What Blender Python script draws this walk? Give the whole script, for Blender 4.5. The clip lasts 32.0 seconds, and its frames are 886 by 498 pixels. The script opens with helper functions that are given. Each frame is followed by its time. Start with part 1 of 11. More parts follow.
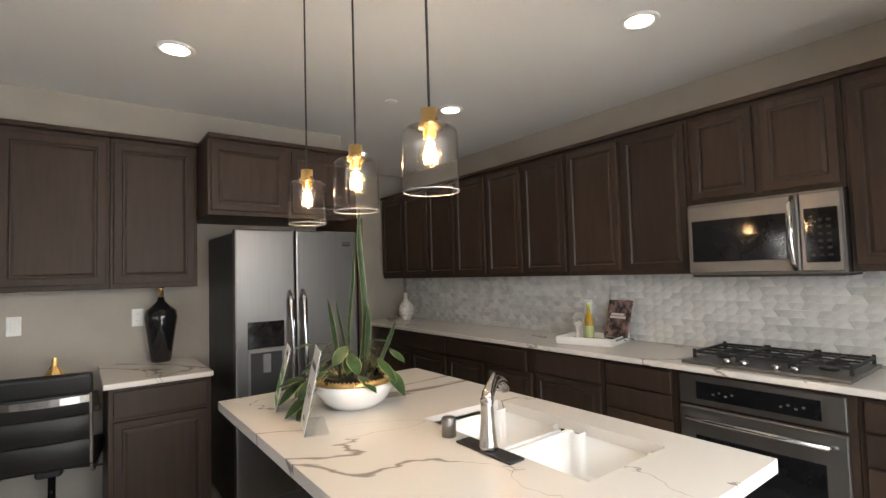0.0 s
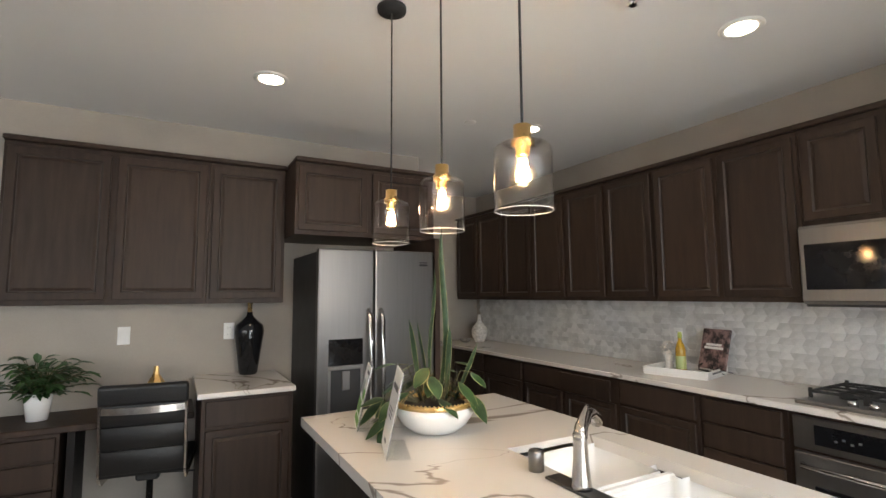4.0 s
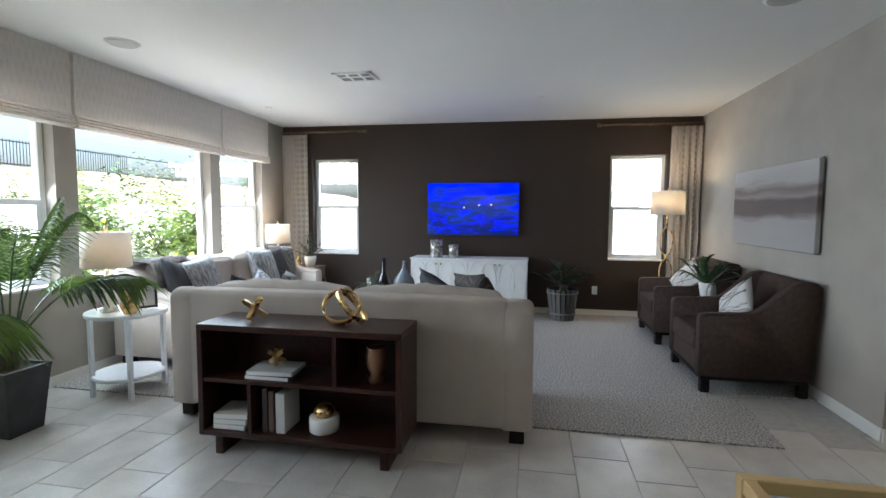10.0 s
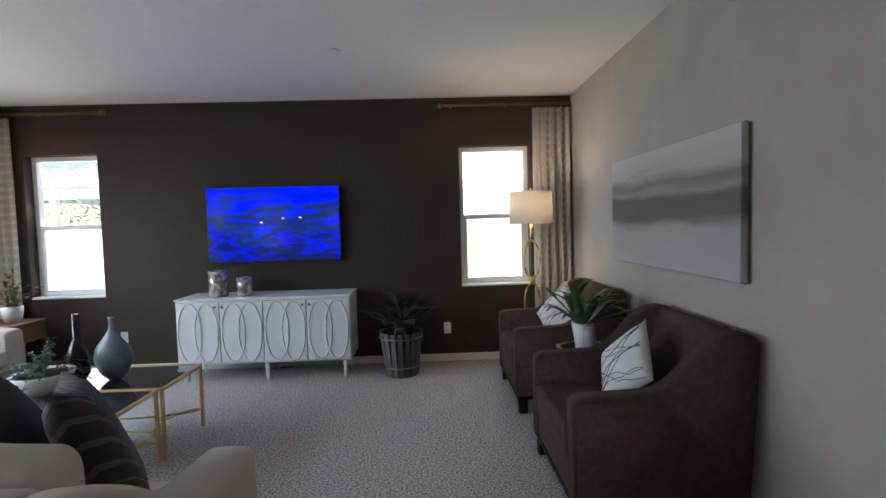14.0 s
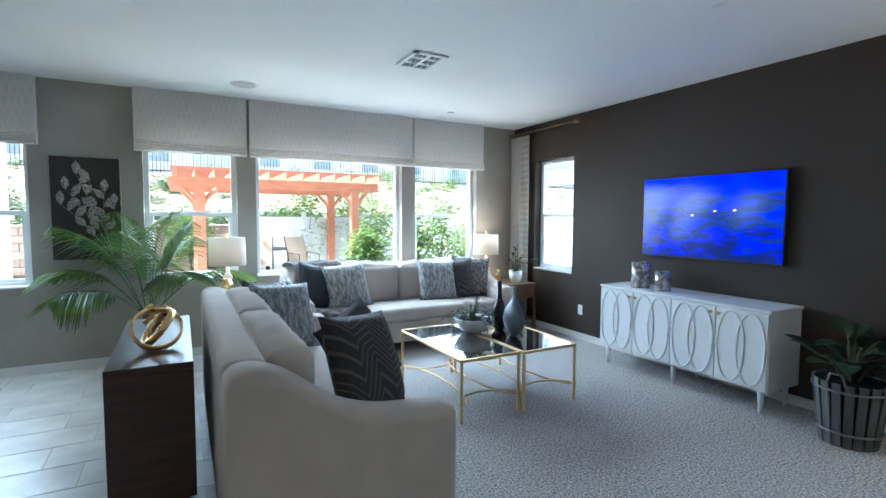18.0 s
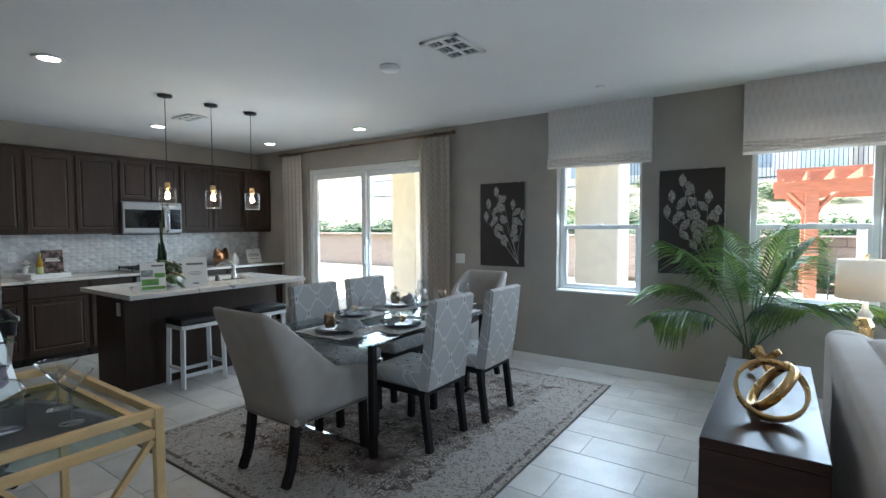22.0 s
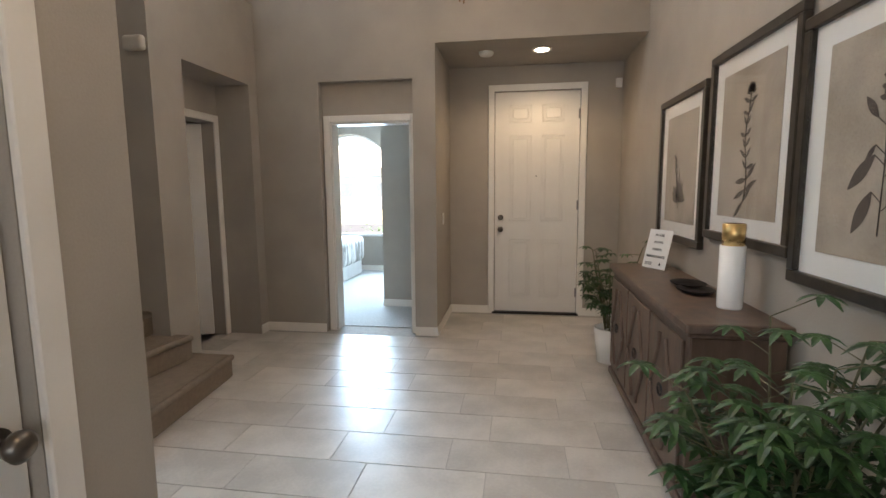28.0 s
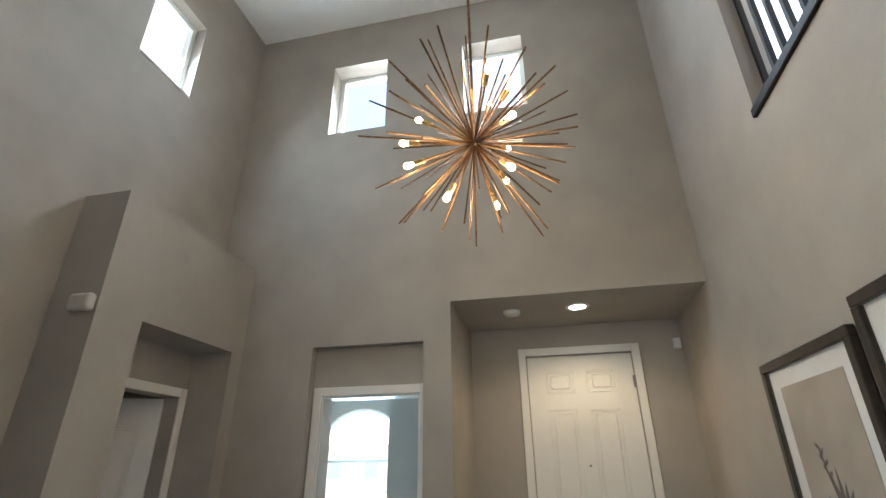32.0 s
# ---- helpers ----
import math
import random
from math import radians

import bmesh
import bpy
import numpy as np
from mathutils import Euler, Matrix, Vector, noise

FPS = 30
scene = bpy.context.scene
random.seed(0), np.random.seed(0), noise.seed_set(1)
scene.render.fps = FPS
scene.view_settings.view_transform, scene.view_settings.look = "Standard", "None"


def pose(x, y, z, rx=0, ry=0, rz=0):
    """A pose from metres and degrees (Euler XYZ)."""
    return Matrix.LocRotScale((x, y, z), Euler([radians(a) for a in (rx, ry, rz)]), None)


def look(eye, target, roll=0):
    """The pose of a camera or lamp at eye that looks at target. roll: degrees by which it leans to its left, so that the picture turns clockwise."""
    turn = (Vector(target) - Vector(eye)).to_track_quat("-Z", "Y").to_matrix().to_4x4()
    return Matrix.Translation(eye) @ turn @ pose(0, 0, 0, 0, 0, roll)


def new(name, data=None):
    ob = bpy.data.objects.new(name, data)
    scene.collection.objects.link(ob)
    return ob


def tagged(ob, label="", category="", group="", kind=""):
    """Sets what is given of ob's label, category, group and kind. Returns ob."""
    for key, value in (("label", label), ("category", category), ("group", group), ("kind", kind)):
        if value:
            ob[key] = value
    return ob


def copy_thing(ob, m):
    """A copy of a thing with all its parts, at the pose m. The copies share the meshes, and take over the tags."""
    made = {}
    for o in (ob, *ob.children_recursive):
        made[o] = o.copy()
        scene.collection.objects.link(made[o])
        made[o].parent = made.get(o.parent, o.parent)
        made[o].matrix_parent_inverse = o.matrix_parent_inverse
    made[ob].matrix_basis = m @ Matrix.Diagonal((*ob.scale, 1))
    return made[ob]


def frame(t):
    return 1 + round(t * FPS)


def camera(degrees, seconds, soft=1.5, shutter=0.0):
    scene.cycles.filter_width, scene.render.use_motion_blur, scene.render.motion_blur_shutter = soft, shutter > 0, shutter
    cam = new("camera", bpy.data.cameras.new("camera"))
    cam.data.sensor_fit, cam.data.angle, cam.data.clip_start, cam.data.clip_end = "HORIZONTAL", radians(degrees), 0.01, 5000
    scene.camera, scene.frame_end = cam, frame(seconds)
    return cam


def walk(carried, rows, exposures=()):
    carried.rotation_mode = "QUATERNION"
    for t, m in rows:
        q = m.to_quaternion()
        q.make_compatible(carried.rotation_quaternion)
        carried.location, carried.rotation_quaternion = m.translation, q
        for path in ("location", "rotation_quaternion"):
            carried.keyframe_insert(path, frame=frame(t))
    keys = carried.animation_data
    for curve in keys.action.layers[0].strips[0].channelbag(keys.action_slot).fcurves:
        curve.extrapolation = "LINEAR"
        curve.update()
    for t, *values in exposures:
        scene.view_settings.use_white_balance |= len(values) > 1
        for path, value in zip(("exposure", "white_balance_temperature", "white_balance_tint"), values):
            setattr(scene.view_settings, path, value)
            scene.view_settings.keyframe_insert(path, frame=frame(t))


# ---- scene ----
cam = camera(85.0, 32.0)
PATH = [
    (0, (0.562, -0.035, 1.447), (1.765, 1.560, 1.544), -1.67),
    (0.5, (0.582, -0.072, 1.454), (2.078, 1.251, 1.553), -1.62),
    (1, (0.583, -0.111, 1.460), (2.257, 0.979, 1.564), -1.43),
    (1.5, (0.593, -0.132, 1.455), (2.370, 0.779, 1.575), -1.37),
    (2, (0.597, -0.124, 1.455), (2.413, 0.703, 1.586), -1.21),
    (2.5, (0.589, -0.096, 1.455), (2.406, 0.728, 1.595), -1.05),
    (3, (0.557, -0.026, 1.447), (2.260, 1.011, 1.610), -0.41),
    (3.5, (0.521, 0.019, 1.444), (1.954, 1.403, 1.626), -0.41),
    (4, (0.544, 0.034, 1.451), (1.503, 1.779, 1.639), -0.40),
    (4.5, (0.556, 0.051, 1.441), (0.828, 2.024, 1.629), -0.14),
    (6.5, (0.415, 1.118, 1.416), (-0.914, 2.612, 1.378), -0.53),
    (7, (0.327, 1.433, 1.433), (-1.152, 2.778, 1.369), -0.68),
    (7.5, (0.274, 1.761, 1.423), (-1.358, 2.916, 1.355), -0.63),
    (8, (0.164, 2.066, 1.411), (-1.615, 2.973, 1.311), -0.43),
    (8.5, (-0.020, 2.363, 1.413), (-1.876, 3.096, 1.278), -0.45),
    (9, (-0.179, 2.637, 1.403), (-2.115, 3.119, 1.266), -0.22),
    (9.5, (-0.368, 2.795, 1.395), (-2.362, 2.853, 1.257), 0.34),
    (10, (-0.667, 2.884, 1.401), (-2.629, 2.526, 1.250), 0.37),
    (10.5, (-0.947, 2.947, 1.397), (-2.823, 2.268, 1.245), 0.30),
    (11, (-1.261, 2.974, 1.412), (-3.009, 2.014, 1.268), 0.32),
    (11.5, (-1.544, 2.915, 1.404), (-3.189, 1.784, 1.283), 0.25),
    (12, (-1.823, 2.959, 1.408), (-3.455, 1.807, 1.325), -0.29),
    (12.5, (-2.097, 3.097, 1.417), (-3.841, 2.120, 1.352), -0.76),
    (13, (-2.321, 3.157, 1.408), (-4.236, 2.585, 1.318), -0.76),
    (13.5, (-2.532, 3.285, 1.408), (-4.521, 3.094, 1.306), -1.18),
    (14, (-2.621, 3.585, 1.413), (-4.618, 3.643, 1.307), -1.58),
    (14.5, (-2.676, 3.909, 1.403), (-4.666, 4.074, 1.293), -1.23),
    (16.5, (-3.229, 4.645, 1.413), (-5.117, 4.000, 1.274), -0.20),
    (17, (-3.347, 4.716, 1.415), (-5.038, 3.656, 1.294), -0.25),
    (17.5, (-3.393, 4.744, 1.425), (-4.723, 3.254, 1.305), 0.30),
    (18, (-3.377, 4.723, 1.436), (-4.326, 2.968, 1.307), 0.29),
    (18.5, (-3.332, 4.661, 1.441), (-3.958, 2.767, 1.312), 0.28),
    (19, (-3.273, 4.553, 1.458), (-3.628, 2.589, 1.334), 0.26),
    (19.5, (-3.201, 4.439, 1.457), (-3.351, 2.447, 1.357), 0.14),
    (20, (-3.176, 4.362, 1.458), (-3.128, 2.365, 1.365), -0.14),
    (20.5, (-3.211, 4.290, 1.460), (-2.868, 2.322, 1.364), -0.27),
    (21, (-3.288, 4.231, 1.481), (-2.602, 2.354, 1.386), -0.34),
    (21.5, (-3.312, 4.157, 1.470), (-2.350, 2.407, 1.370), -0.14),
    (22, (-3.264, 4.024, 1.473), (-2.124, 2.384, 1.379), -0.20),
    (22.5, (-3.211, 3.907, 1.480), (-1.900, 2.399, 1.388), -0.22),
    (23, (-3.208, 3.816, 1.470), (-1.612, 2.613, 1.376), -0.24),
    (23.5, (-3.220, 3.788, 1.457), (-1.371, 3.032, 1.360), -0.08),
    (24, (-3.214, 3.834, 1.447), (-1.238, 3.547, 1.346), 0.08),
    (24.5, (-3.193, 3.920, 1.443), (-1.202, 4.066, 1.330), 0.26),
    (25, (-3.183, 4.067, 1.445), (-1.270, 4.638, 1.317), 0.16),
    (25.5, (-3.188, 4.236, 1.437), (-1.458, 5.229, 1.297), 0.34),
    (26, (-3.199, 4.386, 1.418), (-1.772, 5.778, 1.255), 0.13),
    (26.5, (-3.162, 4.521, 1.405), (-2.141, 6.230, 1.205), -0.05),
    (28.5, (-3.082, 5.427, 1.396), (-3.750, 7.296, 1.154), -0.53),
    (29, (-3.048, 5.670, 1.450), (-3.992, 7.427, 1.296), -0.30),
    (29.5, (-3.070, 5.858, 1.464), (-4.106, 7.569, 1.477), -0.16),
    (30, (-3.135, 6.029, 1.498), (-4.120, 7.750, 1.754), -0.54),
    (30.5, (-3.150, 6.087, 1.531), (-3.926, 7.857, 2.048), -0.64),
    (31, (-3.164, 6.102, 1.537), (-3.734, 7.879, 2.256), -0.69),
    (31.5, (-3.158, 6.120, 1.537), (-3.596, 7.903, 2.331), -0.63),
    (32, (-3.145, 6.125, 1.530), (-3.536, 7.906, 2.353), -0.57),
]
walk(cam, [(t, look(eye, target, roll)) for t, eye, target, roll in PATH],
     exposures=[(0.0, 2.30, 6700, 12), (1.3, 2.45, 6700, 12), (2.3, 2.50, 6600, 12), (3.2, 2.25, 6700, 12), (4.5, 2.25, 6500, 12), (7.0, 2.52, 5800, 8), (8.5, 2.35, 5800, 7), (9.5, 2.10, 5800, 6), (12.0, 1.90, 5500, 4), (13.0, 1.66, 5400, 4), (14.2, 1.65, 5900, 10), (17.0, 2.25, 5100, 0), (20.0, 2.10, 5000, -2),
                (22.5, 1.95, 5400, 5), (24.2, 1.80, 5900, 12), (25.0, 1.95, 6300, 17), (26.0, 2.40, 6400, 20), (29.0, 2.32, 6400, 9), (30.0, 2.45, 6400, 6), (32.0, 2.35, 5700, 4)])

# ---- world and sun ----
world = bpy.data.worlds.new("sky")
scene.world = world
world.use_nodes = True
wn = world.node_tree.nodes
sky = wn.new("ShaderNodeTexSky")
sky.sky_type = "NISHITA"
sky.sun_disc = False
sky.sun_elevation = radians(58)
sky.sun_rotation = radians(92)
sky.air_density = 1.0
sky.dust_density = 6.0
world.node_tree.links.new(sky.outputs[0], wn["Background"].inputs[0])
wn["Background"].inputs[1].default_value = 0.15
sun = new("sun", bpy.data.lights.new("sun", "SUN"))
sun.data.energy = 5.0
sun.data.angle = radians(0.6)
sun.data.color = (1.0, 0.95, 0.87)
sun.matrix_world = look((10, -0.4, 15), (0, 0, 0))


def area_lamp(name, eye, target, sx, sy, power, color):
    lamp = bpy.data.lights.new(name, "AREA")
    lamp.shape, lamp.size, lamp.size_y = "RECTANGLE", sx, sy
    lamp.energy, lamp.color, lamp.spread = power, color, radians(145)
    ob = new(name, lamp)
    ob.matrix_world = look(eye, target)
    return ob


def spot_lamp(name, at, power, color, angle=120, size=0.04):
    lamp = bpy.data.lights.new(name, "SPOT")
    lamp.energy, lamp.color, lamp.spot_size, lamp.spot_blend, lamp.shadow_soft_size = power, color, radians(angle), 0.6, size
    ob = new(name, lamp)
    ob.location = at
    return ob


def point_lamp(name, at, power, color, size=0.03):
    lamp = bpy.data.lights.new(name, "POINT")
    lamp.energy, lamp.color, lamp.shadow_soft_size = power, color, size
    ob = new(name, lamp)
    ob.location = at
    return ob


WARM = (1.0, 0.72, 0.42)
DAY = (0.86, 0.94, 1.0)
# sky light that stands in the window openings
for wx0, wx1, wz0, wz1 in ((-2.19, -1.35, 0.8, 2.08), (-3.9, -3.06, 0.8, 2.08), (-5.79, -4.09, 0.8, 2.08), (-6.88, -5.97, 0.8, 2.08), (0.45, 2.5, 0.05, 2.25)):
    area_lamp("window_daylight", ((wx0 + wx1) / 2, -0.98, (wz0 + wz1) / 2), ((wx0 + wx1) / 2, 3.0, (wz0 + wz1) / 2 - (3.6 if wx0 < 0 else 2.0)), wx1 - wx0, wz1 - wz0, (7.2 if wx0 < 0 else 3.3) * (wx1 - wx0) * (wz1 - wz0), DAY)
for wy0, wy1 in ((-0.35, 0.39), (3.91, 4.65)):
    area_lamp("window_daylight", (-7.66, (wy0 + wy1) / 2, 1.48), (0, (wy0 + wy1) / 2, -2.0), wy1 - wy0, 1.38, 1.8, DAY)
area_lamp("window_daylight", (-4.71, 9.86, 4.9), (-3.6, 6, 3.0), 0.57, 0.85, 7.5, DAY)
area_lamp("window_daylight", (-3.38, 9.86, 4.9), (-3.6, 6, 3.0), 0.57, 0.85, 7.5, DAY)
area_lamp("window_daylight", (-6.1, 8.53, 4.8), (-3.6, 8.0, 2.6), 0.5, 0.8, 7, DAY)
area_lamp("window_daylight", (-5.6, 13.15, 1.6), (-4.8, 9.5, 0.9), 1.5, 1.5, 44, (0.56, 0.80, 1.0))
area_lamp("window_daylight", (-8.3, 6.8, 5.0), (-7.4, 6.9, 2.0), 1.2, 0.8, 14, (0.7, 0.9, 1.0))
DOWNLIGHTS = ((0.96, 2.77), (2.77, 2.75), (2.76, 1.22), (2.73, -0.29), (0.95, -0.27), (2.78, 4.27))
for lx, ly in DOWNLIGHTS:
    spot_lamp("downlight_glow", (lx, ly, 2.63), 0.7, WARM, 140, 0.06)
spot_lamp("downlight_glow", (-3.2, 5.64, 2.32), 2.5, WARM, 178, 0.06)
spot_lamp("downlight_glow", (-2.9, 9.97, 2.6), 4.4, WARM, 150, 0.05)

# ---- materials ----
def mat(name, color, rough=0.6, metal=0.0, vary=0.12, scale=6.0, bump=0.0, bscale=120.0, second=None, spec=0.5, coat=0.0, stretch=(1, 1, 1), random_vary=0.0, detail=4.0, sharp=0.0, through_light=0.0, islands=False):
    """A procedural surface: a base colour that drifts at two scales, with fine relief."""
    m = bpy.data.materials.new(name)
    m.use_nodes = True
    nt = m.node_tree
    b = nt.nodes["Principled BSDF"]
    b.inputs["Metallic"].default_value = metal
    b.inputs["Specular IOR Level"].default_value = spec
    b.inputs["Coat Weight"].default_value = coat
    tc = nt.nodes.new("ShaderNodeTexCoord")
    mp = nt.nodes.new("ShaderNodeMapping")
    mp.inputs["Scale"].default_value = stretch
    nt.links.new(tc.outputs["Object"], mp.inputs[0])
    big = nt.nodes.new("ShaderNodeTexNoise")
    big.inputs["Scale"].default_value = scale
    big.inputs["Detail"].default_value = detail
    nt.links.new(mp.outputs[0], big.inputs["Vector"])
    fine = nt.nodes.new("ShaderNodeTexNoise")
    fine.inputs["Scale"].default_value = bscale
    fine.inputs["Detail"].default_value = 3.0
    nt.links.new(mp.outputs[0], fine.inputs["Vector"])
    ramp = nt.nodes.new("ShaderNodeValToRGB")
    lo = [max(0.0, c * (1 - vary)) for c in color]
    hi = list(second) if second else [min(1.0, c * (1 + vary)) for c in color]
    ramp.color_ramp.elements[0].position, ramp.color_ramp.elements[1].position = 0.3 + sharp, 0.7 - sharp
    ramp.color_ramp.elements[0].color, ramp.color_ramp.elements[1].color = (*lo, 1), (*hi, 1)
    mix = nt.nodes.new("ShaderNodeMath")
    mix.operation = "MULTIPLY_ADD"
    mix.inputs[1].default_value, mix.inputs[2].default_value = 0.3, -0.15
    nt.links.new(fine.outputs["Fac"], mix.inputs[0])
    add = nt.nodes.new("ShaderNodeMath")
    add.operation = "ADD"
    nt.links.new(big.outputs["Fac"], add.inputs[0])
    nt.links.new(mix.outputs[0], add.inputs[1])
    last = add
    if random_vary:
        info = nt.nodes.new("ShaderNodeNewGeometry" if islands else "ShaderNodeObjectInfo")
        rnd = nt.nodes.new("ShaderNodeMath")
        rnd.operation = "MULTIPLY_ADD"
        rnd.inputs[1].default_value, rnd.inputs[2].default_value = random_vary, -random_vary / 2
        nt.links.new(info.outputs["Random Per Island" if islands else "Random"], rnd.inputs[0])
        last = nt.nodes.new("ShaderNodeMath")
        nt.links.new(add.outputs[0], last.inputs[0])
        nt.links.new(rnd.outputs[0], last.inputs[1])
    nt.links.new(last.outputs[0], ramp.inputs[0])
    nt.links.new(ramp.outputs[0], b.inputs["Base Color"])
    rr = nt.nodes.new("ShaderNodeMapRange")
    rr.inputs["To Min"].default_value, rr.inputs["To Max"].default_value = max(0.02, rough - 0.07), min(1.0, rough + 0.07)
    nt.links.new(big.outputs["Fac"], rr.inputs["Value"])
    nt.links.new(rr.outputs[0], b.inputs["Roughness"])
    if through_light:
        tl = nt.nodes.new("ShaderNodeBsdfTranslucent")
        nt.links.new(ramp.outputs[0], tl.inputs[0])
        mx = nt.nodes.new("ShaderNodeMixShader")
        mx.inputs[0].default_value = through_light
        nt.links.new(b.outputs[0], mx.inputs[1])
        nt.links.new(tl.outputs[0], mx.inputs[2])
        nt.links.new(mx.outputs[0], nt.nodes["Material Output"].inputs[0])
    if bump:
        bp = nt.nodes.new("ShaderNodeBump")
        bp.inputs["Strength"].default_value, bp.inputs["Distance"].default_value = min(1.0, bump), 0.004
        nt.links.new(fine.outputs["Fac"], bp.inputs["Height"])
        nt.links.new(bp.outputs[0], b.inputs["Normal"])
    return m


def emit(name, color, strength):
    m = bpy.data.materials.new(name)
    m.use_nodes = True
    b = m.node_tree.nodes["Principled BSDF"]
    b.inputs["Base Color"].default_value = (*color, 1)
    b.inputs["Emission Color"].default_value = (*color, 1)
    b.inputs["Emission Strength"].default_value = strength
    b.inputs["Specular IOR Level"].default_value = 0.15
    return m


def pane_glass(name, tint=(1, 1, 1), gloss=0.12):
    """A thin window pane: clear, with a weak mirror."""
    m = bpy.data.materials.new(name)
    m.use_nodes = True
    nt = m.node_tree
    nt.nodes.remove(nt.nodes["Principled BSDF"])
    clear = nt.nodes.new("ShaderNodeBsdfTransparent")
    clear.inputs[0].default_value = (*tint, 1)
    mirror = nt.nodes.new("ShaderNodeBsdfGlossy")
    mirror.inputs["Roughness"].default_value = 0.02
    edge = nt.nodes.new("ShaderNodeLayerWeight")
    edge.inputs[0].default_value = 0.5
    steep = nt.nodes.new("ShaderNodeMath")
    steep.operation = "POWER"
    steep.inputs[1].default_value = 5.0
    nt.links.new(edge.outputs["Facing"], steep.inputs[0])
    fres = nt.nodes.new("ShaderNodeMath")
    fres.operation = "MULTIPLY_ADD"
    fres.inputs[1].default_value, fres.inputs[2].default_value = 0.9, 0.05
    nt.links.new(steep.outputs[0], fres.inputs[0])
    mix = nt.nodes.new("ShaderNodeMixShader")
    mult = nt.nodes.new("ShaderNodeMath")
    mult.operation = "MULTIPLY"
    mult.use_clamp = True
    mult.inputs[1].default_value = gloss * 8
    nt.links.new(fres.outputs[0], mult.inputs[0])
    nt.links.new(mult.outputs[0], mix.inputs[0])
    nt.links.new(clear.outputs[0], mix.inputs[1])
    nt.links.new(mirror.outputs[0], mix.inputs[2])
    nt.links.new(mix.outputs[0], nt.nodes["Material Output"].inputs[0])
    return m


def veined(name, base, vein, rough, scale=1.1, width=0.035, warp=1.2):
    """White stone with thin wandering veins."""
    m = bpy.data.materials.new(name)
    m.use_nodes = True
    nt = m.node_tree
    b = nt.nodes["Principled BSDF"]
    tc = nt.nodes.new("ShaderNodeTexCoord")
    n1 = nt.nodes.new("ShaderNodeTexNoise")
    n1.inputs["Scale"].default_value, n1.inputs["Detail"].default_value, n1.inputs["Distortion"].default_value = scale, 5.0, warp
    nt.links.new(tc.outputs["Object"], n1.inputs["Vector"])
    sub = nt.nodes.new("ShaderNodeMath")
    sub.operation = "SUBTRACT"
    sub.inputs[1].default_value = 0.5
    nt.links.new(n1.outputs["Fac"], sub.inputs[0])
    ab = nt.nodes.new("ShaderNodeMath")
    ab.operation = "ABSOLUTE"
    nt.links.new(sub.outputs[0], ab.inputs[0])
    n2 = nt.nodes.new("ShaderNodeTexNoise")
    n2.inputs["Scale"].default_value = scale * 2.3
    nt.links.new(tc.outputs["Object"], n2.inputs["Vector"])
    wd = nt.nodes.new("ShaderNodeMapRange")
    wd.inputs["From Min"].default_value, wd.inputs["From Max"].default_value = 0.42, 0.7
    wd.inputs["To Min"].default_value, wd.inputs["To Max"].default_value = 0.0, width
    nt.links.new(n2.outputs["Fac"], wd.inputs["Value"])
    lt = nt.nodes.new("ShaderNodeMath")
    lt.operation = "DIVIDE"
    nt.links.new(ab.outputs[0], lt.inputs[0])
    plus = nt.nodes.new("ShaderNodeMath")
    plus.operation = "ADD"
    plus.inputs[1].default_value = 0.0015
    nt.links.new(wd.outputs[0], plus.inputs[0])
    nt.links.new(plus.outputs[0], lt.inputs[1])
    ramp = nt.nodes.new("ShaderNodeValToRGB")
    ramp.color_ramp.elements[0].position, ramp.color_ramp.elements[1].position = 0.25, 0.9
    ramp.color_ramp.elements[0].color, ramp.color_ramp.elements[1].color = (*vein, 1), (*base, 1)
    nt.links.new(lt.outputs[0], ramp.inputs[0])
    nt.links.new(ramp.outputs[0], b.inputs["Base Color"])
    b.inputs["Roughness"].default_value = rough
    return m


def dashed(name, base, mark, sheer):
    """Woven cloth with staggered rows of upright lozenges."""
    m = mat(name, base, 0.92, vary=0.04, scale=24, stretch=(3, 3, 0.7), bump=0.4, bscale=260, spec=0.1, through_light=sheer)
    nt = m.node_tree
    tc = nt.nodes["Texture Coordinate"]
    sep = nt.nodes.new("ShaderNodeSeparateXYZ")
    nt.links.new(tc.outputs["Object"], sep.inputs[0])

    def op(kind, a, b, c=0.0):
        n = nt.nodes.new("ShaderNodeMath")
        n.operation = kind
        for i, w in enumerate((a, b, c)):
            if isinstance(w, (int, float)):
                n.inputs[i].default_value = w
            else:
                nt.links.new(w, n.inputs[i])
        return n.outputs[0]
    v = op("MULTIPLY", sep.outputs["Z"], 1 / 0.095)
    u = op("ADD", op("MULTIPLY", sep.outputs["X"], 1 / 0.052), op("MULTIPLY", op("FLOOR", v, 0.0), 0.5))
    du = op("ABSOLUTE", op("SUBTRACT", op("FRACT", u, 0.0), 0.5), 0.0)
    dv = op("ABSOLUTE", op("SUBTRACT", op("FRACT", v, 0.0), 0.5), 0.0)
    k = op("LESS_THAN", op("ADD", du, op("MULTIPLY", op("MAXIMUM", op("SUBTRACT", dv, 0.24), 0.0), 1.4)), 0.19)
    soft = op("MULTIPLY", k, 0.8)
    base_socket = nt.nodes["Principled BSDF"].inputs["Base Color"].links[0].from_socket
    mix = nt.nodes.new("ShaderNodeMix")
    mix.data_type = "RGBA"
    mix.inputs[7].default_value = (*mark, 1)
    nt.links.new(soft, mix.inputs[0])
    nt.links.new(base_socket, mix.inputs[6])
    nt.links.new(mix.outputs[2], nt.nodes["Principled BSDF"].inputs["Base Color"])
    return m


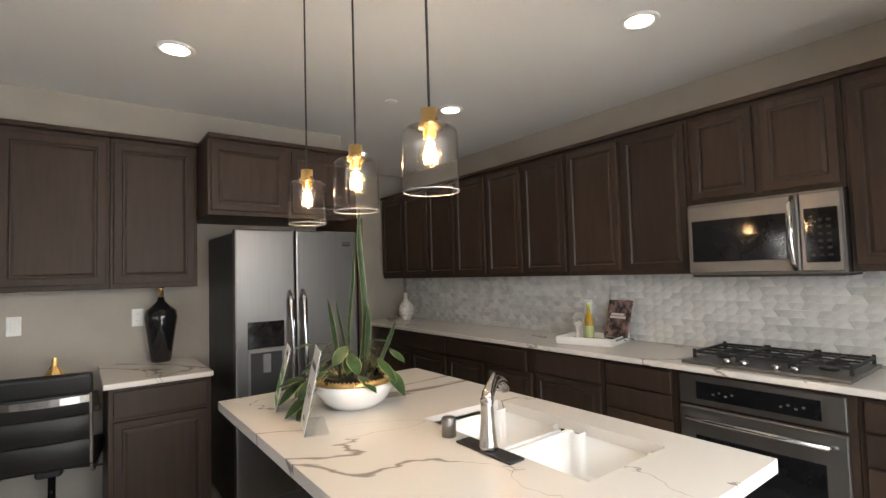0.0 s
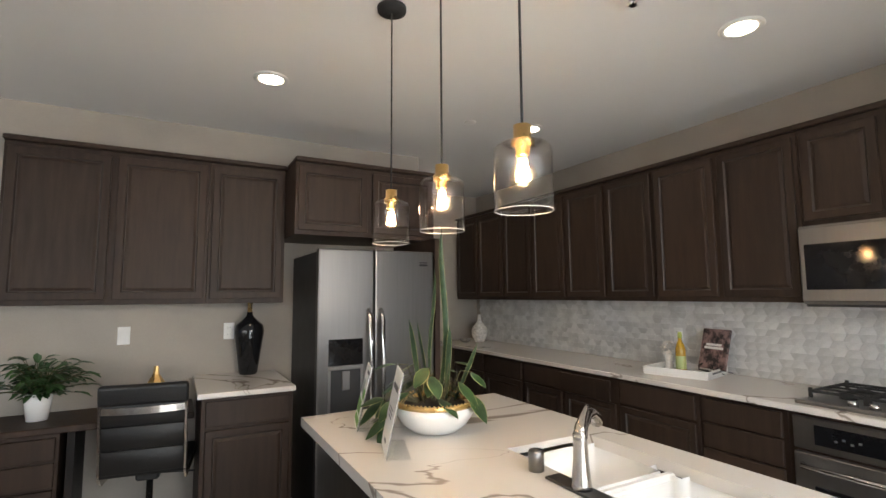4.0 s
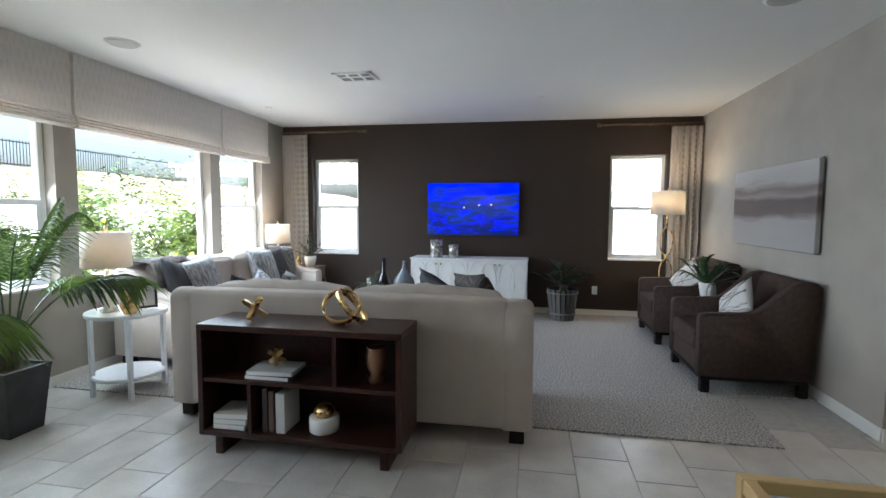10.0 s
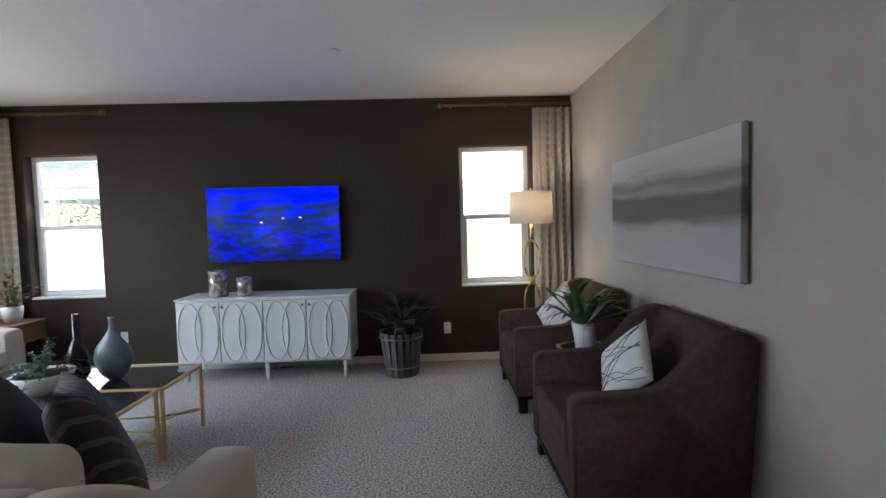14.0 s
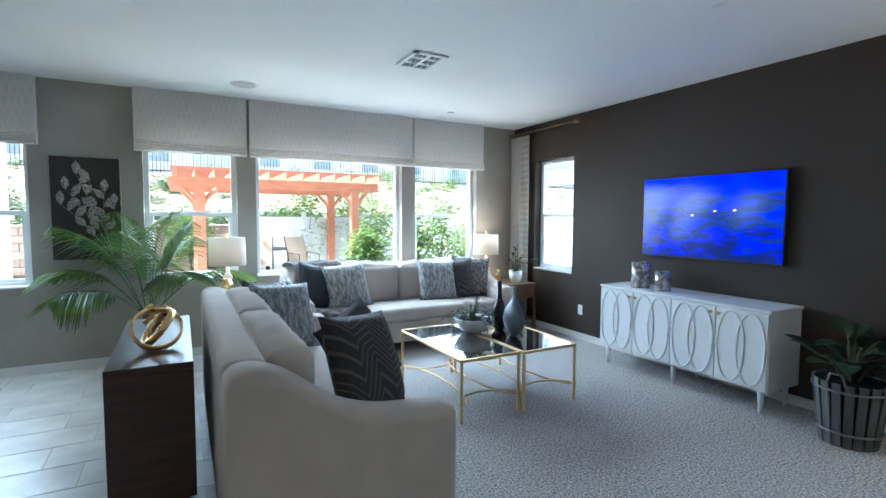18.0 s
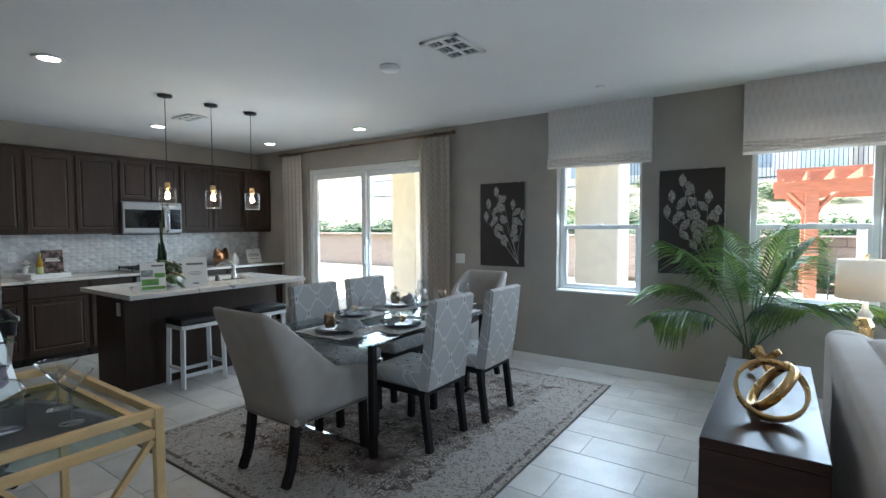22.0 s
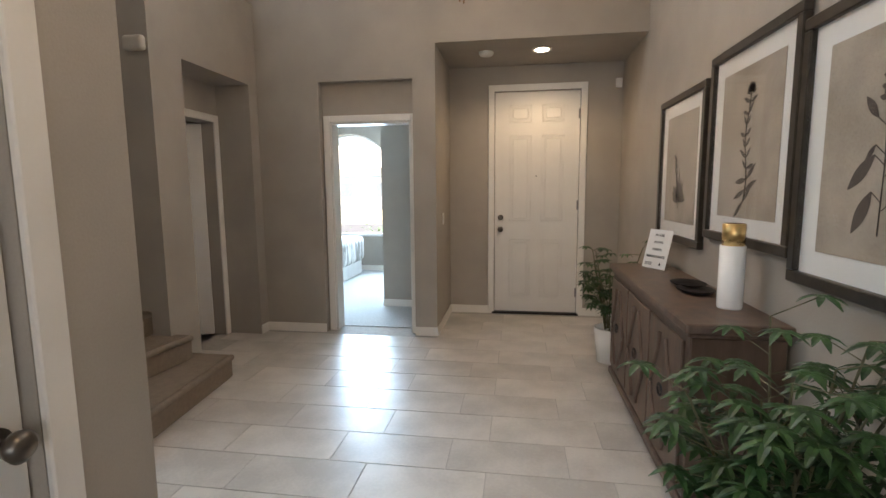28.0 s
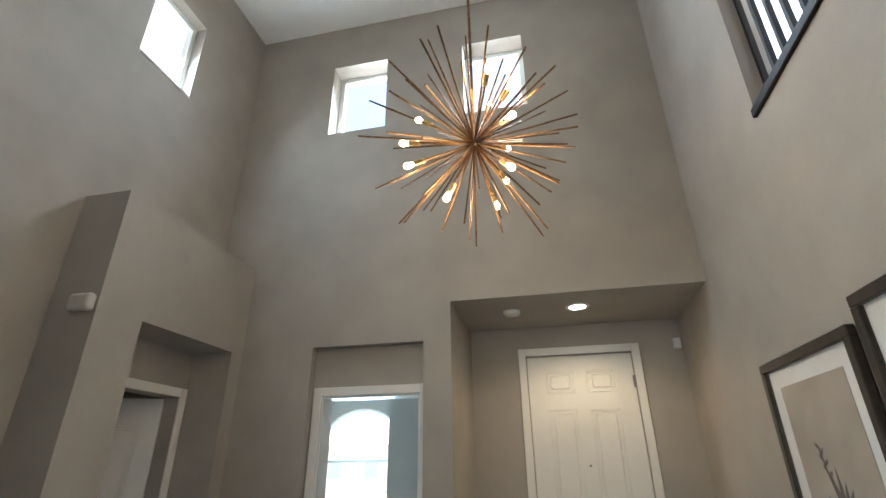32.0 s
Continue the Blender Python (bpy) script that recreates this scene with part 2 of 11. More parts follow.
def chevron(name, base, line, size, rough=0.8):
    """Cut velvet with nested zigzag cords."""
    m = mat(name, base, rough, vary=0.25, scale=20)
    nt = m.node_tree
    tc = nt.nodes["Texture Coordinate"]
    sep = nt.nodes.new("ShaderNodeSeparateXYZ")
    nt.links.new(tc.outputs["Object"], sep.inputs[0])

    def op(kind, a, b, c=0.0):
        n = nt.nodes.new("ShaderNodeMath")
        n.operation = kind
        for i, w in enumerate((a, b, c)):
            if isinstance(w, (int, float)):
                n.inputs[i].default_value = w
            else:
                nt.links.new(w, n.inputs[i])
        return n.outputs[0]
    fold = op("PINGPONG", op("MULTIPLY", sep.outputs["X"], 1.0 / size), 1.0)
    fold2 = op("PINGPONG", op("MULTIPLY", op("ADD", sep.outputs["Z"], sep.outputs["X"]), 0.45 / size), 1.0)
    k = op("LESS_THAN", op("FRACT", op("ADD", op("MULTIPLY", sep.outputs["Z"], 2.6 / size), op("MULTIPLY", op("ADD", fold, fold2), 2.2)), 0.0), 0.26)
    base_socket = nt.nodes["Principled BSDF"].inputs["Base Color"].links[0].from_socket
    mix = nt.nodes.new("ShaderNodeMix")
    mix.data_type = "RGBA"
    mix.inputs[7].default_value = (*line, 1)
    nt.links.new(k, mix.inputs[0])
    nt.links.new(base_socket, mix.inputs[6])
    nt.links.new(mix.outputs[2], nt.nodes["Principled BSDF"].inputs["Base Color"])
    return m


def lattice(name, base, line, size, rough=0.85, width=0.12, sheer=0.0):
    """Woven cloth with a drawn repeat: wavy vertical lines that meet, as on the dining chairs and drapes."""
    m = bpy.data.materials.new(name)
    m.use_nodes = True
    nt = m.node_tree
    b = nt.nodes["Principled BSDF"]
    tc = nt.nodes.new("ShaderNodeTexCoord")
    sep = nt.nodes.new("ShaderNodeSeparateXYZ")
    nt.links.new(tc.outputs["Object"], sep.inputs[0])

    def math(op, a, v=None, c=None):
        n = nt.nodes.new("ShaderNodeMath")
        n.operation = op
        for i, w in enumerate((a, v, c)):
            if w is None:
                continue
            if isinstance(w, (int, float)):
                n.inputs[i].default_value = w
            else:
                nt.links.new(w, n.inputs[i])
        return n.outputs[0]
    across = math("ADD", sep.outputs["X"], sep.outputs["Y"]) if sheer else sep.outputs["X"]
    along = sep.outputs["Z"] if sheer else math("ADD", sep.outputs["Z"], sep.outputs["Y"])
    u = math("MULTIPLY", across, 1.0 / size)
    v = math("MULTIPLY", along, 6.2832 / (size * (1.9 if sheer else 2.8)))
    wave = math("MULTIPLY", math("SINE", v), 0.22) if sheer else math("MULTIPLY_ADD", math("PINGPONG", math("MULTIPLY", v, 0.31831), 1.0), 1.0, -0.5)
    s1 = math("SUBTRACT", math("FRACT", math("ADD", u, wave)), 0.5)
    s2 = math("SUBTRACT", math("FRACT", math("SUBTRACT", u, wave)), 0.5)
    d1, d2 = math("ABSOLUTE", s1), math("ABSOLUTE", s2)
    d = math("MINIMUM", d1, d2)
    k = math("LESS_THAN", d, width)
    mixc = nt.nodes.new("ShaderNodeMix")
    mixc.data_type = "RGBA"
    mixc.inputs[6].default_value, mixc.inputs[7].default_value = (*base, 1), (*line, 1)
    if not sheer:
        # chain links with a brown slot where the lines cross
        wide = math("MULTIPLY", math("ADD", s1, s2), 0.5 / 0.075)
        tall = math("MULTIPLY", math("SUBTRACT", s1, s2), 0.5 / 0.15)
        far = math("SQRT", math("ADD", math("MULTIPLY", wide, wide), math("MULTIPLY", tall, tall)))
        k = math("MAXIMUM", k, math("LESS_THAN", far, 1.0))
        slot = math("LESS_THAN", far, 0.34)
        k = math("MAXIMUM", math("SUBTRACT", k, math("LESS_THAN", far, 0.6)), 0.0)
        under = nt.nodes.new("ShaderNodeMix")
        under.data_type = "RGBA"
        under.inputs[6].default_value, under.inputs[7].default_value = (*base, 1), (0.20, 0.16, 0.14, 1)
        nt.links.new(slot, under.inputs[0])
        nt.links.new(under.outputs[2], mixc.inputs[6])
    nt.links.new(k, mixc.inputs[0])
    n = nt.nodes.new("ShaderNodeTexNoise")
    n.inputs["Scale"].default_value = 260
    nt.links.new(tc.outputs["Object"], n.inputs["Vector"])
    mul = nt.nodes.new("ShaderNodeMix")
    mul.data_type, mul.blend_type = "RGBA", "MULTIPLY"
    mul.inputs[0].default_value = 0.18
    nt.links.new(mixc.outputs[2], mul.inputs[6])
    nt.links.new(n.outputs["Color"], mul.inputs[7])
    grey = nt.nodes.new("ShaderNodeRGBToBW")
    nt.links.new(n.outputs["Color"], grey.inputs[0])
    nt.links.new(grey.outputs[0], mul.inputs[7])
    nt.links.new(mul.outputs[2], b.inputs["Base Color"])
    b.inputs["Roughness"].default_value = rough
    if sheer:
        tl = nt.nodes.new("ShaderNodeBsdfTranslucent")
        nt.links.new(mul.outputs[2], tl.inputs[0])
        mx = nt.nodes.new("ShaderNodeMixShader")
        mx.inputs[0].default_value = sheer
        nt.links.new(b.outputs[0], mx.inputs[1])
        nt.links.new(tl.outputs[0], mx.inputs[2])
        nt.links.new(mx.outputs[0], nt.nodes["Material Output"].inputs[0])
    bp = nt.nodes.new("ShaderNodeBump")
    bp.inputs["Strength"].default_value, bp.inputs["Distance"].default_value = 0.4, 0.002
    nt.links.new(n.outputs["Fac"], bp.inputs["Height"])
    nt.links.new(bp.outputs[0], b.inputs["Normal"])
    return m


M_WALL = mat("greige_wall_paint", (0.375, 0.340, 0.296), 0.75, vary=0.09, scale=2.2, bump=0.12, bscale=160)
M_BROWN = mat("brown_wall_paint", (0.037, 0.0225, 0.0145), 0.7, vary=0.05, scale=1.5, bump=0.12, bscale=160)
M_CEIL = mat("white_ceiling_paint", (0.80, 0.80, 0.79), 0.85, vary=0.02, scale=1.2, bump=0.15, bscale=140)
M_TRIM = mat("white_trim_paint", (0.77, 0.745, 0.70), 0.45, vary=0.03, scale=4)
M_TILE = mat("beige_porcelain_tile", (0.55, 0.515, 0.475), 0.36, vary=0.16, scale=3.5, bump=0.03, bscale=60, random_vary=0.25, spec=0.45)
M_GROUT = mat("grey_grout", (0.46, 0.44, 0.41), 0.9, vary=0.1, scale=20)
M_CARPET = mat("grey_carpet", (0.43, 0.408, 0.388), 0.95, vary=0.75, scale=80, bump=1.0, bscale=95, spec=0.1, detail=7.0)
M_CAB = mat("brown_stained_cabinet_wood", (0.038, 0.0235, 0.0165), 0.5, spec=0.28, vary=0.25, scale=5, stretch=(6, 6, 0.6), bump=0.08, bscale=60, random_vary=0.3)
M_CABGROOVE = mat("dark_glaze_in_grooves", (0.04, 0.027, 0.022), 0.5, vary=0.2, scale=8)
M_QUARTZ = veined("white_quartz", (0.66, 0.63, 0.59), (0.30, 0.26, 0.23), 0.16, 0.8, 0.02, 1.6)
M_STEEL = mat("brushed_stainless_steel", (0.25, 0.24, 0.235), 0.40, metal=1.0, vary=0.03, scale=3, stretch=(30, 30, 1))
M_CHROME = mat("chrome", (0.75, 0.75, 0.75), 0.07, metal=1.0, vary=0.02)
M_BLACKGLASS = mat("black_glass", (0.008, 0.008, 0.009), 0.06, vary=0.1, spec=0.3)
M_BLACK = mat("black_plastic", (0.02, 0.02, 0.021), 0.45, vary=0.1)
M_IRON = mat("black_cast_iron", (0.018, 0.018, 0.018), 0.6, vary=0.2, bump=0.2)
M_SPLASH = mat("white_marble_backsplash", (0.56, 0.56, 0.55), 0.30, vary=0.08, scale=9, second=(0.74, 0.74, 0.73), random_vary=0.32)
M_SPLASHREST = mat("white_marble_backsplash_rest", (0.56, 0.56, 0.55), 0.30, vary=0.08, scale=9, second=(0.74, 0.74, 0.73), random_vary=0.32, islands=True)
M_TILEREST = mat("beige_porcelain_tile_rest", (0.55, 0.515, 0.475), 0.36, vary=0.16, scale=3.5, bump=0.03, bscale=60, random_vary=0.25, spec=0.45, islands=True)
M_FRIDGE = mat("dark_brushed_steel", (0.17, 0.165, 0.16), 0.36, metal=1.0, vary=0.05, scale=2, stretch=(30, 30, 1))
M_WHITE = mat("white_gloss_ceramic", (0.82, 0.81, 0.79), 0.15, vary=0.02)
M_WHITEPAINT = mat("white_painted_wood", (0.78, 0.79, 0.80), 0.4, vary=0.03)
M_PLATE = mat("white_plastic", (0.78, 0.78, 0.76), 0.4, vary=0.02)
M_GOLD = mat("brushed_gold_metal", (0.72, 0.49, 0.21), 0.28, metal=1.0, vary=0.12, scale=14)
M_GOLDPAINT = mat("antique_gold_leaf", (0.80, 0.58, 0.29), 0.42, metal=0.7, vary=0.08, scale=9)
M_SOFA = mat("ivory_linen", (0.475, 0.42, 0.372), 0.9, vary=0.07, scale=5, bump=0.35, bscale=420, spec=0.2)
M_ARMCH = mat("brown_tweed_upholstery", (0.068, 0.046, 0.037), 0.95, vary=0.18, scale=30, bump=0.4, bscale=420, spec=0.15)
M_DARKWOOD = mat("dark_walnut", (0.036, 0.012, 0.0075), 0.34, vary=0.45, scale=4, stretch=(1, 8, 8), bump=0.03, coat=0.08, spec=0.35)
M_EBONY = mat("black_stained_wood", (0.009, 0.007, 0.006), 0.5, vary=0.3, scale=8, spec=0.25)
M_LEAF = mat("green_leaf", (0.035, 0.085, 0.028), 0.42, vary=0.45, scale=12, second=(0.075, 0.15, 0.045))
M_FERN = mat("fern_leaf", (0.022, 0.065, 0.018), 0.45, vary=0.5, scale=14, second=(0.05, 0.12, 0.03))
M_LEAFDK = mat("dark_green_leaf", (0.018, 0.042, 0.018), 0.38, vary=0.4, scale=12)
M_PALM = mat("palm_leaf", (0.022, 0.060, 0.016), 0.42, vary=0.4, scale=4, second=(0.17, 0.26, 0.045), through_light=0.38, spec=0.4)
M_SOIL = mat("potting_soil", (0.03, 0.02, 0.014), 0.95, vary=0.4, scale=60, bump=1.0)
M_STEM = mat("plant_stem", (0.09, 0.085, 0.04), 0.6, vary=0.3, scale=20)
M_PANE = pane_glass("window_glass", gloss=0.06)
M_TGLASS = pane_glass("table_top_glass", tint=(0.80, 0.88, 0.86), gloss=0.12)
M_BULB = emit("glowing_filament_bulb", (1.0, 0.66, 0.33), 14.0)
M_LED = emit("lit_downlight_lens", (1.0, 0.86, 0.66), 6.0)
M_SHADECLOTH = mat("white_drum_shade_cloth", (0.80, 0.76, 0.70), 0.9, vary=0.04, bump=0.2, bscale=300, through_light=0.3)
M_BLIND = dashed("cream_woven_shade_cloth", (0.84, 0.80, 0.76), (0.76, 0.715, 0.67), 0.38)
M_DRAPE = lattice("cream_drape_cloth", (0.93, 0.88, 0.82), (0.76, 0.71, 0.64), 0.085, width=0.09, sheer=0.34)
M_CHAIRCLOTH = lattice("grey_chain_print_cloth", (0.44, 0.42, 0.40), (0.64, 0.62, 0.595), 0.205, width=0.024)
M_HOSTCLOTH = mat("taupe_host_chair_cloth", (0.335, 0.30, 0.27), 0.9, vary=0.10, bump=0.3, bscale=420)
M_LEATHER = mat("black_leather", (0.011, 0.0105, 0.0105), 0.45, vary=0.2, bump=0.3, bscale=150)
M_MIRROR = mat("mirror_glass", (0.82, 0.82, 0.82), 0.03, metal=1.0, vary=0.01)
M_STUCCO = mat("cream_stucco", (0.86, 0.78, 0.62), 0.9, vary=0.06, scale=8, bump=0.4, bscale=90)
M_VINYL = mat("white_vinyl_fence", (0.66, 0.66, 0.645), 0.5, vary=0.03)
M_REDWOOD = mat("redwood_stain", (0.42, 0.16, 0.085), 0.7, vary=0.2, scale=6, stretch=(1, 1, 6))
M_CONC = mat("patio_concrete", (0.58, 0.55, 0.50), 0.85, vary=0.12, scale=2, bump=0.3)
M_EARTH = mat("dry_hillside_earth", (0.24, 0.19, 0.13), 0.95, vary=0.25, scale=0.8, second=(0.28, 0.27, 0.16), bump=0.6, bscale=20)
M_BLOCK = mat("tan_block", (0.48, 0.37, 0.30), 0.9, vary=0.12, scale=10, bump=0.5, bscale=50, random_vary=0.4)
M_LEAFOUT = mat("garden_leaf", (0.045, 0.125, 0.045), 0.55, vary=0.5, scale=3, second=(0.12, 0.25, 0.09))

# ---- mesh helpers ----
def link_mesh(name, bm, material, parent=None, label="", smooth=False):
    me = bpy.data.meshes.new(name)
    bm.to_mesh(me)
    bm.free()
    for mm in (material if isinstance(material, (list, tuple)) else [material]):
        me.materials.append(mm)
    if smooth:
        me.polygons.foreach_set("use_smooth", [True] * len(me.polygons))
    ob = new(name, me)
    if parent:
        ob.parent = parent
    if label:
        ob["label"] = label
    return ob


def part(name, bm, material, parent, label="", smooth=False):
    return link_mesh(name, bm, material, parent, label, smooth)


def thing(name, label, category, at=(0, 0, 0), rz=0, group=""):
    ob = new(name)
    ob.empty_display_size = 0.1
    ob.matrix_world = pose(*at, 0, 0, rz)
    return tagged(ob, label, category, group)


def structure(name, bm, material, label="", category="", smooth=False):
    ob = link_mesh(name, bm, material, None, "", smooth)
    return tagged(ob, label, category, "", "structure")


def box(x0, y0, z0, x1, y1, z1, bevel=0.0, bm=None, seg=1):
    own = bm if bm is not None else bmesh.new()
    tmp = bmesh.new() if bm is not None and bevel else own
    m = Matrix.LocRotScale(((x0 + x1) / 2, (y0 + y1) / 2, (z0 + z1) / 2), None, (abs(x1 - x0), abs(y1 - y0), abs(z1 - z0)))
    r = bmesh.ops.create_cube(tmp, size=1, matrix=m)
    if bevel:
        es = {e for v in r["verts"] for e in v.link_edges}
        bmesh.ops.bevel(tmp, geom=list(es), offset=bevel, segments=seg, affect="EDGES", profile=0.6)
        if tmp is not own:
            me = bpy.data.meshes.new("t")
            tmp.to_mesh(me)
            tmp.free()
            own.from_mesh(me)
            bpy.data.meshes.remove(me)
    return own


def cyl(r0, r1, z0, z1, seg=20, at=(0, 0), bm=None, caps=True):
    bm = bm if bm is not None else bmesh.new()
    bmesh.ops.create_cone(bm, cap_ends=caps, segments=seg, radius1=r0, radius2=r1, depth=z1 - z0, matrix=Matrix.Translation((at[0], at[1], (z0 + z1) / 2)))
    return bm


def rod(a, b, r, seg=8, bm=None, r1=None):
    bm = bm if bm is not None else bmesh.new()
    a, b = Vector(a), Vector(b)
    m = Matrix.Translation((a + b) / 2) @ (b - a).to_track_quat("Z", "Y").to_matrix().to_4x4()
    bmesh.ops.create_cone(bm, cap_ends=True, segments=seg, radius1=r, radius2=r if r1 is None else r1, depth=(b - a).length, matrix=m)
    return bm


def bar(a, b, w, d=None, bm=None):
    """A square bar from a to b."""
    bm = bm if bm is not None else bmesh.new()
    a, b = Vector(a), Vector(b)
    m = Matrix.Translation((a + b) / 2) @ (b - a).to_track_quat("Z", "Y").to_matrix().to_4x4() @ Matrix.Diagonal((w, d or w, (b - a).length, 1))
    bmesh.ops.create_cube(bm, size=1, matrix=m)
    return bm


def lathe(prof, seg=24, at=(0, 0, 0), bm=None, sx=1.0, sy=1.0, ring=False, lid=True):
    """A turned body; ring: a hollow band closed on itself; lid: whether the last edge is capped."""
    bm = bm if bm is not None else bmesh.new()
    rings = []
    for r, z in prof:
        rings.append([bm.verts.new((at[0] + sx * r * math.cos(2 * math.pi * i / seg), at[1] + sy * r * math.sin(2 * math.pi * i / seg), at[2] + z)) for i in range(seg)])
    for p, q in zip(rings, rings[1:]):
        for i in range(seg):
            bm.faces.new((p[i], p[(i + 1) % seg], q[(i + 1) % seg], q[i]))
    if ring:
        p, q = rings[-1], rings[0]
        for i in range(seg):
            bm.faces.new((p[i], p[(i + 1) % seg], q[(i + 1) % seg], q[i]))
        return bm
    if prof[0][0] > 1e-4:
        bm.faces.new(list(reversed(rings[0])))
    if prof[-1][0] > 1e-4 and lid:
        bm.faces.new(rings[-1])
    return bm


def tube(points, r, seg=8, closed=False, bm=None):
    """A round tube along points."""
    bm = bm if bm is not None else bmesh.new()
    pts = [Vector(p) for p in points]
    n = len(pts)
    rings = []
    up = Vector((0, 0, 1))
    for i, p in enumerate(pts):
        d = (pts[(i + 1) % n] - pts[i - 1]) if closed else (pts[min(i + 1, n - 1)] - pts[max(i - 1, 0)])
        d.normalize()
        side = d.cross(up)
        if side.length < 1e-3:
            side = d.cross(Vector((1, 0, 0)))
        side.normalize()
        other = side.cross(d)
        rad = r[i] if isinstance(r, (list, tuple)) else r
        rings.append([bm.verts.new(p + rad * (math.cos(2 * math.pi * k / seg) * side + math.sin(2 * math.pi * k / seg) * other)) for k in range(seg)])
    for i in range(n if closed else n - 1):
        p, q = rings[i], rings[(i + 1) % n]
        for k in range(seg):
            bm.faces.new((p[k], p[(k + 1) % seg], q[(k + 1) % seg], q[k]))
    if not closed:
        bm.faces.new(list(reversed(rings[0])))
        bm.faces.new(rings[-1])
    return bm


def prism(points, axis, a, b, bevel=0.0):
    """A flat outline (list of 2D points) drawn out from a to b along an axis."""
    bm = bmesh.new()

    def put(p, s):
        return {"x": (s, p[0], p[1]), "y": (p[0], s, p[1]), "z": (p[0], p[1], s)}[axis]
    f = bm.faces.new([bm.verts.new(put(p, a)) for p in points])
    g = bmesh.ops.extrude_face_region(bm, geom=[f])
    d = Vector(put((0, 0), b)) - Vector(put((0, 0), a))
    bmesh.ops.translate(bm, verts=[v for v in g["geom"] if isinstance(v, bmesh.types.BMVert)], vec=d)
    bmesh.ops.recalc_face_normals(bm, faces=bm.faces)
    if bevel:
        n = "xyz".index(axis)
        rim = [e for e in bm.edges if abs(e.verts[0].co[n] - e.verts[1].co[n]) < 1e-6]
        bmesh.ops.bevel(bm, geom=rim, offset=bevel, segments=3, affect="EDGES", clamp_overlap=True)
    return bm


def rounded(points, n=3, closed=True):
    """A smooth outline through the points (Catmull-Rom)."""
    out = []
    m = len(points)
    for i in range(m if closed else m - 1):
        p0, p1, p2, p3 = (Vector((*points[(i + k) % m if closed else max(0, min(m - 1, i + k))], 0)) for k in (-1, 0, 1, 2))
        for j in range(n):
            t = j / n
            q = 0.5 * ((2 * p1) + (p2 - p0) * t + (2 * p0 - 5 * p1 + 4 * p2 - p3) * t * t + (3 * p1 - p0 - 3 * p2 + p3) * t ** 3)
            out.append((q.x, q.y))
    if not closed:
        out.append(tuple(points[-1]))
    return out


def pillow_mesh(w, h, d, seg=10, pinch=0.06, bm=None):
    """A stuffed cushion lying in the xz plane, thickness along y."""
    bm = bm if bm is not None else bmesh.new()
    grids = []
    for side in (1, -1):
        grid = []
        for j in range(seg + 1):
            row = []
            for i in range(seg + 1):
                u, v = 2 * i / seg - 1, 2 * j / seg - 1
                bul = max(0.0, (1 - u ** 4) * (1 - v ** 4)) ** 0.55
                ex = 1 - pinch * (1 - u * u) * abs(v) ** 3
                ez = 1 - pinch * (1 - v * v) * abs(u) ** 3
                row.append(bm.verts.new((u * w / 2 * ez, side * d / 2 * bul, v * h / 2 * ex)))
            grid.append(row)
        grids.append(grid)
    for s, grid in enumerate(grids):
        for j in range(seg):
            for i in range(seg):
                q = (grid[j][i], grid[j][i + 1], grid[j + 1][i + 1], grid[j + 1][i])
                bm.faces.new(q if s == 1 else tuple(reversed(q)))
    bmesh.ops.remove_doubles(bm, verts=bm.verts, dist=1e-4)
    return bm


def cushion(x0, y0, z0, x1, y1, z1, r=0.05, seg=3):
    """A soft upholstered block with rounded edges."""
    return box(x0, y0, z0, x1, y1, z1, min(r, abs(x1 - x0) * 0.45, abs(y1 - y0) * 0.45, abs(z1 - z0) * 0.45), None, seg)


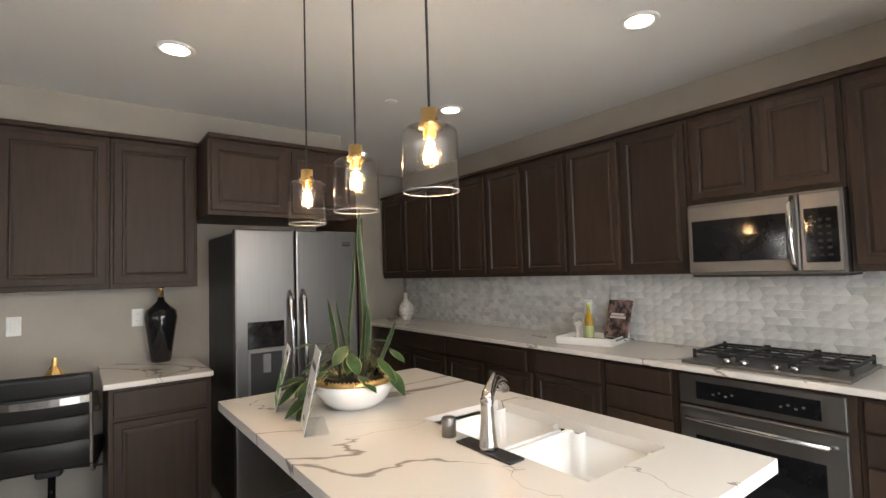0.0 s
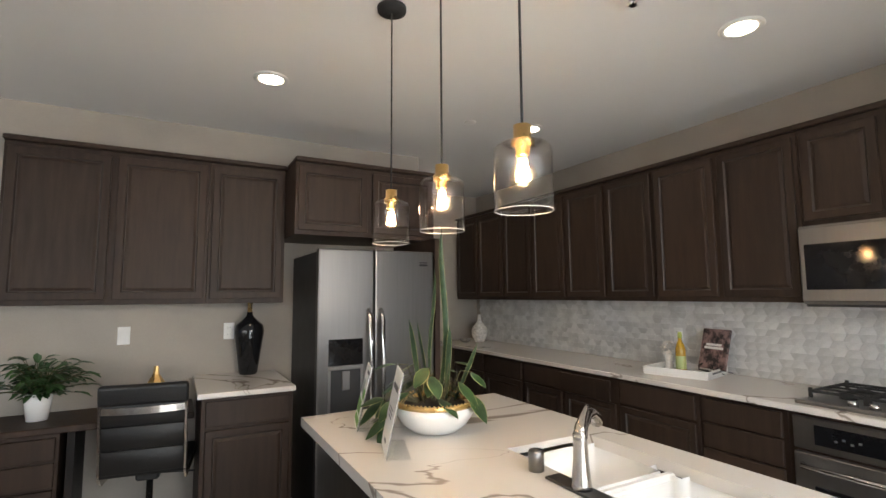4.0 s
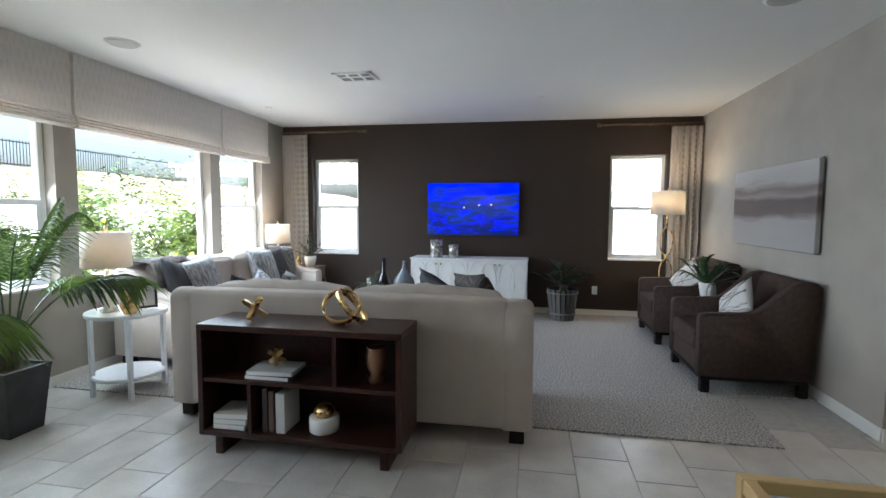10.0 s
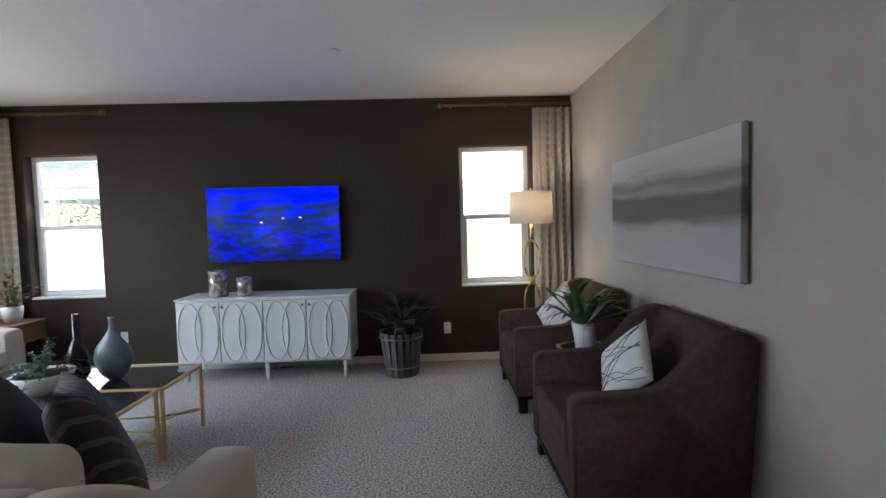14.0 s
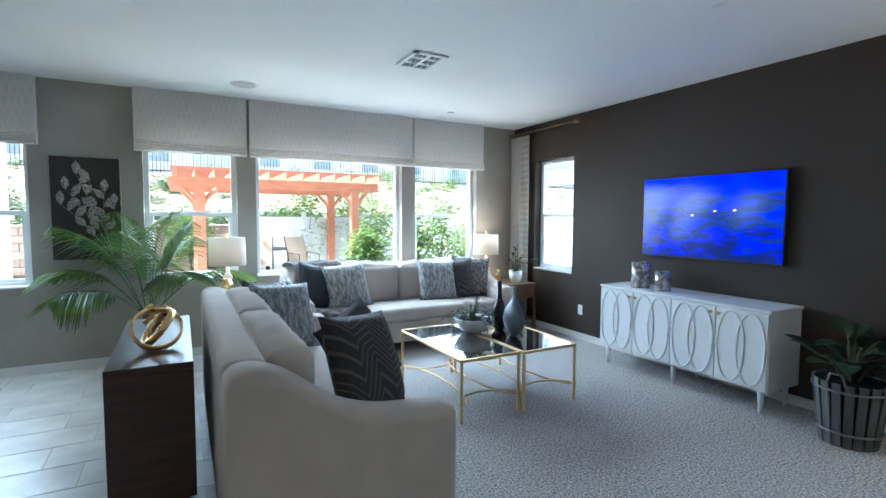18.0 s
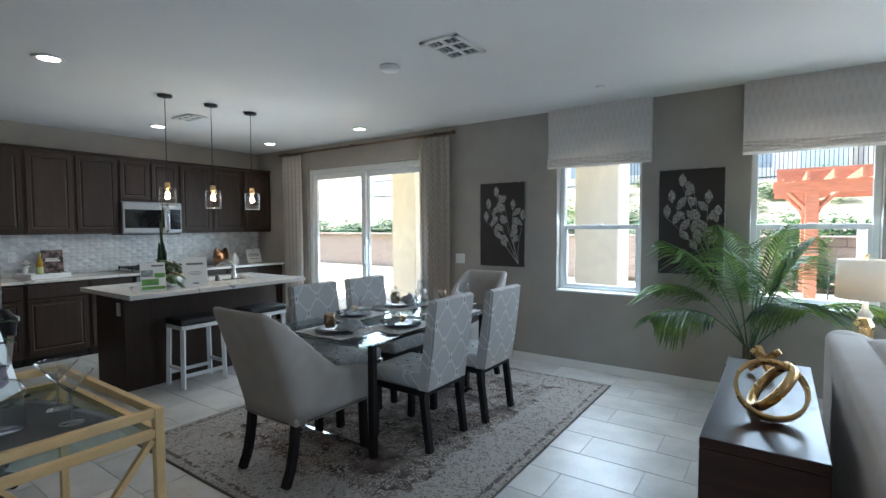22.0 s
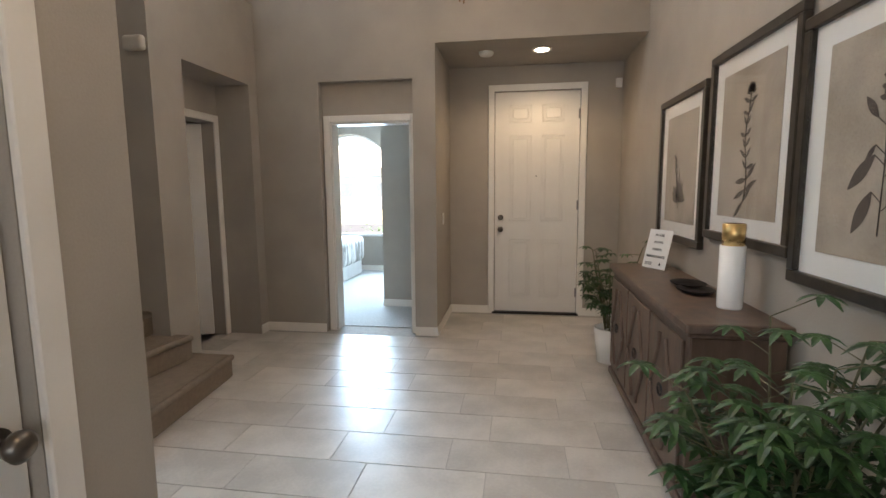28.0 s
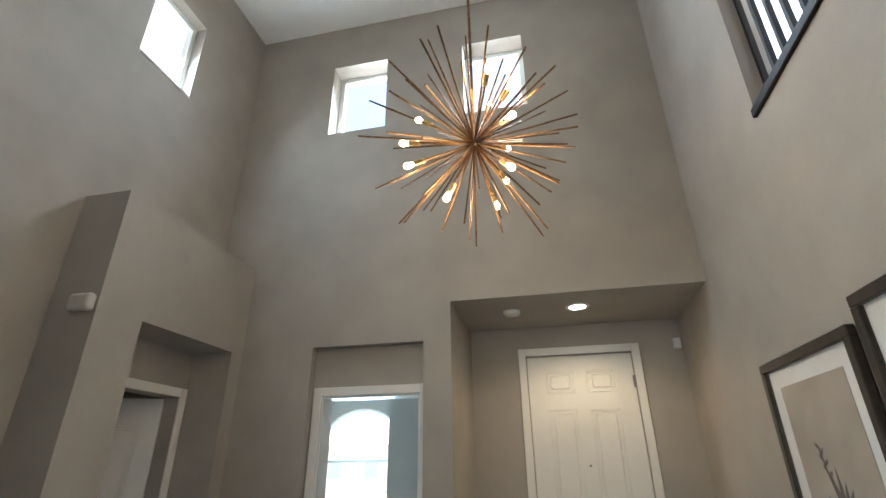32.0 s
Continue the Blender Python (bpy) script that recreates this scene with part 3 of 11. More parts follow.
def soft_block(x0, y0, z0, x1, y1, z1, r=0.06, crown=(0, 0, 0), n=12, wrinkle=0.0, seed=0):
    """A stuffed block: rounded edges of radius r, crowned faces and shallow creases."""
    bm = bmesh.new()
    c = Vector(((x0 + x1) / 2, (y0 + y1) / 2, (z0 + z1) / 2))
    hx = Vector((abs(x1 - x0) / 2, abs(y1 - y0) / 2, abs(z1 - z0) / 2))
    r = min(r, hx.x * 0.95, hx.y * 0.95, hx.z * 0.95)
    seen = {}

    def place(p):
        key = (round(p[0], 4), round(p[1], 4), round(p[2], 4))
        if key not in seen:
            q = Vector((p[0] * hx.x, p[1] * hx.y, p[2] * hx.z))
            core = Vector([max(-(h - r), min(h - r, v)) for h, v in zip(hx, q)])
            d = q - core
            out = core + d.normalized() * r if d.length > 1e-6 else q.copy()
            for i in range(3):
                j, k = (i + 1) % 3, (i + 2) % 3
                out[i] += p[i] * crown[i] * (1 - p[j] ** 2) * (1 - p[k] ** 2)
            if wrinkle:
                w = math.sin(23 * q.x + 9 * q.z + seed) * math.sin(11 * q.x - 17 * q.y + 2 * seed) + 0.6 * math.sin(37 * q.x + 15 * q.y + seed * 3)
                out += d.normalized() * (wrinkle * w) if d.length > 1e-6 else Vector((0, 0, 0))
            seen[key] = bm.verts.new(c + out)
        return seen[key]

    def steps(h):
        a = r / h
        k = max(2, n - 6)
        return [-1, -1 + a * 0.12, -1 + a * 0.35, -1 + a * 0.65] + [-1 + a + (2 - 2 * a) * i / k for i in range(k + 1)] + [1 - a * 0.65, 1 - a * 0.35, 1 - a * 0.12, 1]
    for i in range(3):
        j, k = (i + 1) % 3, (i + 2) % 3
        su, sv = steps(hx[j]), steps(hx[k])
        for s in (-1, 1):
            for u0, u1 in zip(su, su[1:]):
                for v0, v1 in zip(sv, sv[1:]):
                    quad = []
                    for u, v in ((u0, v0), (u1, v0), (u1, v1), (u0, v1)):
                        p = [0, 0, 0]
                        p[i], p[j], p[k] = s, u, v
                        quad.append(place(p))
                    bm.faces.new(quad if s > 0 else quad[::-1])
    return bm


def leaf(bm, base, direction, length, width, droop=0.3, fold=0.15, n=4):
    """One blade with a folded midrib, added to bm."""
    d = Vector(direction).normalized()
    side = d.cross(Vector((0, 0, 1)))
    if side.length < 1e-3:
        side = Vector((1, 0, 0))
    side.normalize()
    nrm = side.cross(d)
    prev = None
    for k in range(n + 1):
        s = k / n
        wdt = width * math.sin(math.pi * min(0.97, 0.06 + s * 0.92)) ** 0.8 / 2
        c = Vector(base) + d * length * s - Vector((0, 0, 1)) * droop * length * s * s
        row = [bm.verts.new(c - side * wdt + nrm * wdt * fold), bm.verts.new(c - nrm * wdt * fold), bm.verts.new(c + side * wdt + nrm * wdt * fold)]
        if prev:
            bm.faces.new((prev[0], prev[1], row[1], row[0]))
            bm.faces.new((prev[1], prev[2], row[2], row[1]))
        prev = row


# ---- the shell ----
CEIL = 2.66
TH = 0.16


def wall_y(name, y0, y1, x0, x1, z0, z1, holes, material, label="", **kw):
    """A wall that runs along x, from y0 to y1 thick, with holes (xa, xb, za, zb) through it."""
    bm = bmesh.new()
    xs = sorted({x0, x1, *[h[0] for h in holes], *[h[1] for h in holes]})
    for a, b in zip(xs, xs[1:]):
        mid = (a + b) / 2
        cuts = sorted((h[2], h[3]) for h in holes if h[0] < mid < h[1])
        z = z0
        for za, zb in cuts:
            if za > z + 1e-4:
                box(a, y0, z, b, y1, za, 0, bm)
            z = max(z, zb)
        if z < z1 - 1e-4:
            box(a, y0, z, b, y1, z1, 0, bm)
    bmesh.ops.remove_doubles(bm, verts=bm.verts, dist=1e-5)
    return structure(name, bm, material, label or "smooth painted wall", "wall")


def wall_x(name, x0, x1, y0, y1, z0, z1, holes, material, label=""):
    bm = bmesh.new()
    ys = sorted({y0, y1, *[h[0] for h in holes], *[h[1] for h in holes]})
    for a, b in zip(ys, ys[1:]):
        mid = (a + b) / 2
        cuts = sorted((h[2], h[3]) for h in holes if h[0] < mid < h[1])
        z = z0
        for za, zb in cuts:
            if za > z + 1e-4:
                box(x0, a, z, x1, b, za, 0, bm)
            z = max(z, zb)
        if z < z1 - 1e-4:
            box(x0, a, z, x1, b, z1, 0, bm)
    bmesh.ops.remove_doubles(bm, verts=bm.verts, dist=1e-5)
    return structure(name, bm, material, label or "smooth painted wall", "wall")


WINS = {"A": (-2.19, -1.35), "B": (-3.90, -3.06), "C": (-5.79, -4.09), "D": (-6.88, -5.97)}
WZ0, WZ1 = 0.79, 2.24
wall_y("wall_south", -1.02, -0.82, -7.7, 3.95, 0, CEIL, [(a, b, WZ0, WZ1) for a, b in WINS.values()] + [(0.41, 2.58, 0.0, 2.32)], M_WALL, "greige painted wall with windows and a sliding door")
wall_x("wall_west", -7.70, -7.50, -0.82, 5.2, 0, CEIL, [(-0.35, 0.36, 0.77, 2.18), (3.91, 4.62, 0.77, 2.18)], M_BROWN, "dark brown painted accent wall")
wall_x("wall_east", 3.80, 3.95, -0.82, 5.25, 0, CEIL, [], M_WALL, "greige kitchen wall")
wall_y("wall_north_living", 5.04, 5.20, -7.50, -4.0, 0, CEIL, [], M_WALL, "greige living room wall")
wall_y("wall_north_dining", 3.81, 3.97, -1.88, 2.24, 0, CEIL, [], M_WALL, "greige wall beside the desk")
wall_x("wall_pantry_return", 2.24, 2.38, 3.81, 5.09, 0, CEIL, [], M_WALL, "greige wall behind the refrigerator")
wall_y("wall_north_kitchen", 5.09, 5.25, 2.24, 3.80, 0, CEIL, [], M_WALL, "greige kitchen end wall")
wall_x("wall_hall_east", -2.04, -1.88, 3.81, 10.7, 0, 3.08, [], M_WALL, "greige hall wall hung with art")
wall_x("wall_foyer_east_upper", -2.04, -1.88, 6.15, 10.7, 3.08, 5.9, [(6.6, 8.32, 3.08, 4.9)], M_WALL, "greige upper foyer wall with an open landing")
wall_x("wall_hall_west", -4.14, -4.0, 5.20, 6.18, 0, 2.35, [(5.27, 5.91, 0, 2.03)], M_WALL, "greige hall wall with a closet door")
structure("ceiling_hall", box(-4.0, 5.04, 2.35, -2.04, 6.15, 3.08), M_WALL, "greige dropped hall ceiling", "ceiling")
wall_y("wall_foyer_south_upper", 5.99, 6.15, -9.0, -2.04, 3.08, 5.9, [], M_WALL, "greige upper foyer wall")
wall_y("wall_stair_south", 6.03, 6.18, -9.0, -4.14, 0, 5.9, [], M_WALL, "greige stair wall")
structure("wall_stair_south_end", box(-4.14, 6.15, 2.35, -4.0, 6.18, 3.08), M_WALL, "greige wall end", "wall")
wall_y("wall_stair_north", 7.25, 7.40, -9.0, -5.92, 0, 5.9, [], M_WALL, "greige stair wall")
wall_x("wall_stair_west", -9.15, -9.0, 6.15, 7.40, 0, 5.9, [], M_WALL, "greige stair end wall")
wall_x("wall_foyer_west", -6.07, -5.92, 7.40, 9.84, 0, 5.9, [(8.25, 8.79, 4.39, 5.20), (8.62, 9.40, 0, 2.03)], M_WALL, "greige two storey foyer wall")
wall_y("wall_foyer_north", 9.68, 9.84, -6.07, -3.855, 0, 5.9, [(-4.885, -4.105, 0, 2.03), (-5.035, -4.46, 4.47, 5.31)], M_WALL, "greige two storey foyer wall")
wall_y("wall_foyer_north_upper", 9.678, 9.84, -3.855, -2.04, 2.69, 5.9, [(-3.695, -3.125, 4.47, 5.31)], M_WALL, "greige wall above the entry alcove")
structure("ceiling_alcove", box(-3.855, 9.84, 2.69, -2.04, 10.71, 2.8), M_WALL, "greige alcove ceiling", "ceiling")
wall_x("wall_alcove_west", -4.0, -3.855, 9.84, 10.71, 0, 2.9, [], M_WALL, "greige alcove side wall")
wall_y("wall_alcove_north", 10.55, 10.71, -3.855, -2.04, 0, 2.69, [(-3.36, -2.46, 0, 2.43)], M_WALL, "greige wall around the front door")
# the low block with a door niche
bk = bmesh.new()
box(-5.92, 8.225, 0, -5.58, 8.55, 3.115, 0, bk)
box(-5.92, 8.55, 2.368, -5.58, 9.46, 3.115, 0, bk)
box(-5.92, 9.46, 0, -5.58, 9.598, 3.115, 0, bk)
structure("wall_closet_block", bk, M_WALL, "greige projecting wall block with a flat ledge", "wall")
structure("ceiling", box(-7.7, -1.02, CEIL, 3.95, 5.25, CEIL + 0.12), M_CEIL, "white textured ceiling", "ceiling")
structure("ceiling_foyer", box(-9.15, 5.99, 5.86, -1.88, 9.84, 5.98), M_CEIL, "white two storey ceiling", "ceiling")
structure("ceiling_landing", box(-1.88, 6.0, 4.95, 0.6, 8.6, 5.05), M_CEIL, "white landing ceiling", "ceiling")
structure("wall_landing", box(0.5, 6.0, 3.08, 0.6, 8.6, 4.95), M_WALL, "greige landing wall", "wall")
structure("floor_landing", box(-1.88, 6.0, 2.98, 0.6, 8.6, 3.08), M_CARPET, "carpeted landing", "floor")
structure("floor", box(-7.5, -0.82, -0.06, 3.8, 10.55, -0.004), M_GROUT, "grey grout bed of a tiled floor", "floor")

# ---- windows, doors, trim ----
M_FRAME = mat("white_vinyl_window_frame", (0.80, 0.81, 0.80), 0.35, vary=0.02)
M_SILL = mat("white_painted_sill", (0.76, 0.76, 0.74), 0.4, vary=0.02)


def window_unit(n, at, rz, w, z0, z1, rail=None, out=0.13):
    """A window in its opening, seen from inside; local x along the wall, +y to the outside."""
    ob = new("window_%d" % n)
    ob.matrix_world = pose(*at, 0, 0, rz)
    tagged(ob, "white framed window with clear panes", "window", "", "structure")
    f = bmesh.new()
    t = 0.045
    for q in ((0, z0, t, z1), (w - t, z0, w, z1), (t, z0, w - t, z0 + t), (t, z1 - t, w - t, z1)):
        box(q[0], out - 0.03, q[1], q[2], out + 0.04, q[3], 0.003, f)
    part("window_frame", f, M_FRAME, ob)
    part("window_sill", box(-0.0, -0.012, z0 - 0.002, w, out - 0.03, z0 + 0.018, 0.004), M_SILL, ob)
    if rail:
        part("meeting_rail", box(t, out - 0.035, rail - 0.022, w - t, out + 0.02, rail + 0.022, 0.003), M_FRAME, ob)
        part("lock", box(w / 2 - 0.03, out - 0.05, rail + 0.015, w / 2 + 0.03, out - 0.03, rail + 0.03, 0.003), M_FRAME, ob)
        spans = ((z0 + t, rail - 0.02), (rail + 0.02, z1 - t))
        sb = bmesh.new()
        for q in ((t, z0 + t, t + 0.03, rail - 0.022), (w - t - 0.03, z0 + t, w - t, rail - 0.022), (t + 0.03, z0 + t, w - t - 0.03, z0 + t + 0.03)):
            box(q[0], out - 0.028, q[1], q[2], out + 0.0, q[3], 0.002, sb)
        part("lower_sash", sb, M_FRAME, ob)
    else:
        spans = ((z0 + t, z1 - t),)
    for a, b in spans:
        p = part("pane", box(t, out + 0.008, a, w - t, out + 0.014, b), M_PANE, ob)
        p.visible_shadow = False
    return ob


n = 0
for key, (a, b) in WINS.items():
    n += 1
    # local +y must point south: turned half round, so x runs west
    window_unit(n, (b, -0.82, 0), 180, b - a, WZ0, WZ1, None if key == "C" else 1.46)
for y0 in (-0.35, 3.91):
    n += 1
    window_unit(n, (-7.50, y0, 0), 90, 0.71, 0.77, 2.18, 1.47)
for x0, x1 in ((-5.035, -4.46), (-3.695, -3.125)):
    n += 1
    window_unit(n, (x0, 9.68, 0), 0, x1 - x0, 4.47, 5.31)
n += 1
window_unit(n, (-5.92, 8.25, 0), 90, 0.54, 4.39, 5.20)

# sliding glass door
sd = new("door_1")
sd.matrix_world = pose(2.58, -0.82, 0, 0, 0, 180)
tagged(sd, "white framed sliding glass patio door, closed", "door", "", "structure")
f = bmesh.new()
for q in ((0, 0, 0.06, 2.32), (2.11, 0, 2.17, 2.32), (0.06, 2.25, 2.11, 2.32), (0.06, 0, 2.11, 0.05)):
    box(q[0], 0.04, q[1], q[2], 0.17, q[3], 0.004, f)
part("door_frame", f, M_FRAME, sd)
for x0, x1, yy in ((0.06, 1.13, 0.06), (1.07, 2.11, 0.11)):
    s = bmesh.new()
    for q in ((x0, 0.05, x0 + 0.075, 2.25), (x1 - 0.075, 0.05, x1, 2.25), (x0 + 0.075, 2.17, x1 - 0.075, 2.25), (x0 + 0.075, 0.05, x1 - 0.075, 0.15)):
        box(q[0], yy, q[1], q[2], yy + 0.04, q[3], 0.003, s)
    sash = part("sash", s, M_FRAME, sd)
    p = part("pane", box(x0 + 0.075, yy + 0.017, 0.15, x1 - 0.075, yy + 0.023, 2.17), M_PANE, sash)
    p.visible_shadow = False
part("door_handle", box(1.09, 0.035, 0.95, 1.12, 0.06, 1.2, 0.006), M_FRAME, sd)


# interior doors
def casing(w, h, cw=0.065, d=0.018):
    bm = bmesh.new()
    box(-cw, -d, 0, 0, 0, h + cw, 0.004, bm)
    box(w, -d, 0, w + cw, 0, h + cw, 0.004, bm)
    box(0, -d, h, w, 0, h + cw, 0.004, bm)
    return bm


def moulded(bm, quads, y, depth=0.007):
    """Raised fields on a door face that looks to -y."""
    for x0, z0, x1, z1 in quads:
        for q in ((x0, z0, x1, z0 + 0.02), (x0, z1 - 0.02, x1, z1), (x0, z0 + 0.02, x0 + 0.02, z1 - 0.02), (x1 - 0.02, z0 + 0.02, x1, z1 - 0.02)):
            box(q[0], y - depth, q[1], q[2], y, q[3], 0.006, bm)
        box(x0 + 0.038, y - depth - 0.003, z0 + 0.038, x1 - 0.038, y - 0.0005, z1 - 0.038, 0.009, bm)
    return bm


def door_unit(n, at, rz, w, h, quads, label, lever=True, knob_x=0.06, paint=None):
    ob = new("door_%d" % n)
    ob.matrix_world = pose(*at, 0, 0, rz)
    tagged(ob, label, "door", "", "structure")
    part("door_casing", casing(w, h), M_TRIM, ob)
    slab = part("door_slab", box(0.006, 0.03, 0.012, w - 0.006, 0.072, h - 0.006, 0.003), paint or M_TRIM, ob)
    part("panels", moulded(bmesh.new(), quads, 0.03), paint or M_TRIM, slab)
    for z in (0.25, h * 0.5, h - 0.25):
        hx = w - 0.008 if knob_x < w / 2 else 0.008
        part("hinge", box(hx - 0.012, 0.018, z - 0.05, hx + 0.012, 0.031, z + 0.05, 0.002), M_STEEL, ob)
    if lever:
        kb = lathe([(0.028, 0), (0.028, 0.008), (0.012, 0.014), (0.012, 0.035), (0.027, 0.045), (0.03, 0.06), (0.018, 0.072), (0.001, 0.074)], 18)
        k = part("door_knob", kb, M_KNOB, slab, "dark bronze knob", True)
        k.matrix_local = pose(knob_x, 0.03, 0.95, 90, 0, 0)
    return ob


M_KNOB = mat("aged_pewter", (0.16, 0.14, 0.12), 0.3, metal=1.0, vary=0.2)
six = []
for a, b in ((0.16, 0.40), (0.505, 0.745)):
    six += [(a, 0.18, b, 0.84), (a, 1.03, b, 1.97), (a, 2.10, b, 2.29)]
fd = door_unit(2, (-3.365, 10.55, 0), 0, 0.905, 2.43, six, "cream painted six-panel front door, closed", True, 0.07)
db = lathe([(0.03, 0), (0.03, 0.012), (0.02, 0.02), (0.001, 0.021)], 18)
part("deadbolt", db, M_KNOB, fd, "round dark deadbolt", True).matrix_local = pose(0.07, 0.03, 1.08, 90, 0, 0)
part("peephole", lathe([(0.008, 0), (0.006, 0.006), (0.001, 0.007)], 10), M_KNOB, fd).matrix_local = pose(0.452, 0.026, 1.53, 90, 0, 0)
part("threshold", box(-0.02, -0.03, 0, 0.925, 0.1, 0.022, 0.004), M_EBONY, fd, "dark threshold")
# hall closet door, faces +x
arch = [(0.09, 0.22, 0.55, 0.90), (0.09, 1.02, 0.55, 1.84)]
cd = door_unit(3, (-4.0, 5.27, 0), 90, 0.64, 2.03, arch, "cream two-panel closet door, closed", True, 0.58)
bm = prism([(0.09 + 0.23 + 0.23 * math.cos(math.pi * k / 10), 1.80 + 0.10 * math.sin(math.pi * k / 10)) for k in range(11)], "y", 0.022, 0.0298)
part("arched_moulding", bm, M_TRIM, cd)
# bedroom doorway casing in its niche
bdc = new("door_4")
bdc.matrix_world = pose(-4.885, 9.678, 0)
tagged(bdc, "open bedroom doorway with a cream casing", "doorway", "", "structure")
part("door_casing", casing(0.78, 2.03), M_TRIM, bdc)
jm = bmesh.new()
box(0, 0.0, 0, 0.015, 0.165, 2.03, 0, jm)
box(0.765, 0.0, 0, 0.78, 0.165, 2.03, 0, jm)
box(0.015, 0.0, 2.015, 0.765, 0.165, 2.03, 0, jm)
part("jamb", jm, M_TRIM, bdc)
# raised surround that makes the niche over the bedroom door
wall_y("wall_niche_surround", 9.60, 9.677, -5.916, -2.04, 0, 5.86, [(-4.965, -4.065, 0, 2.396), (-3.855, -2.04, 0, 2.69), (-5.035, -4.46, 4.47, 5.31), (-3.695, -3.125, 4.47, 5.31)], M_WALL, "greige wall with a recessed door niche")
# closet doorway in the block
cdw = new("door_5")
cdw.matrix_world = pose(-5.918, 8.63, 0, 0, 0, 90)
tagged(cdw, "cream closet doorway with its door ajar", "doorway", "", "structure")
part("door_casing", casing(0.76, 2.03), M_TRIM, cdw)
sl = part("door_slab", box(0, 0, 0.012, 0.74, 0.035, 2.02, 0.003), M_TRIM, cdw)
sl.matrix_local = pose(0.775, 0.13, 0, 0, 0, 122)
pn = moulded(bmesh.new(), [(0.12, 0.2, 0.62, 0.77), (0.12, 0.97, 0.62, 1.83)], 0.0)
part("panels", pn, M_TRIM, sl).matrix_local = pose(0.74, 0.035, 0, 0, 0, 180)
structure("wall_closet_inside", box(-7.2, 8.0, 0, -7.1, 9.84, 2.6), M_WALL, "closet back wall", "wall")
structure("wall_closet_side", box(-7.1, 9.72, 0, -6.07, 9.84, 2.6), M_WALL, "closet side wall", "wall")
structure("ceiling_closet", box(-7.2, 7.4, 2.5, -6.07, 9.84, 2.6), M_CEIL, "closet ceiling", "ceiling")
structure("floor_closet", box(-7.2, 7.4, -0.06, -6.0, 9.84, -0.004), M_CARPET, "closet floor", "floor")

# bedroom seen through the doorway
structure("floor_bedroom", box(-8.5, 9.84, -0.06, -3.97, 13.4, 0.004), mat("pale_blue_grey_carpet", (0.50, 0.50, 0.49), 0.95, vary=0.12, scale=50, bump=0.9, bscale=200), "pale bedroom carpet", "floor")
structure("wall_bedroom_east", box(-4.69, 10.84, 0, -4.57, 13.4, 2.7), M_WALL, "bedroom wall", "wall")
structure("wall_bedroom_jog", box(-4.69, 10.715, 0, -3.80, 10.84, 2.7), M_WALL, "bedroom wall", "wall")
structure("ceiling_bedroom", box(-8.5, 9.84, 2.62, -3.97, 13.5, 2.72), M_CEIL, "bedroom ceiling", "ceiling")
structure("wall_bedroom_west", box(-8.5, 9.84, 0, -8.38, 13.4, 2.7), M_WALL, "bedroom wall", "wall")
# far wall with an arched window
AX, AR, ASP, AZ = -5.95, 0.72, 1.62, 0.62
bmw = bmesh.new()
box(-8.4, 13.25, 0, AX - AR, 13.4, 2.7, 0, bmw)
box(AX + AR, 13.25, 0, -4.3, 13.4, 2.7, 0, bmw)
box(AX - AR, 13.25, 0, AX + AR, 13.4, AZ, 0, bmw)
arcp = [(AX + AR * math.cos(math.pi * k / 20), ASP + AR * math.sin(math.pi * k / 20)) for k in range(21)]
for p, q in zip(arcp, arcp[1:]):
    v = [bmw.verts.new(c) for c in ((p[0], 13.25, p[1]), (q[0], 13.25, q[1]), (q[0], 13.25, 2.7), (p[0], 13.25, 2.7), (p[0], 13.4, p[1]), (q[0], 13.4, q[1]))]
    bmw.faces.new((v[0], v[3], v[2], v[1]))
    bmw.faces.new((v[0], v[1], v[5], v[4]))
structure("wall_bedroom_north", bmw, M_WALL, "bedroom wall with an arched window", "wall")
awn = new("window_20")
tagged(awn, "white arched bedroom window", "window", "", "structure")
part("window_frame", tube([(AX + AR, 13.33, AZ), (AX + AR, 13.33, ASP)] + [(p[0], 13.33, p[1]) for p in arcp] + [(AX - AR, 13.33, AZ)], 0.03, 6), M_FRAME, awn)
part("window_sill", box(AX - AR, 13.2, AZ - 0.02, AX + AR, 13.4, AZ + 0.02, 0.004), M_SILL, awn)
part("glazing_bar", box(AX - AR, 13.31, ASP - 0.02, AX + AR, 13.35, ASP + 0.02), M_FRAME, awn)

# baseboards
BB = bmesh.new()


def base_run(x0, y0, x1, y1):
    """Skirting along a wall face; the board stands on the right of the way from first to last."""
    d = Vector((x1 - x0, y1 - y0, 0))
    nrm = Vector((d.y, -d.x, 0)).normalized() * 0.014
    a, b = Vector((x0, y0, 0)), Vector((x1, y1, 0))
    vs = [a, b, b + nrm, a + nrm]
    lo = [BB.verts.new((v.x, v.y, 0.0)) for v in vs]
    hi = [BB.verts.new((v.x - (0.006 * nrm.normalized().x if i > 1 else 0), v.y - (0.006 * nrm.normalized().y if i > 1 else 0), 0.085)) for i, v in enumerate(vs)]
    BB.faces.new(hi)
    for i in range(4):
        BB.faces.new((lo[i], lo[(i + 1) % 4], hi[(i + 1) % 4], hi[i]))


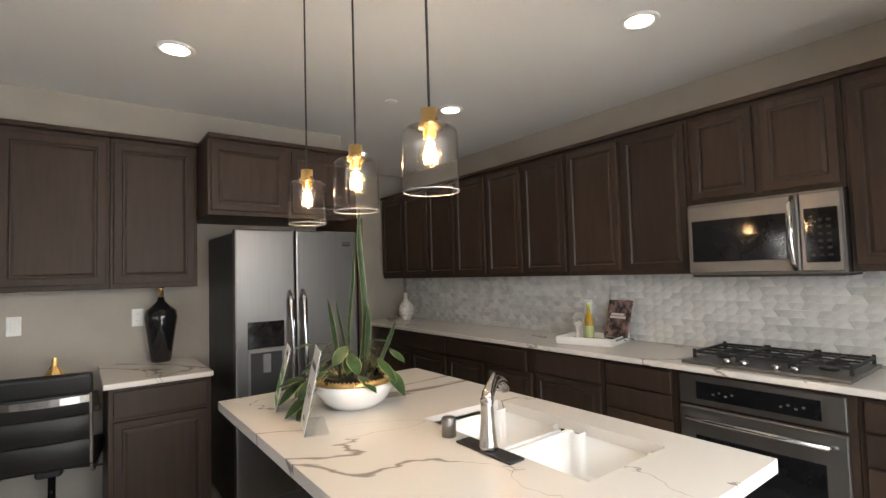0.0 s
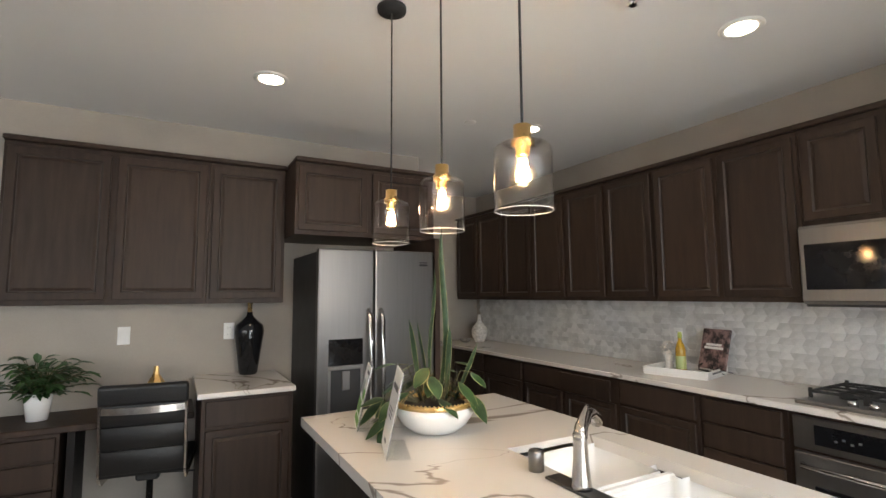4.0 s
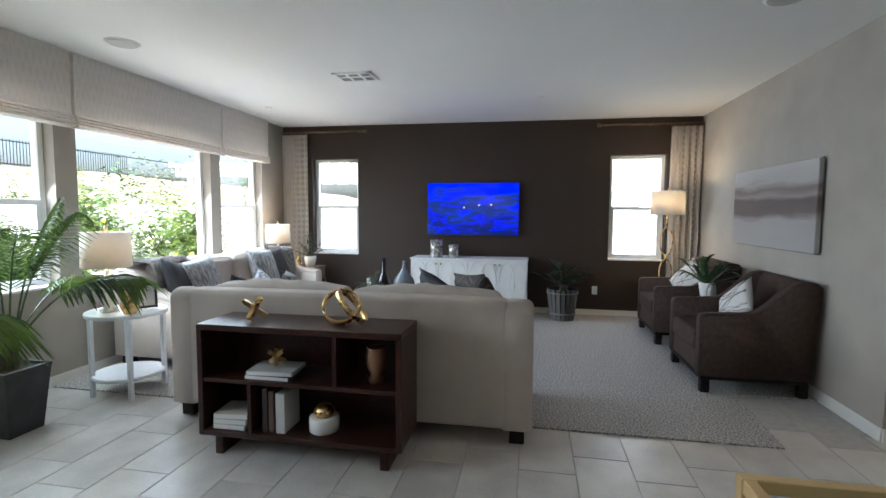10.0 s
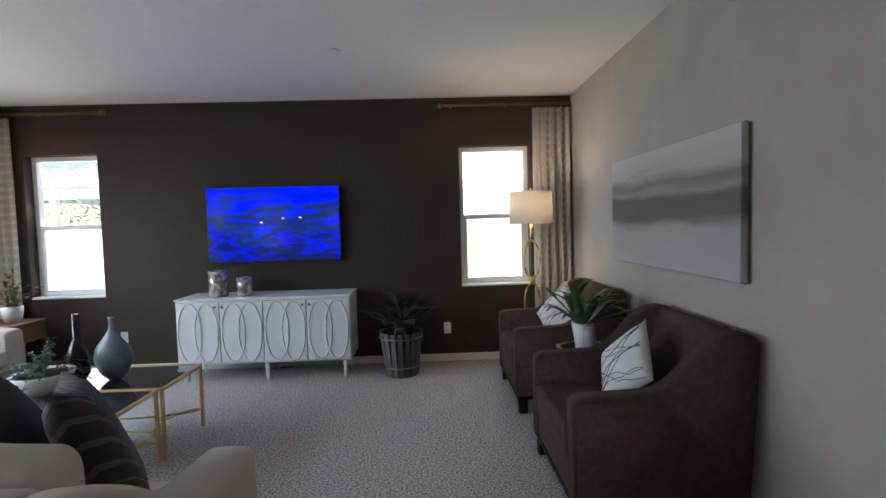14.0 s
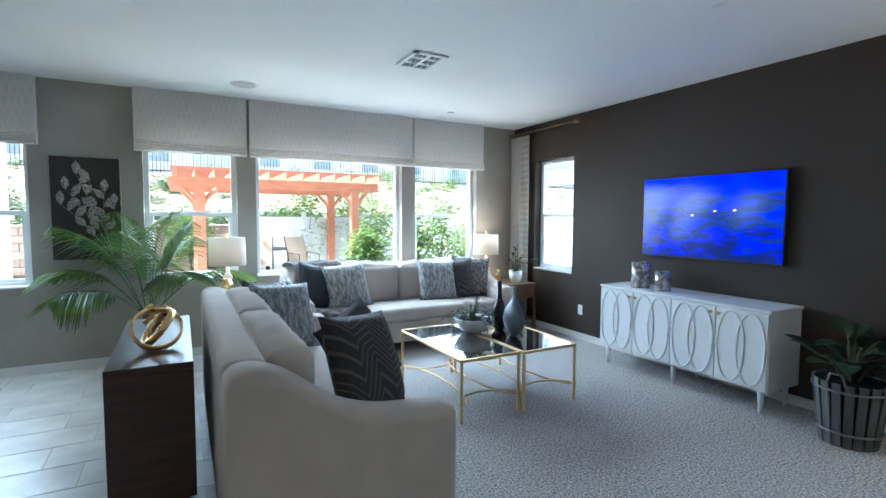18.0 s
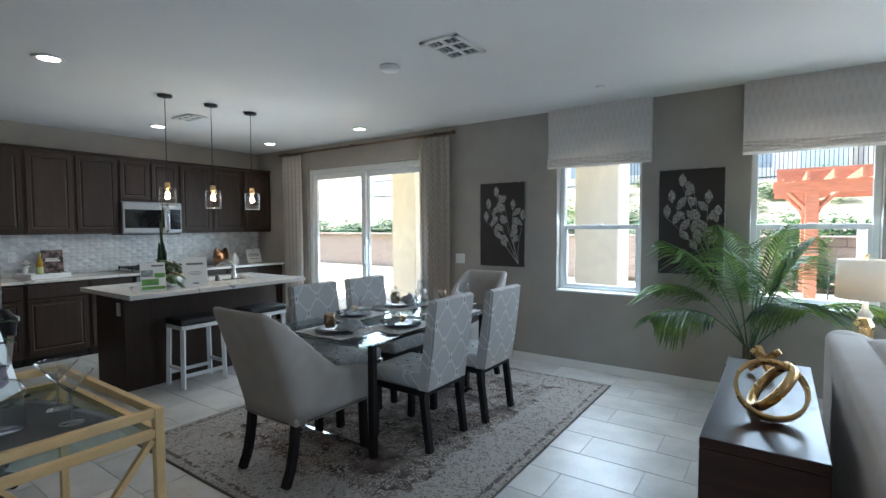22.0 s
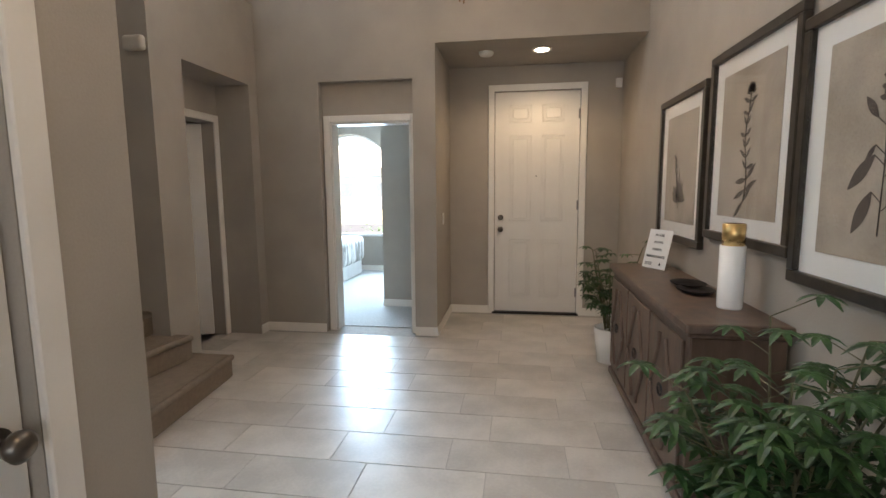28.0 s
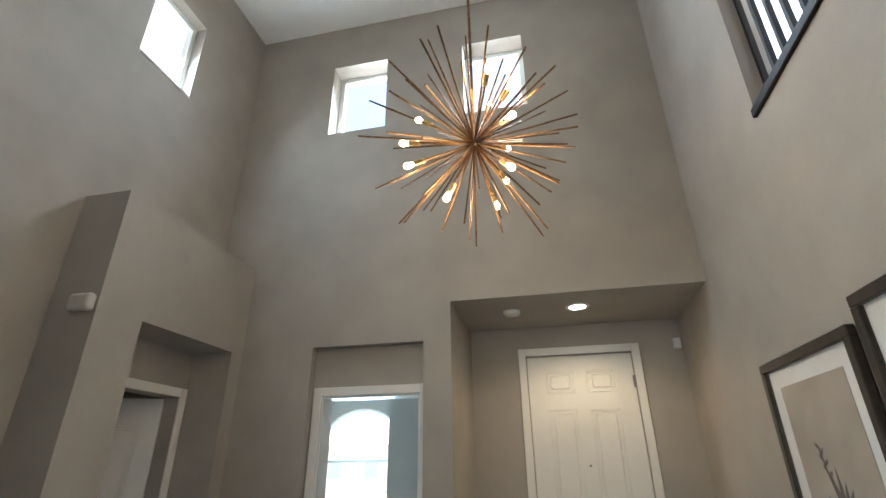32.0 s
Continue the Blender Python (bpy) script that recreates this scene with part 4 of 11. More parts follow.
for run in ((-7.5, 5.04, -4.0, 5.04), (-4.0, 5.04, -4.0, 5.295), (-4.0, 6.115, -4.0, 6.31), (0.35, -0.82, -7.5, -0.82), (-7.5, -0.82, -7.5, 5.04), (-2.04, 3.81, -0.4, 3.81),
            (-2.04, 10.55, -2.04, 3.81), (-3.855, 9.60, -3.855, 10.55), (-3.855, 10.55, -3.43, 10.55), (-2.395, 10.55, -2.04, 10.55), (-5.58, 9.60, -4.965, 9.60), (-4.065, 9.60, -3.855, 9.60),
            (-5.58, 8.225, -5.58, 8.55), (-5.58, 9.46, -5.58, 9.60), (-4.69, 13.25, -4.69, 10.715), (-8.3, 13.25, -4.69, 13.25), (-4.69, 10.715, -3.97, 10.715), (3.8, -0.82, 2.64, -0.82)):
    base_run(*run)
bmesh.ops.recalc_face_normals(BB, faces=BB.faces)
structure("baseboard", BB, M_TRIM, "white painted baseboard", "trim")


# ---- blinds and drapes ----
def roman_shade(x0, x1, label):
    s = thing("roman_shade", label, "window shade", (x0, -0.818, 0), 0, "roman shades")
    w = x1 - x0
    bm = bmesh.new()
    prof = [(0.012, 2.652), (0.075, 2.650), (0.078, 2.62), (0.072, 2.25), (0.074, 2.165)]
    for k in range(4):
        z = 2.16 - 0.024 * k
        prof += [(0.092 + 0.004 * k, z - 0.006), (0.096 + 0.004 * k, z - 0.016), (0.080, z - 0.023)]
    prof += [(0.07, 2.06), (0.02, 2.062)]
    a = [bm.verts.new((0, y, z)) for y, z in prof]
    b = [bm.verts.new((w, y, z)) for y, z in prof]
    m = len(prof)
    for i in range(m):
        bm.faces.new((a[i], a[(i + 1) % m], b[(i + 1) % m], b[i]))
    bm.faces.new(a)
    bm.faces.new(list(reversed(b)))
    bmesh.ops.recalc_face_normals(bm, faces=bm.faces)
    part("shade_cloth", bm, M_BLIND, s)
    part("head_rail", box(0.01, 0.004, 2.64, w - 0.01, 0.07, 2.657), M_PLATE, s)


for a, b in ((-2.28, -1.28), (-4.00, -3.00), (-5.90, -4.03), (-6.94, -5.93)):
    roman_shade(a, b, "cream woven roman shade half raised with stacked folds")


M_RODM = mat("aged_bronze_rod", (0.19, 0.13, 0.075), 0.38, metal=0.9, vary=0.2)


def drape(name, label, p0, p1, z0, z1, amp=0.035, waves=5, group="drapes"):
    """A pleated curtain panel between two plan points."""
    d = thing(name, label, "curtain", (*p0, 0), 0, group)
    a, b = Vector((0, 0, 0)), Vector((p1[0] - p0[0], p1[1] - p0[1], 0))
    nrm = Vector((-(b - a).y, (b - a).x, 0)).normalized()
    bm = bmesh.new()
    cols, rows = waves * 10, 10
    grid = []
    rng = random.Random(int(p0[0] * 31 + p0[1] * 17))
    ph = [rng.uniform(-0.5, 0.5) for _ in range(rows + 1)]
    for j in range(rows + 1):
        s = j / rows
        row = []
        for i in range(cols + 1):
            u = i / cols
            w = amp * (0.55 + 0.6 * s) * math.sin(2 * math.pi * waves * u + 0.35 * math.sin(3 * s + ph[0]) + 0.2 * ph[j] * s)
            c = a.lerp(b, u + 0.006 * math.sin(4 * math.pi * waves * u) * s) + nrm * w
            row.append(bm.verts.new((c.x, c.y, z1 + (z0 - z1) * s)))
        grid.append(row)
    for r, q in zip(grid, grid[1:]):
        for i in range(cols):
            bm.faces.new((r[i], r[i + 1], q[i + 1], q[i]))
    bmesh.ops.solidify(bm, geom=bm.faces[:], thickness=0.004)
    part("cloth", bm, M_DRAPE, d, "", True)
    for u in range(waves * 2 + 1):
        c = a.lerp(b, u / (waves * 2))
        part("curtain_ring", tube([(c.x + 0.022 * math.cos(t_) * nrm.x, c.y + 0.022 * math.cos(t_) * nrm.y, z1 + 0.018 + 0.022 * math.sin(t_)) for t_ in [2 * math.pi * q_ / 12 for q_ in range(12)]], 0.003, 5, True), M_RODM, d, "bronze ring", True)
    return d




def curtain_rod(p0, p1, z, ends=(True, True)):
    r = thing("curtain_rod", "bronze curtain rod with finials and rings", "curtain rod", (0, 0, 0), 0, "curtain rods")
    part("rod", rod((*p0, z), (*p1, z), 0.014, 12), M_RODM, r, "", True)
    for p, q, on in ((p0, p1, ends[0]), (p1, p0, ends[1])):
        d = (Vector((*p, z)) - Vector((*q, z))).normalized()
        if on:
            part("finial", rod(Vector((*p, z)), Vector((*p, z)) + d * 0.045, 0.024, 12), M_RODM, r, "", True)
    d = Vector((p1[0] - p0[0], p1[1] - p0[1], 0))
    side = Vector((-d.y, d.x, 0)).normalized() * -0.085
    for s in (0.06, 0.5, 0.94):
        c = Vector((*p0, z)) + d * s
        part("bracket", bar(c, c + side, 0.014), M_RODM, r)
    return r


drape("drape", "cream patterned drape beside the sliding door", (3.06, -0.74), (2.62, -0.74), 0.012, 2.545)
drape("drape", "cream patterned drape beside the sliding door", (0.40, -0.74), (-0.05, -0.74), 0.012, 2.545)
curtain_rod((3.08, -0.735), (-0.08, -0.735), 2.572)
drape("drape", "cream patterned drape at the corner window", (-7.43, -0.80), (-7.43, -0.40), 0.012, 2.53, 0.03)
drape("drape", "cream patterned drape beside the floor lamp", (-7.43, 4.64), (-7.43, 5.02), 0.012, 2.53, 0.03)
curtain_rod((-7.415, 0.47), (-7.415, -0.78), 2.56, (True, False))
curtain_rod((-7.415, 5.02), (-7.415, 3.76), 2.56, (False, True))


# ---- ceiling fixtures ----
def downlight(x, y, z, lit=True):
    d = thing("recessed_downlight", "white recessed downlight, lit", "downlight", (x, y, z), 0, "downlights")
    part("trim_ring", lathe([(0.062, 0.0), (0.092, 0.0), (0.095, -0.004), (0.088, -0.012), (0.066, -0.009)], 26, ring=True), M_PLATE, d, "", True)
    part("lens", cyl(0.064, 0.064, -0.008, -0.003, 24), M_LED, d, "glowing lens")


for x, y in DOWNLIGHTS:
    downlight(x, y, CEIL)
downlight(-2.9, 9.97, 2.69)
downlight(-3.2, 5.64, 2.35)


def ceiling_disc(name, label, cat, x, y, z, r, h, material, rings=0):
    d = thing(name, label, cat, (x, y, z))
    part("housing", lathe([(r, 0), (r * 0.98, -h * 0.6), (r * 0.8, -h), (0.001, -h)], 26), material, d, "", True)
    if rings:
        part("grille", lathe([(r * 0.86, -h - 0.001), (r * 0.84, -h - 0.004), (0.001, -h - 0.004)], 26), mat("speaker_mesh", (0.5, 0.5, 0.49), 0.8, vary=0.2, scale=200), d)


ceiling_disc("smoke_detector", "white ceiling smoke detector", "smoke detector", -0.86, 1.25, CEIL, 0.075, 0.035, M_PLATE)
ceiling_disc("ceiling_speaker", "flush white ceiling speaker", "speaker", -3.882, 4.317, CEIL, 0.12, 0.008, M_PLATE, 1)
ceiling_disc("ceiling_speaker", "flush white ceiling speaker", "speaker", -3.92, -0.175, CEIL, 0.12, 0.008, M_PLATE, 1)
for x, y in ((-6.144, 2.952), (-1.98, -0.19), (-6.18, -0.29), (2.31, 2.84), (1.96, -0.4)):
    ceiling_disc("fire_sprinkler_cap", "flat white sprinkler cap", "sprinkler", x, y, CEIL, 0.042, 0.008, M_PLATE)
ceiling_disc("smoke_detector", "white smoke detector in the entry", "smoke detector", -3.42, 9.98, 2.69, 0.07, 0.035, M_PLATE)


def ceiling_vent(x, y, rz, w=0.37, d=0.28):
    v = thing("ceiling_vent", "white ceiling air register with dark louvres", "air vent", (x, y, CEIL), rz, "ceiling registers")
    part("backing", box(-w / 2 + 0.02, -d / 2 + 0.02, -0.004, w / 2 - 0.02, d / 2 - 0.02, -0.001), M_BLACK, v)
    f = bmesh.new()
    for q in ((-w / 2, -d / 2, -w / 2 + 0.03, d / 2), (w / 2 - 0.03, -d / 2, w / 2, d / 2), (-w / 2, -d / 2, w / 2, -d / 2 + 0.03), (-w / 2, d / 2 - 0.03, w / 2, d / 2)):
        box(q[0], q[1], -0.014, q[2], q[3], 0, 0, f)
    box(-w / 2 + 0.03, -0.012, -0.013, w / 2 - 0.03, 0.012, 0, 0, f)
    for xx in (-w / 6, w / 6):
        box(xx - 0.012, -d / 2 + 0.03, -0.0125, xx + 0.012, d / 2 - 0.03, 0, 0, f)
    part("frame", f, M_PLATE, v)
    for k in range(6):
        yy = -d / 2 + 0.05 + (d - 0.1) * k / 5
        if abs(yy) > 0.02:
            part("slat", box(-w / 2 + 0.03, yy - 0.003, -0.011, w / 2 - 0.03, yy + 0.012, -0.006), mat("grey_louvre", (0.30, 0.31, 0.32), 0.6) if k == 0 and "grey_louvre" not in bpy.data.materials else bpy.data.materials["grey_louvre"], v)


ceiling_vent(-5.056, 1.249, 90)
ceiling_vent(-1.468, 1.311, 90)
ceiling_vent(2.0, 1.24, 0, 0.36, 0.2)


# ---- wall plates ----
def wall_plate(name, label, at, rz, w, h, kind):
    p = thing(name, label, "wall plate", at, rz, "wall plates")
    part("plate", box(-w / 2, -0.007, -h / 2, w / 2, 0, h / 2, 0.003), M_PLATE, p)
    if kind == "outlet":
        for s in (-1, 1):
            o = part("socket", box(-0.016, -0.0095, s * 0.024 - 0.014, 0.016, -0.0065, s * 0.024 + 0.014, 0.002), M_PLATE, p)
            sl = bmesh.new()
            box(-0.008, -0.0102, s * 0.024 - 0.003, -0.006, -0.009, s * 0.024 + 0.006, 0, sl)
            box(0.006, -0.0102, s * 0.024 - 0.003, 0.008, -0.009, s * 0.024 + 0.006, 0, sl)
            part("slots", sl, M_BLACK, o)
    else:
        k = int(kind)
        for i in range(k):
            c = (i - (k - 1) / 2) * w / k * 0.9
            part("rocker", box(c - 0.017, -0.011, -0.033, c + 0.017, -0.0065, 0.033, 0.002), M_PLATE, p)


wall_plate("light_switch", "white double light switch by the hall corner", (-1.92, 3.809, 1.065), 0, 0.115, 0.115, "2")
wall_plate("light_switch", "white dimmer switch on the hall wall", (-2.041, 4.035, 1.085), -90, 0.118, 0.112, "2")
wall_plate("light_switch", "white double switch beside the patio drape", (-0.15, -0.819, 1.09), 180, 0.13, 0.115, "2")
wall_plate("wall_outlet", "white outlet above the desk", (0.88, 3.809, 1.205), 0, 0.07, 0.115, "outlet")
wall_plate("light_switch", "white switch above the desk", (0.255, 3.809, 1.20), 0, 0.07, 0.115, "1")
wall_plate("wall_outlet", "white outlet on the brown wall", (-7.499, 0.52, 0.36), 90, 0.07, 0.115, "outlet")
wall_plate("wall_outlet", "white outlet on the brown wall", (-7.499, 3.75, 0.35), 90, 0.07, 0.115, "outlet")
for yy in (0.50, -0.22, 2.35):
    wall_plate("wall_outlet", "white outlet in the backsplash", (3.783, yy, 1.14), -90, 0.07, 0.115, "outlet")
wall_plate("light_switch", "white switch in the entry alcove", (-3.854, 10.0, 1.1), 90, 0.07, 0.115, "1")

# ---- kitchen ----
def panel_door(x0, x1, z0, z1, y, proud=0.02, rail=0.055, raised=True):
    """A door or drawer front that faces -y: slab, moulded groove, raised field."""
    bm = box(x0, y - proud, z0, x1, y, z1, 0.003)
    if raised:
        front = min((f for f in bm.faces), key=lambda f: f.calc_center_median().y + (0 if f.calc_area() > 0.005 else 1))
        bmesh.ops.inset_region(bm, faces=[front], thickness=rail, depth=0.0)
        r = bmesh.ops.inset_region(bm, faces=[front], thickness=0.010, depth=-0.009)
        for f in r["faces"]:
            f.material_index = 1
        r = bmesh.ops.inset_region(bm, faces=[front], thickness=0.006, depth=0.0)
        for f in r["faces"]:
            f.material_index = 1
        bmesh.ops.inset_region(bm, faces=[front], thickness=0.022, depth=0.007)
    return bm


MC = [M_CAB, M_CABGROOVE]


def wall_cabinet(at, rz, width, z0, z1, depth, doors, label, group=""):
    c = thing("wall_cabinet", label, "cabinet", at, rz, group)
    part("body", box(0, -depth + 0.02, z0, width, 0, z1 - 0.03, 0.002), M_CAB, c)
    part("crown", box(-0.004, -depth - 0.012, z1 - 0.03, width + 0.004, 0, z1, 0.006), M_CAB, c)
    w = width / doors
    for i in range(doors):
        part("door", panel_door(i * w + 0.018, (i + 1) * w - 0.018, z0 + 0.03, z1 - 0.06, -depth + 0.02), MC, c)
    return c


def base_cabinet(at, rz, width, top, depth, fronts, label, group="", kick=0.09):
    """fronts: rows of (z0, z1, raised) seen from the front."""
    c = thing("base_cabinet", label, "cabinet", at, rz, group)
    part("body", box(0, -depth, kick, width, 0, top, 0.002), M_CAB, c)
    part("toe_kick", box(0.005, -depth + 0.06, 0, width - 0.005, -0.01, kick), M_EBONY, c)
    for z0, z1, raised, name in fronts:
        part(name, panel_door(0.022, width - 0.022, z0, z1, -depth, 0.02, 0.05, raised), MC, c)
    return c


# range wall: local x runs towards the south
UP = (5.05, 4.10, 3.19, 2.29, 1.37)
for a, b in zip(UP, UP[1:]):
    wall_cabinet((3.80, a, 0), -90, a - b - 0.002, 1.395, 2.365, 0.32, 2, "brown stained wall cabinet with two raised panel doors", "range wall cabinets")
wall_cabinet((3.80, 1.37, 0), -90, 0.738, 1.80, 2.365, 0.32, 2, "short brown cabinet over the microwave", "range wall cabinets")
wall_cabinet((3.80, 0.63, 0), -90, 0.468, 1.395, 2.365, 0.32, 1, "brown stained single door wall cabinet", "range wall cabinets")
wall_cabinet((3.80, 0.16, 0), -90, 0.99, 1.395, 2.365, 0.32, 2, "brown stained wall cabinet beside the sliding door", "range wall cabinets")
DRAW_DOOR = [(0.72, 0.86, False, "drawer"), (0.13, 0.70, True, "door")]
DRAWERS = [(0.735, 0.86, False, "drawer"), (0.595, 0.725, False, "drawer"), (0.36, 0.585, False, "drawer"), (0.12, 0.35, False, "drawer")]
BASE = ((4.62, 4.02, DRAW_DOOR), (4.02, 3.43, DRAW_DOOR), (3.43, 2.93, DRAW_DOOR), (2.93, 2.40, DRAW_DOOR), (2.40, 1.82, DRAW_DOOR), (1.82, 1.36, DRAWERS), (0.58, 0.15, DRAWERS), (0.15, -0.36, DRAW_DOOR), (-0.36, -0.80, DRAW_DOOR))
for a, b, fronts in BASE:
    c = base_cabinet((3.80, a, 0), -90, a - b - 0.002, 0.884, 0.60, fronts, "brown stained base cabinet with drawers" if fronts is DRAWERS else "brown stained base cabinet with a drawer over a door", "range wall base cabinets")
    if abs(a - 2.93) < 0.01:
        for ch in c.children:
            if ch.name.startswith("drawer"):
                ch.location.y -= 0.05
        c["label"] = "brown base cabinet with its drawer pulled slightly open"
wkt = thing("worktop", "white quartz worktop with grey veins", "worktop")
part("slab", box(3.162, -0.81, 0.888, 3.798, 5.088, 0.914, 0.002), M_QUARTZ, wkt)
part("front_edge", box(3.15, -0.81, 0.884, 3.1615, 5.088, 0.9138, 0.003), M_QUARTZ, wkt, "eased stone edge")

# wall oven under the cooktop
ov = thing("wall_oven", "stainless steel built-in oven under the cooktop", "oven", (3.80, 1.36, 0), -90)
part("body", box(0, -0.60, 0.09, 0.778, 0, 0.884), M_CAB, ov)
part("control_panel", box(0.03, -0.628, 0.715, 0.748, -0.602, 0.862, 0.004), M_STEEL, ov)
part("display", box(0.12, -0.632, 0.745, 0.66, -0.626, 0.835, 0.002), M_BLACKGLASS, ov)
dr = part("oven_door", box(0.03, -0.635, 0.14, 0.748, -0.602, 0.70, 0.005), M_STEEL, ov)
part("window", box(0.11, -0.639, 0.20, 0.668, -0.633, 0.56, 0.003), M_BLACKGLASS, dr)
hb = tube([(0.07, -0.638, 0.645), (0.085, -0.685, 0.65), (0.39, -0.695, 0.655), (0.69, -0.685, 0.65), (0.708, -0.638, 0.645)], 0.013, 10)
part("handle", hb, M_CHROME, dr, "curved chrome oven handle", True)
M_GREYMARK = mat("grey_panel_print", (0.12, 0.12, 0.12), 0.5, vary=0.05)
for k in range(8):
    u = 0.2 + 0.03 * k + (0.18 if k > 3 else 0)
    part("display_mark", box(u, -0.6335, 0.775 + 0.012 * (k % 2), u + 0.012, -0.631, 0.784 + 0.012 * (k % 2)), M_GREYMARK, ov)

# gas cooktop
ck = thing("gas_cooktop", "steel gas cooktop with black iron grates", "cooktop", (3.48, 0.965, 0.914))
part("tray", box(-0.27, -0.37, 0, 0.26, 0.37, 0.018, 0.006), M_STEEL, ck)
for gy in (-0.235, 0.0, 0.235):
    g = bmesh.new()
    for xx in (-0.16, 0.22):
        bar((xx, gy - 0.11, 0.05), (xx, gy + 0.11, 0.05), 0.012, None, g)
    for yy in (-0.11, 0.11):
        bar((-0.16, gy + yy, 0.05), (0.22, gy + yy, 0.05), 0.012, None, g)
    for k in range(5):
        bar((-0.16 + 0.095 * k, gy - 0.11, 0.052), (-0.16 + 0.095 * k, gy + 0.11, 0.052), 0.009, None, g)
    bar((-0.16, gy, 0.052), (0.22, gy, 0.052), 0.009, None, g)
    for xx in (-0.16, 0.22):
        for yy in (-0.11, 0.11):
            bar((xx, gy + yy, 0.0185), (xx, gy + yy, 0.066), 0.014, None, g)
    part("grate", g, M_IRON, ck)
for bx, by, r in ((-0.05, -0.235, 0.04), (0.13, -0.235, 0.035), (0.04, 0.0, 0.055), (-0.05, 0.235, 0.035), (0.13, 0.235, 0.045)):
    part("burner", lathe([(r, 0.018), (r, 0.028), (r * 0.75, 0.032), (r * 0.7, 0.04), (0.001, 0.041)], 16, (bx, by, 0)), M_IRON, ck, "", True)
for ky in (-0.15, -0.07, 0.07, 0.15):
    part("knob", lathe([(0.021, 0.018), (0.019, 0.042), (0.001, 0.044)], 14, (-0.22, ky, 0)), M_CHROME, ck, "steel knob", True)

# microwave
mw = thing("microwave", "stainless over-the-range microwave with a curved handle", "microwave", (3.80, 1.365, 1.388), -90)
part("body", box(0, -0.36, 0, 0.73, 0, 0.41, 0.004), M_STEEL, mw)
part("door", box(0.004, -0.382, 0.012, 0.55, -0.361, 0.398, 0.006), M_STEEL, mw)
part("window", box(0.03, -0.386, 0.075, 0.50, -0.381, 0.31, 0.003), M_BLACKGLASS, mw)
part("control_panel", box(0.555, -0.382, 0.012, 0.726, -0.361, 0.398, 0.006), M_STEEL, mw)
part("keypad", box(0.575, -0.386, 0.055, 0.71, -0.381, 0.32, 0.003), M_BLACKGLASS, mw)
for i in range(3):
    for j in range(6):
        part("key", box(0.595 + 0.035 * i, -0.3875, 0.085 + 0.034 * j, 0.612 + 0.035 * i, -0.3855, 0.097 + 0.034 * j), M_BLACK, mw)
part("handle", tube([(0.53, -0.384, 0.025), (0.53, -0.42, 0.06), (0.53, -0.435, 0.2), (0.53, -0.42, 0.34), (0.53, -0.384, 0.385)], 0.013, 10), M_CHROME, mw, "curved chrome handle", True)
part("vent_grille", box(0.02, -0.375, -0.012, 0.71, -0.02, 0.0), M_BLACK, mw)

# refrigerator
fr = thing("refrigerator", "stainless side-by-side refrigerator with an ice dispenser", "refrigerator", (1.30, 3.00, 0))
part("body", box(0.012, 0.06, 0.03, 0.79, 0.78, 1.73, 0.005), M_BLACK, fr)
dl = part("freezer_door", box(0.0, 0.0, 0.08, 0.365, 0.06, 1.745, 0.012, None, 2), M_FRIDGE, fr)
dg = part("fridge_door", box(0.371, 0.0, 0.08, 0.80, 0.06, 1.745, 0.012, None, 2), M_FRIDGE, fr)
part("kick_grille", box(0.02, 0.02, 0.0, 0.78, 0.06, 0.075), M_BLACK, fr)
part("handle", tube([(0.325, 0.0, 0.50), (0.325, -0.05, 0.56), (0.328, -0.062, 0.92), (0.325, -0.05, 1.30), (0.325, 0.0, 1.36)], 0.014, 10), M_CHROME, dl, "long chrome handle", True)
part("handle", tube([(0.41, 0.0, 0.50), (0.41, -0.05, 0.56), (0.407, -0.062, 0.92), (0.41, -0.05, 1.30), (0.41, 0.0, 1.36)], 0.014, 10), M_CHROME, dg, "long chrome handle", True)
part("dispenser_panel", box(0.07, -0.006, 1.02, 0.29, 0.004, 1.18, 0.003), M_BLACKGLASS, dl)
dsp = bmesh.new()
box(0.07, -0.008, 0.73, 0.085, 0.004, 1.015, 0, dsp)
box(0.275, -0.008, 0.73, 0.29, 0.004, 1.015, 0, dsp)
box(0.07, -0.018, 0.995, 0.29, 0.004, 1.018, 0.003, dsp)
box(0.07, -0.014, 0.725, 0.29, 0.004, 0.742, 0.003, dsp)
part("dispenser_frame", dsp, M_STEEL, dl)
part("dispenser_recess", box(0.085, -0.003, 0.742, 0.275, -0.0005, 0.995), M_BLACK, dl)
part("dispenser_paddle", box(0.155, -0.012, 0.87, 0.205, -0.0035, 0.985, 0.004), M_STEEL, dl)
bm = bmesh.new()
box(0.69, -0.002, 1.665, 0.75, 0.001, 1.672, 0, bm)
box(0.69, -0.002, 1.645, 0.75, 0.001, 1.658, 0, bm)
part("badge", bm, M_BLACK, dg)
wall_cabinet((1.20, 3.808, 0), 0, 1.02, 1.85, 2.365, 0.60, 2, "brown cabinet above the refrigerator")
tagged(link_mesh("refrigerator_side_panel", box(2.14, 3.06, 0, 2.18, 3.805, 1.85), M_CAB), "brown stained panel beside the refrigerator", "panel")

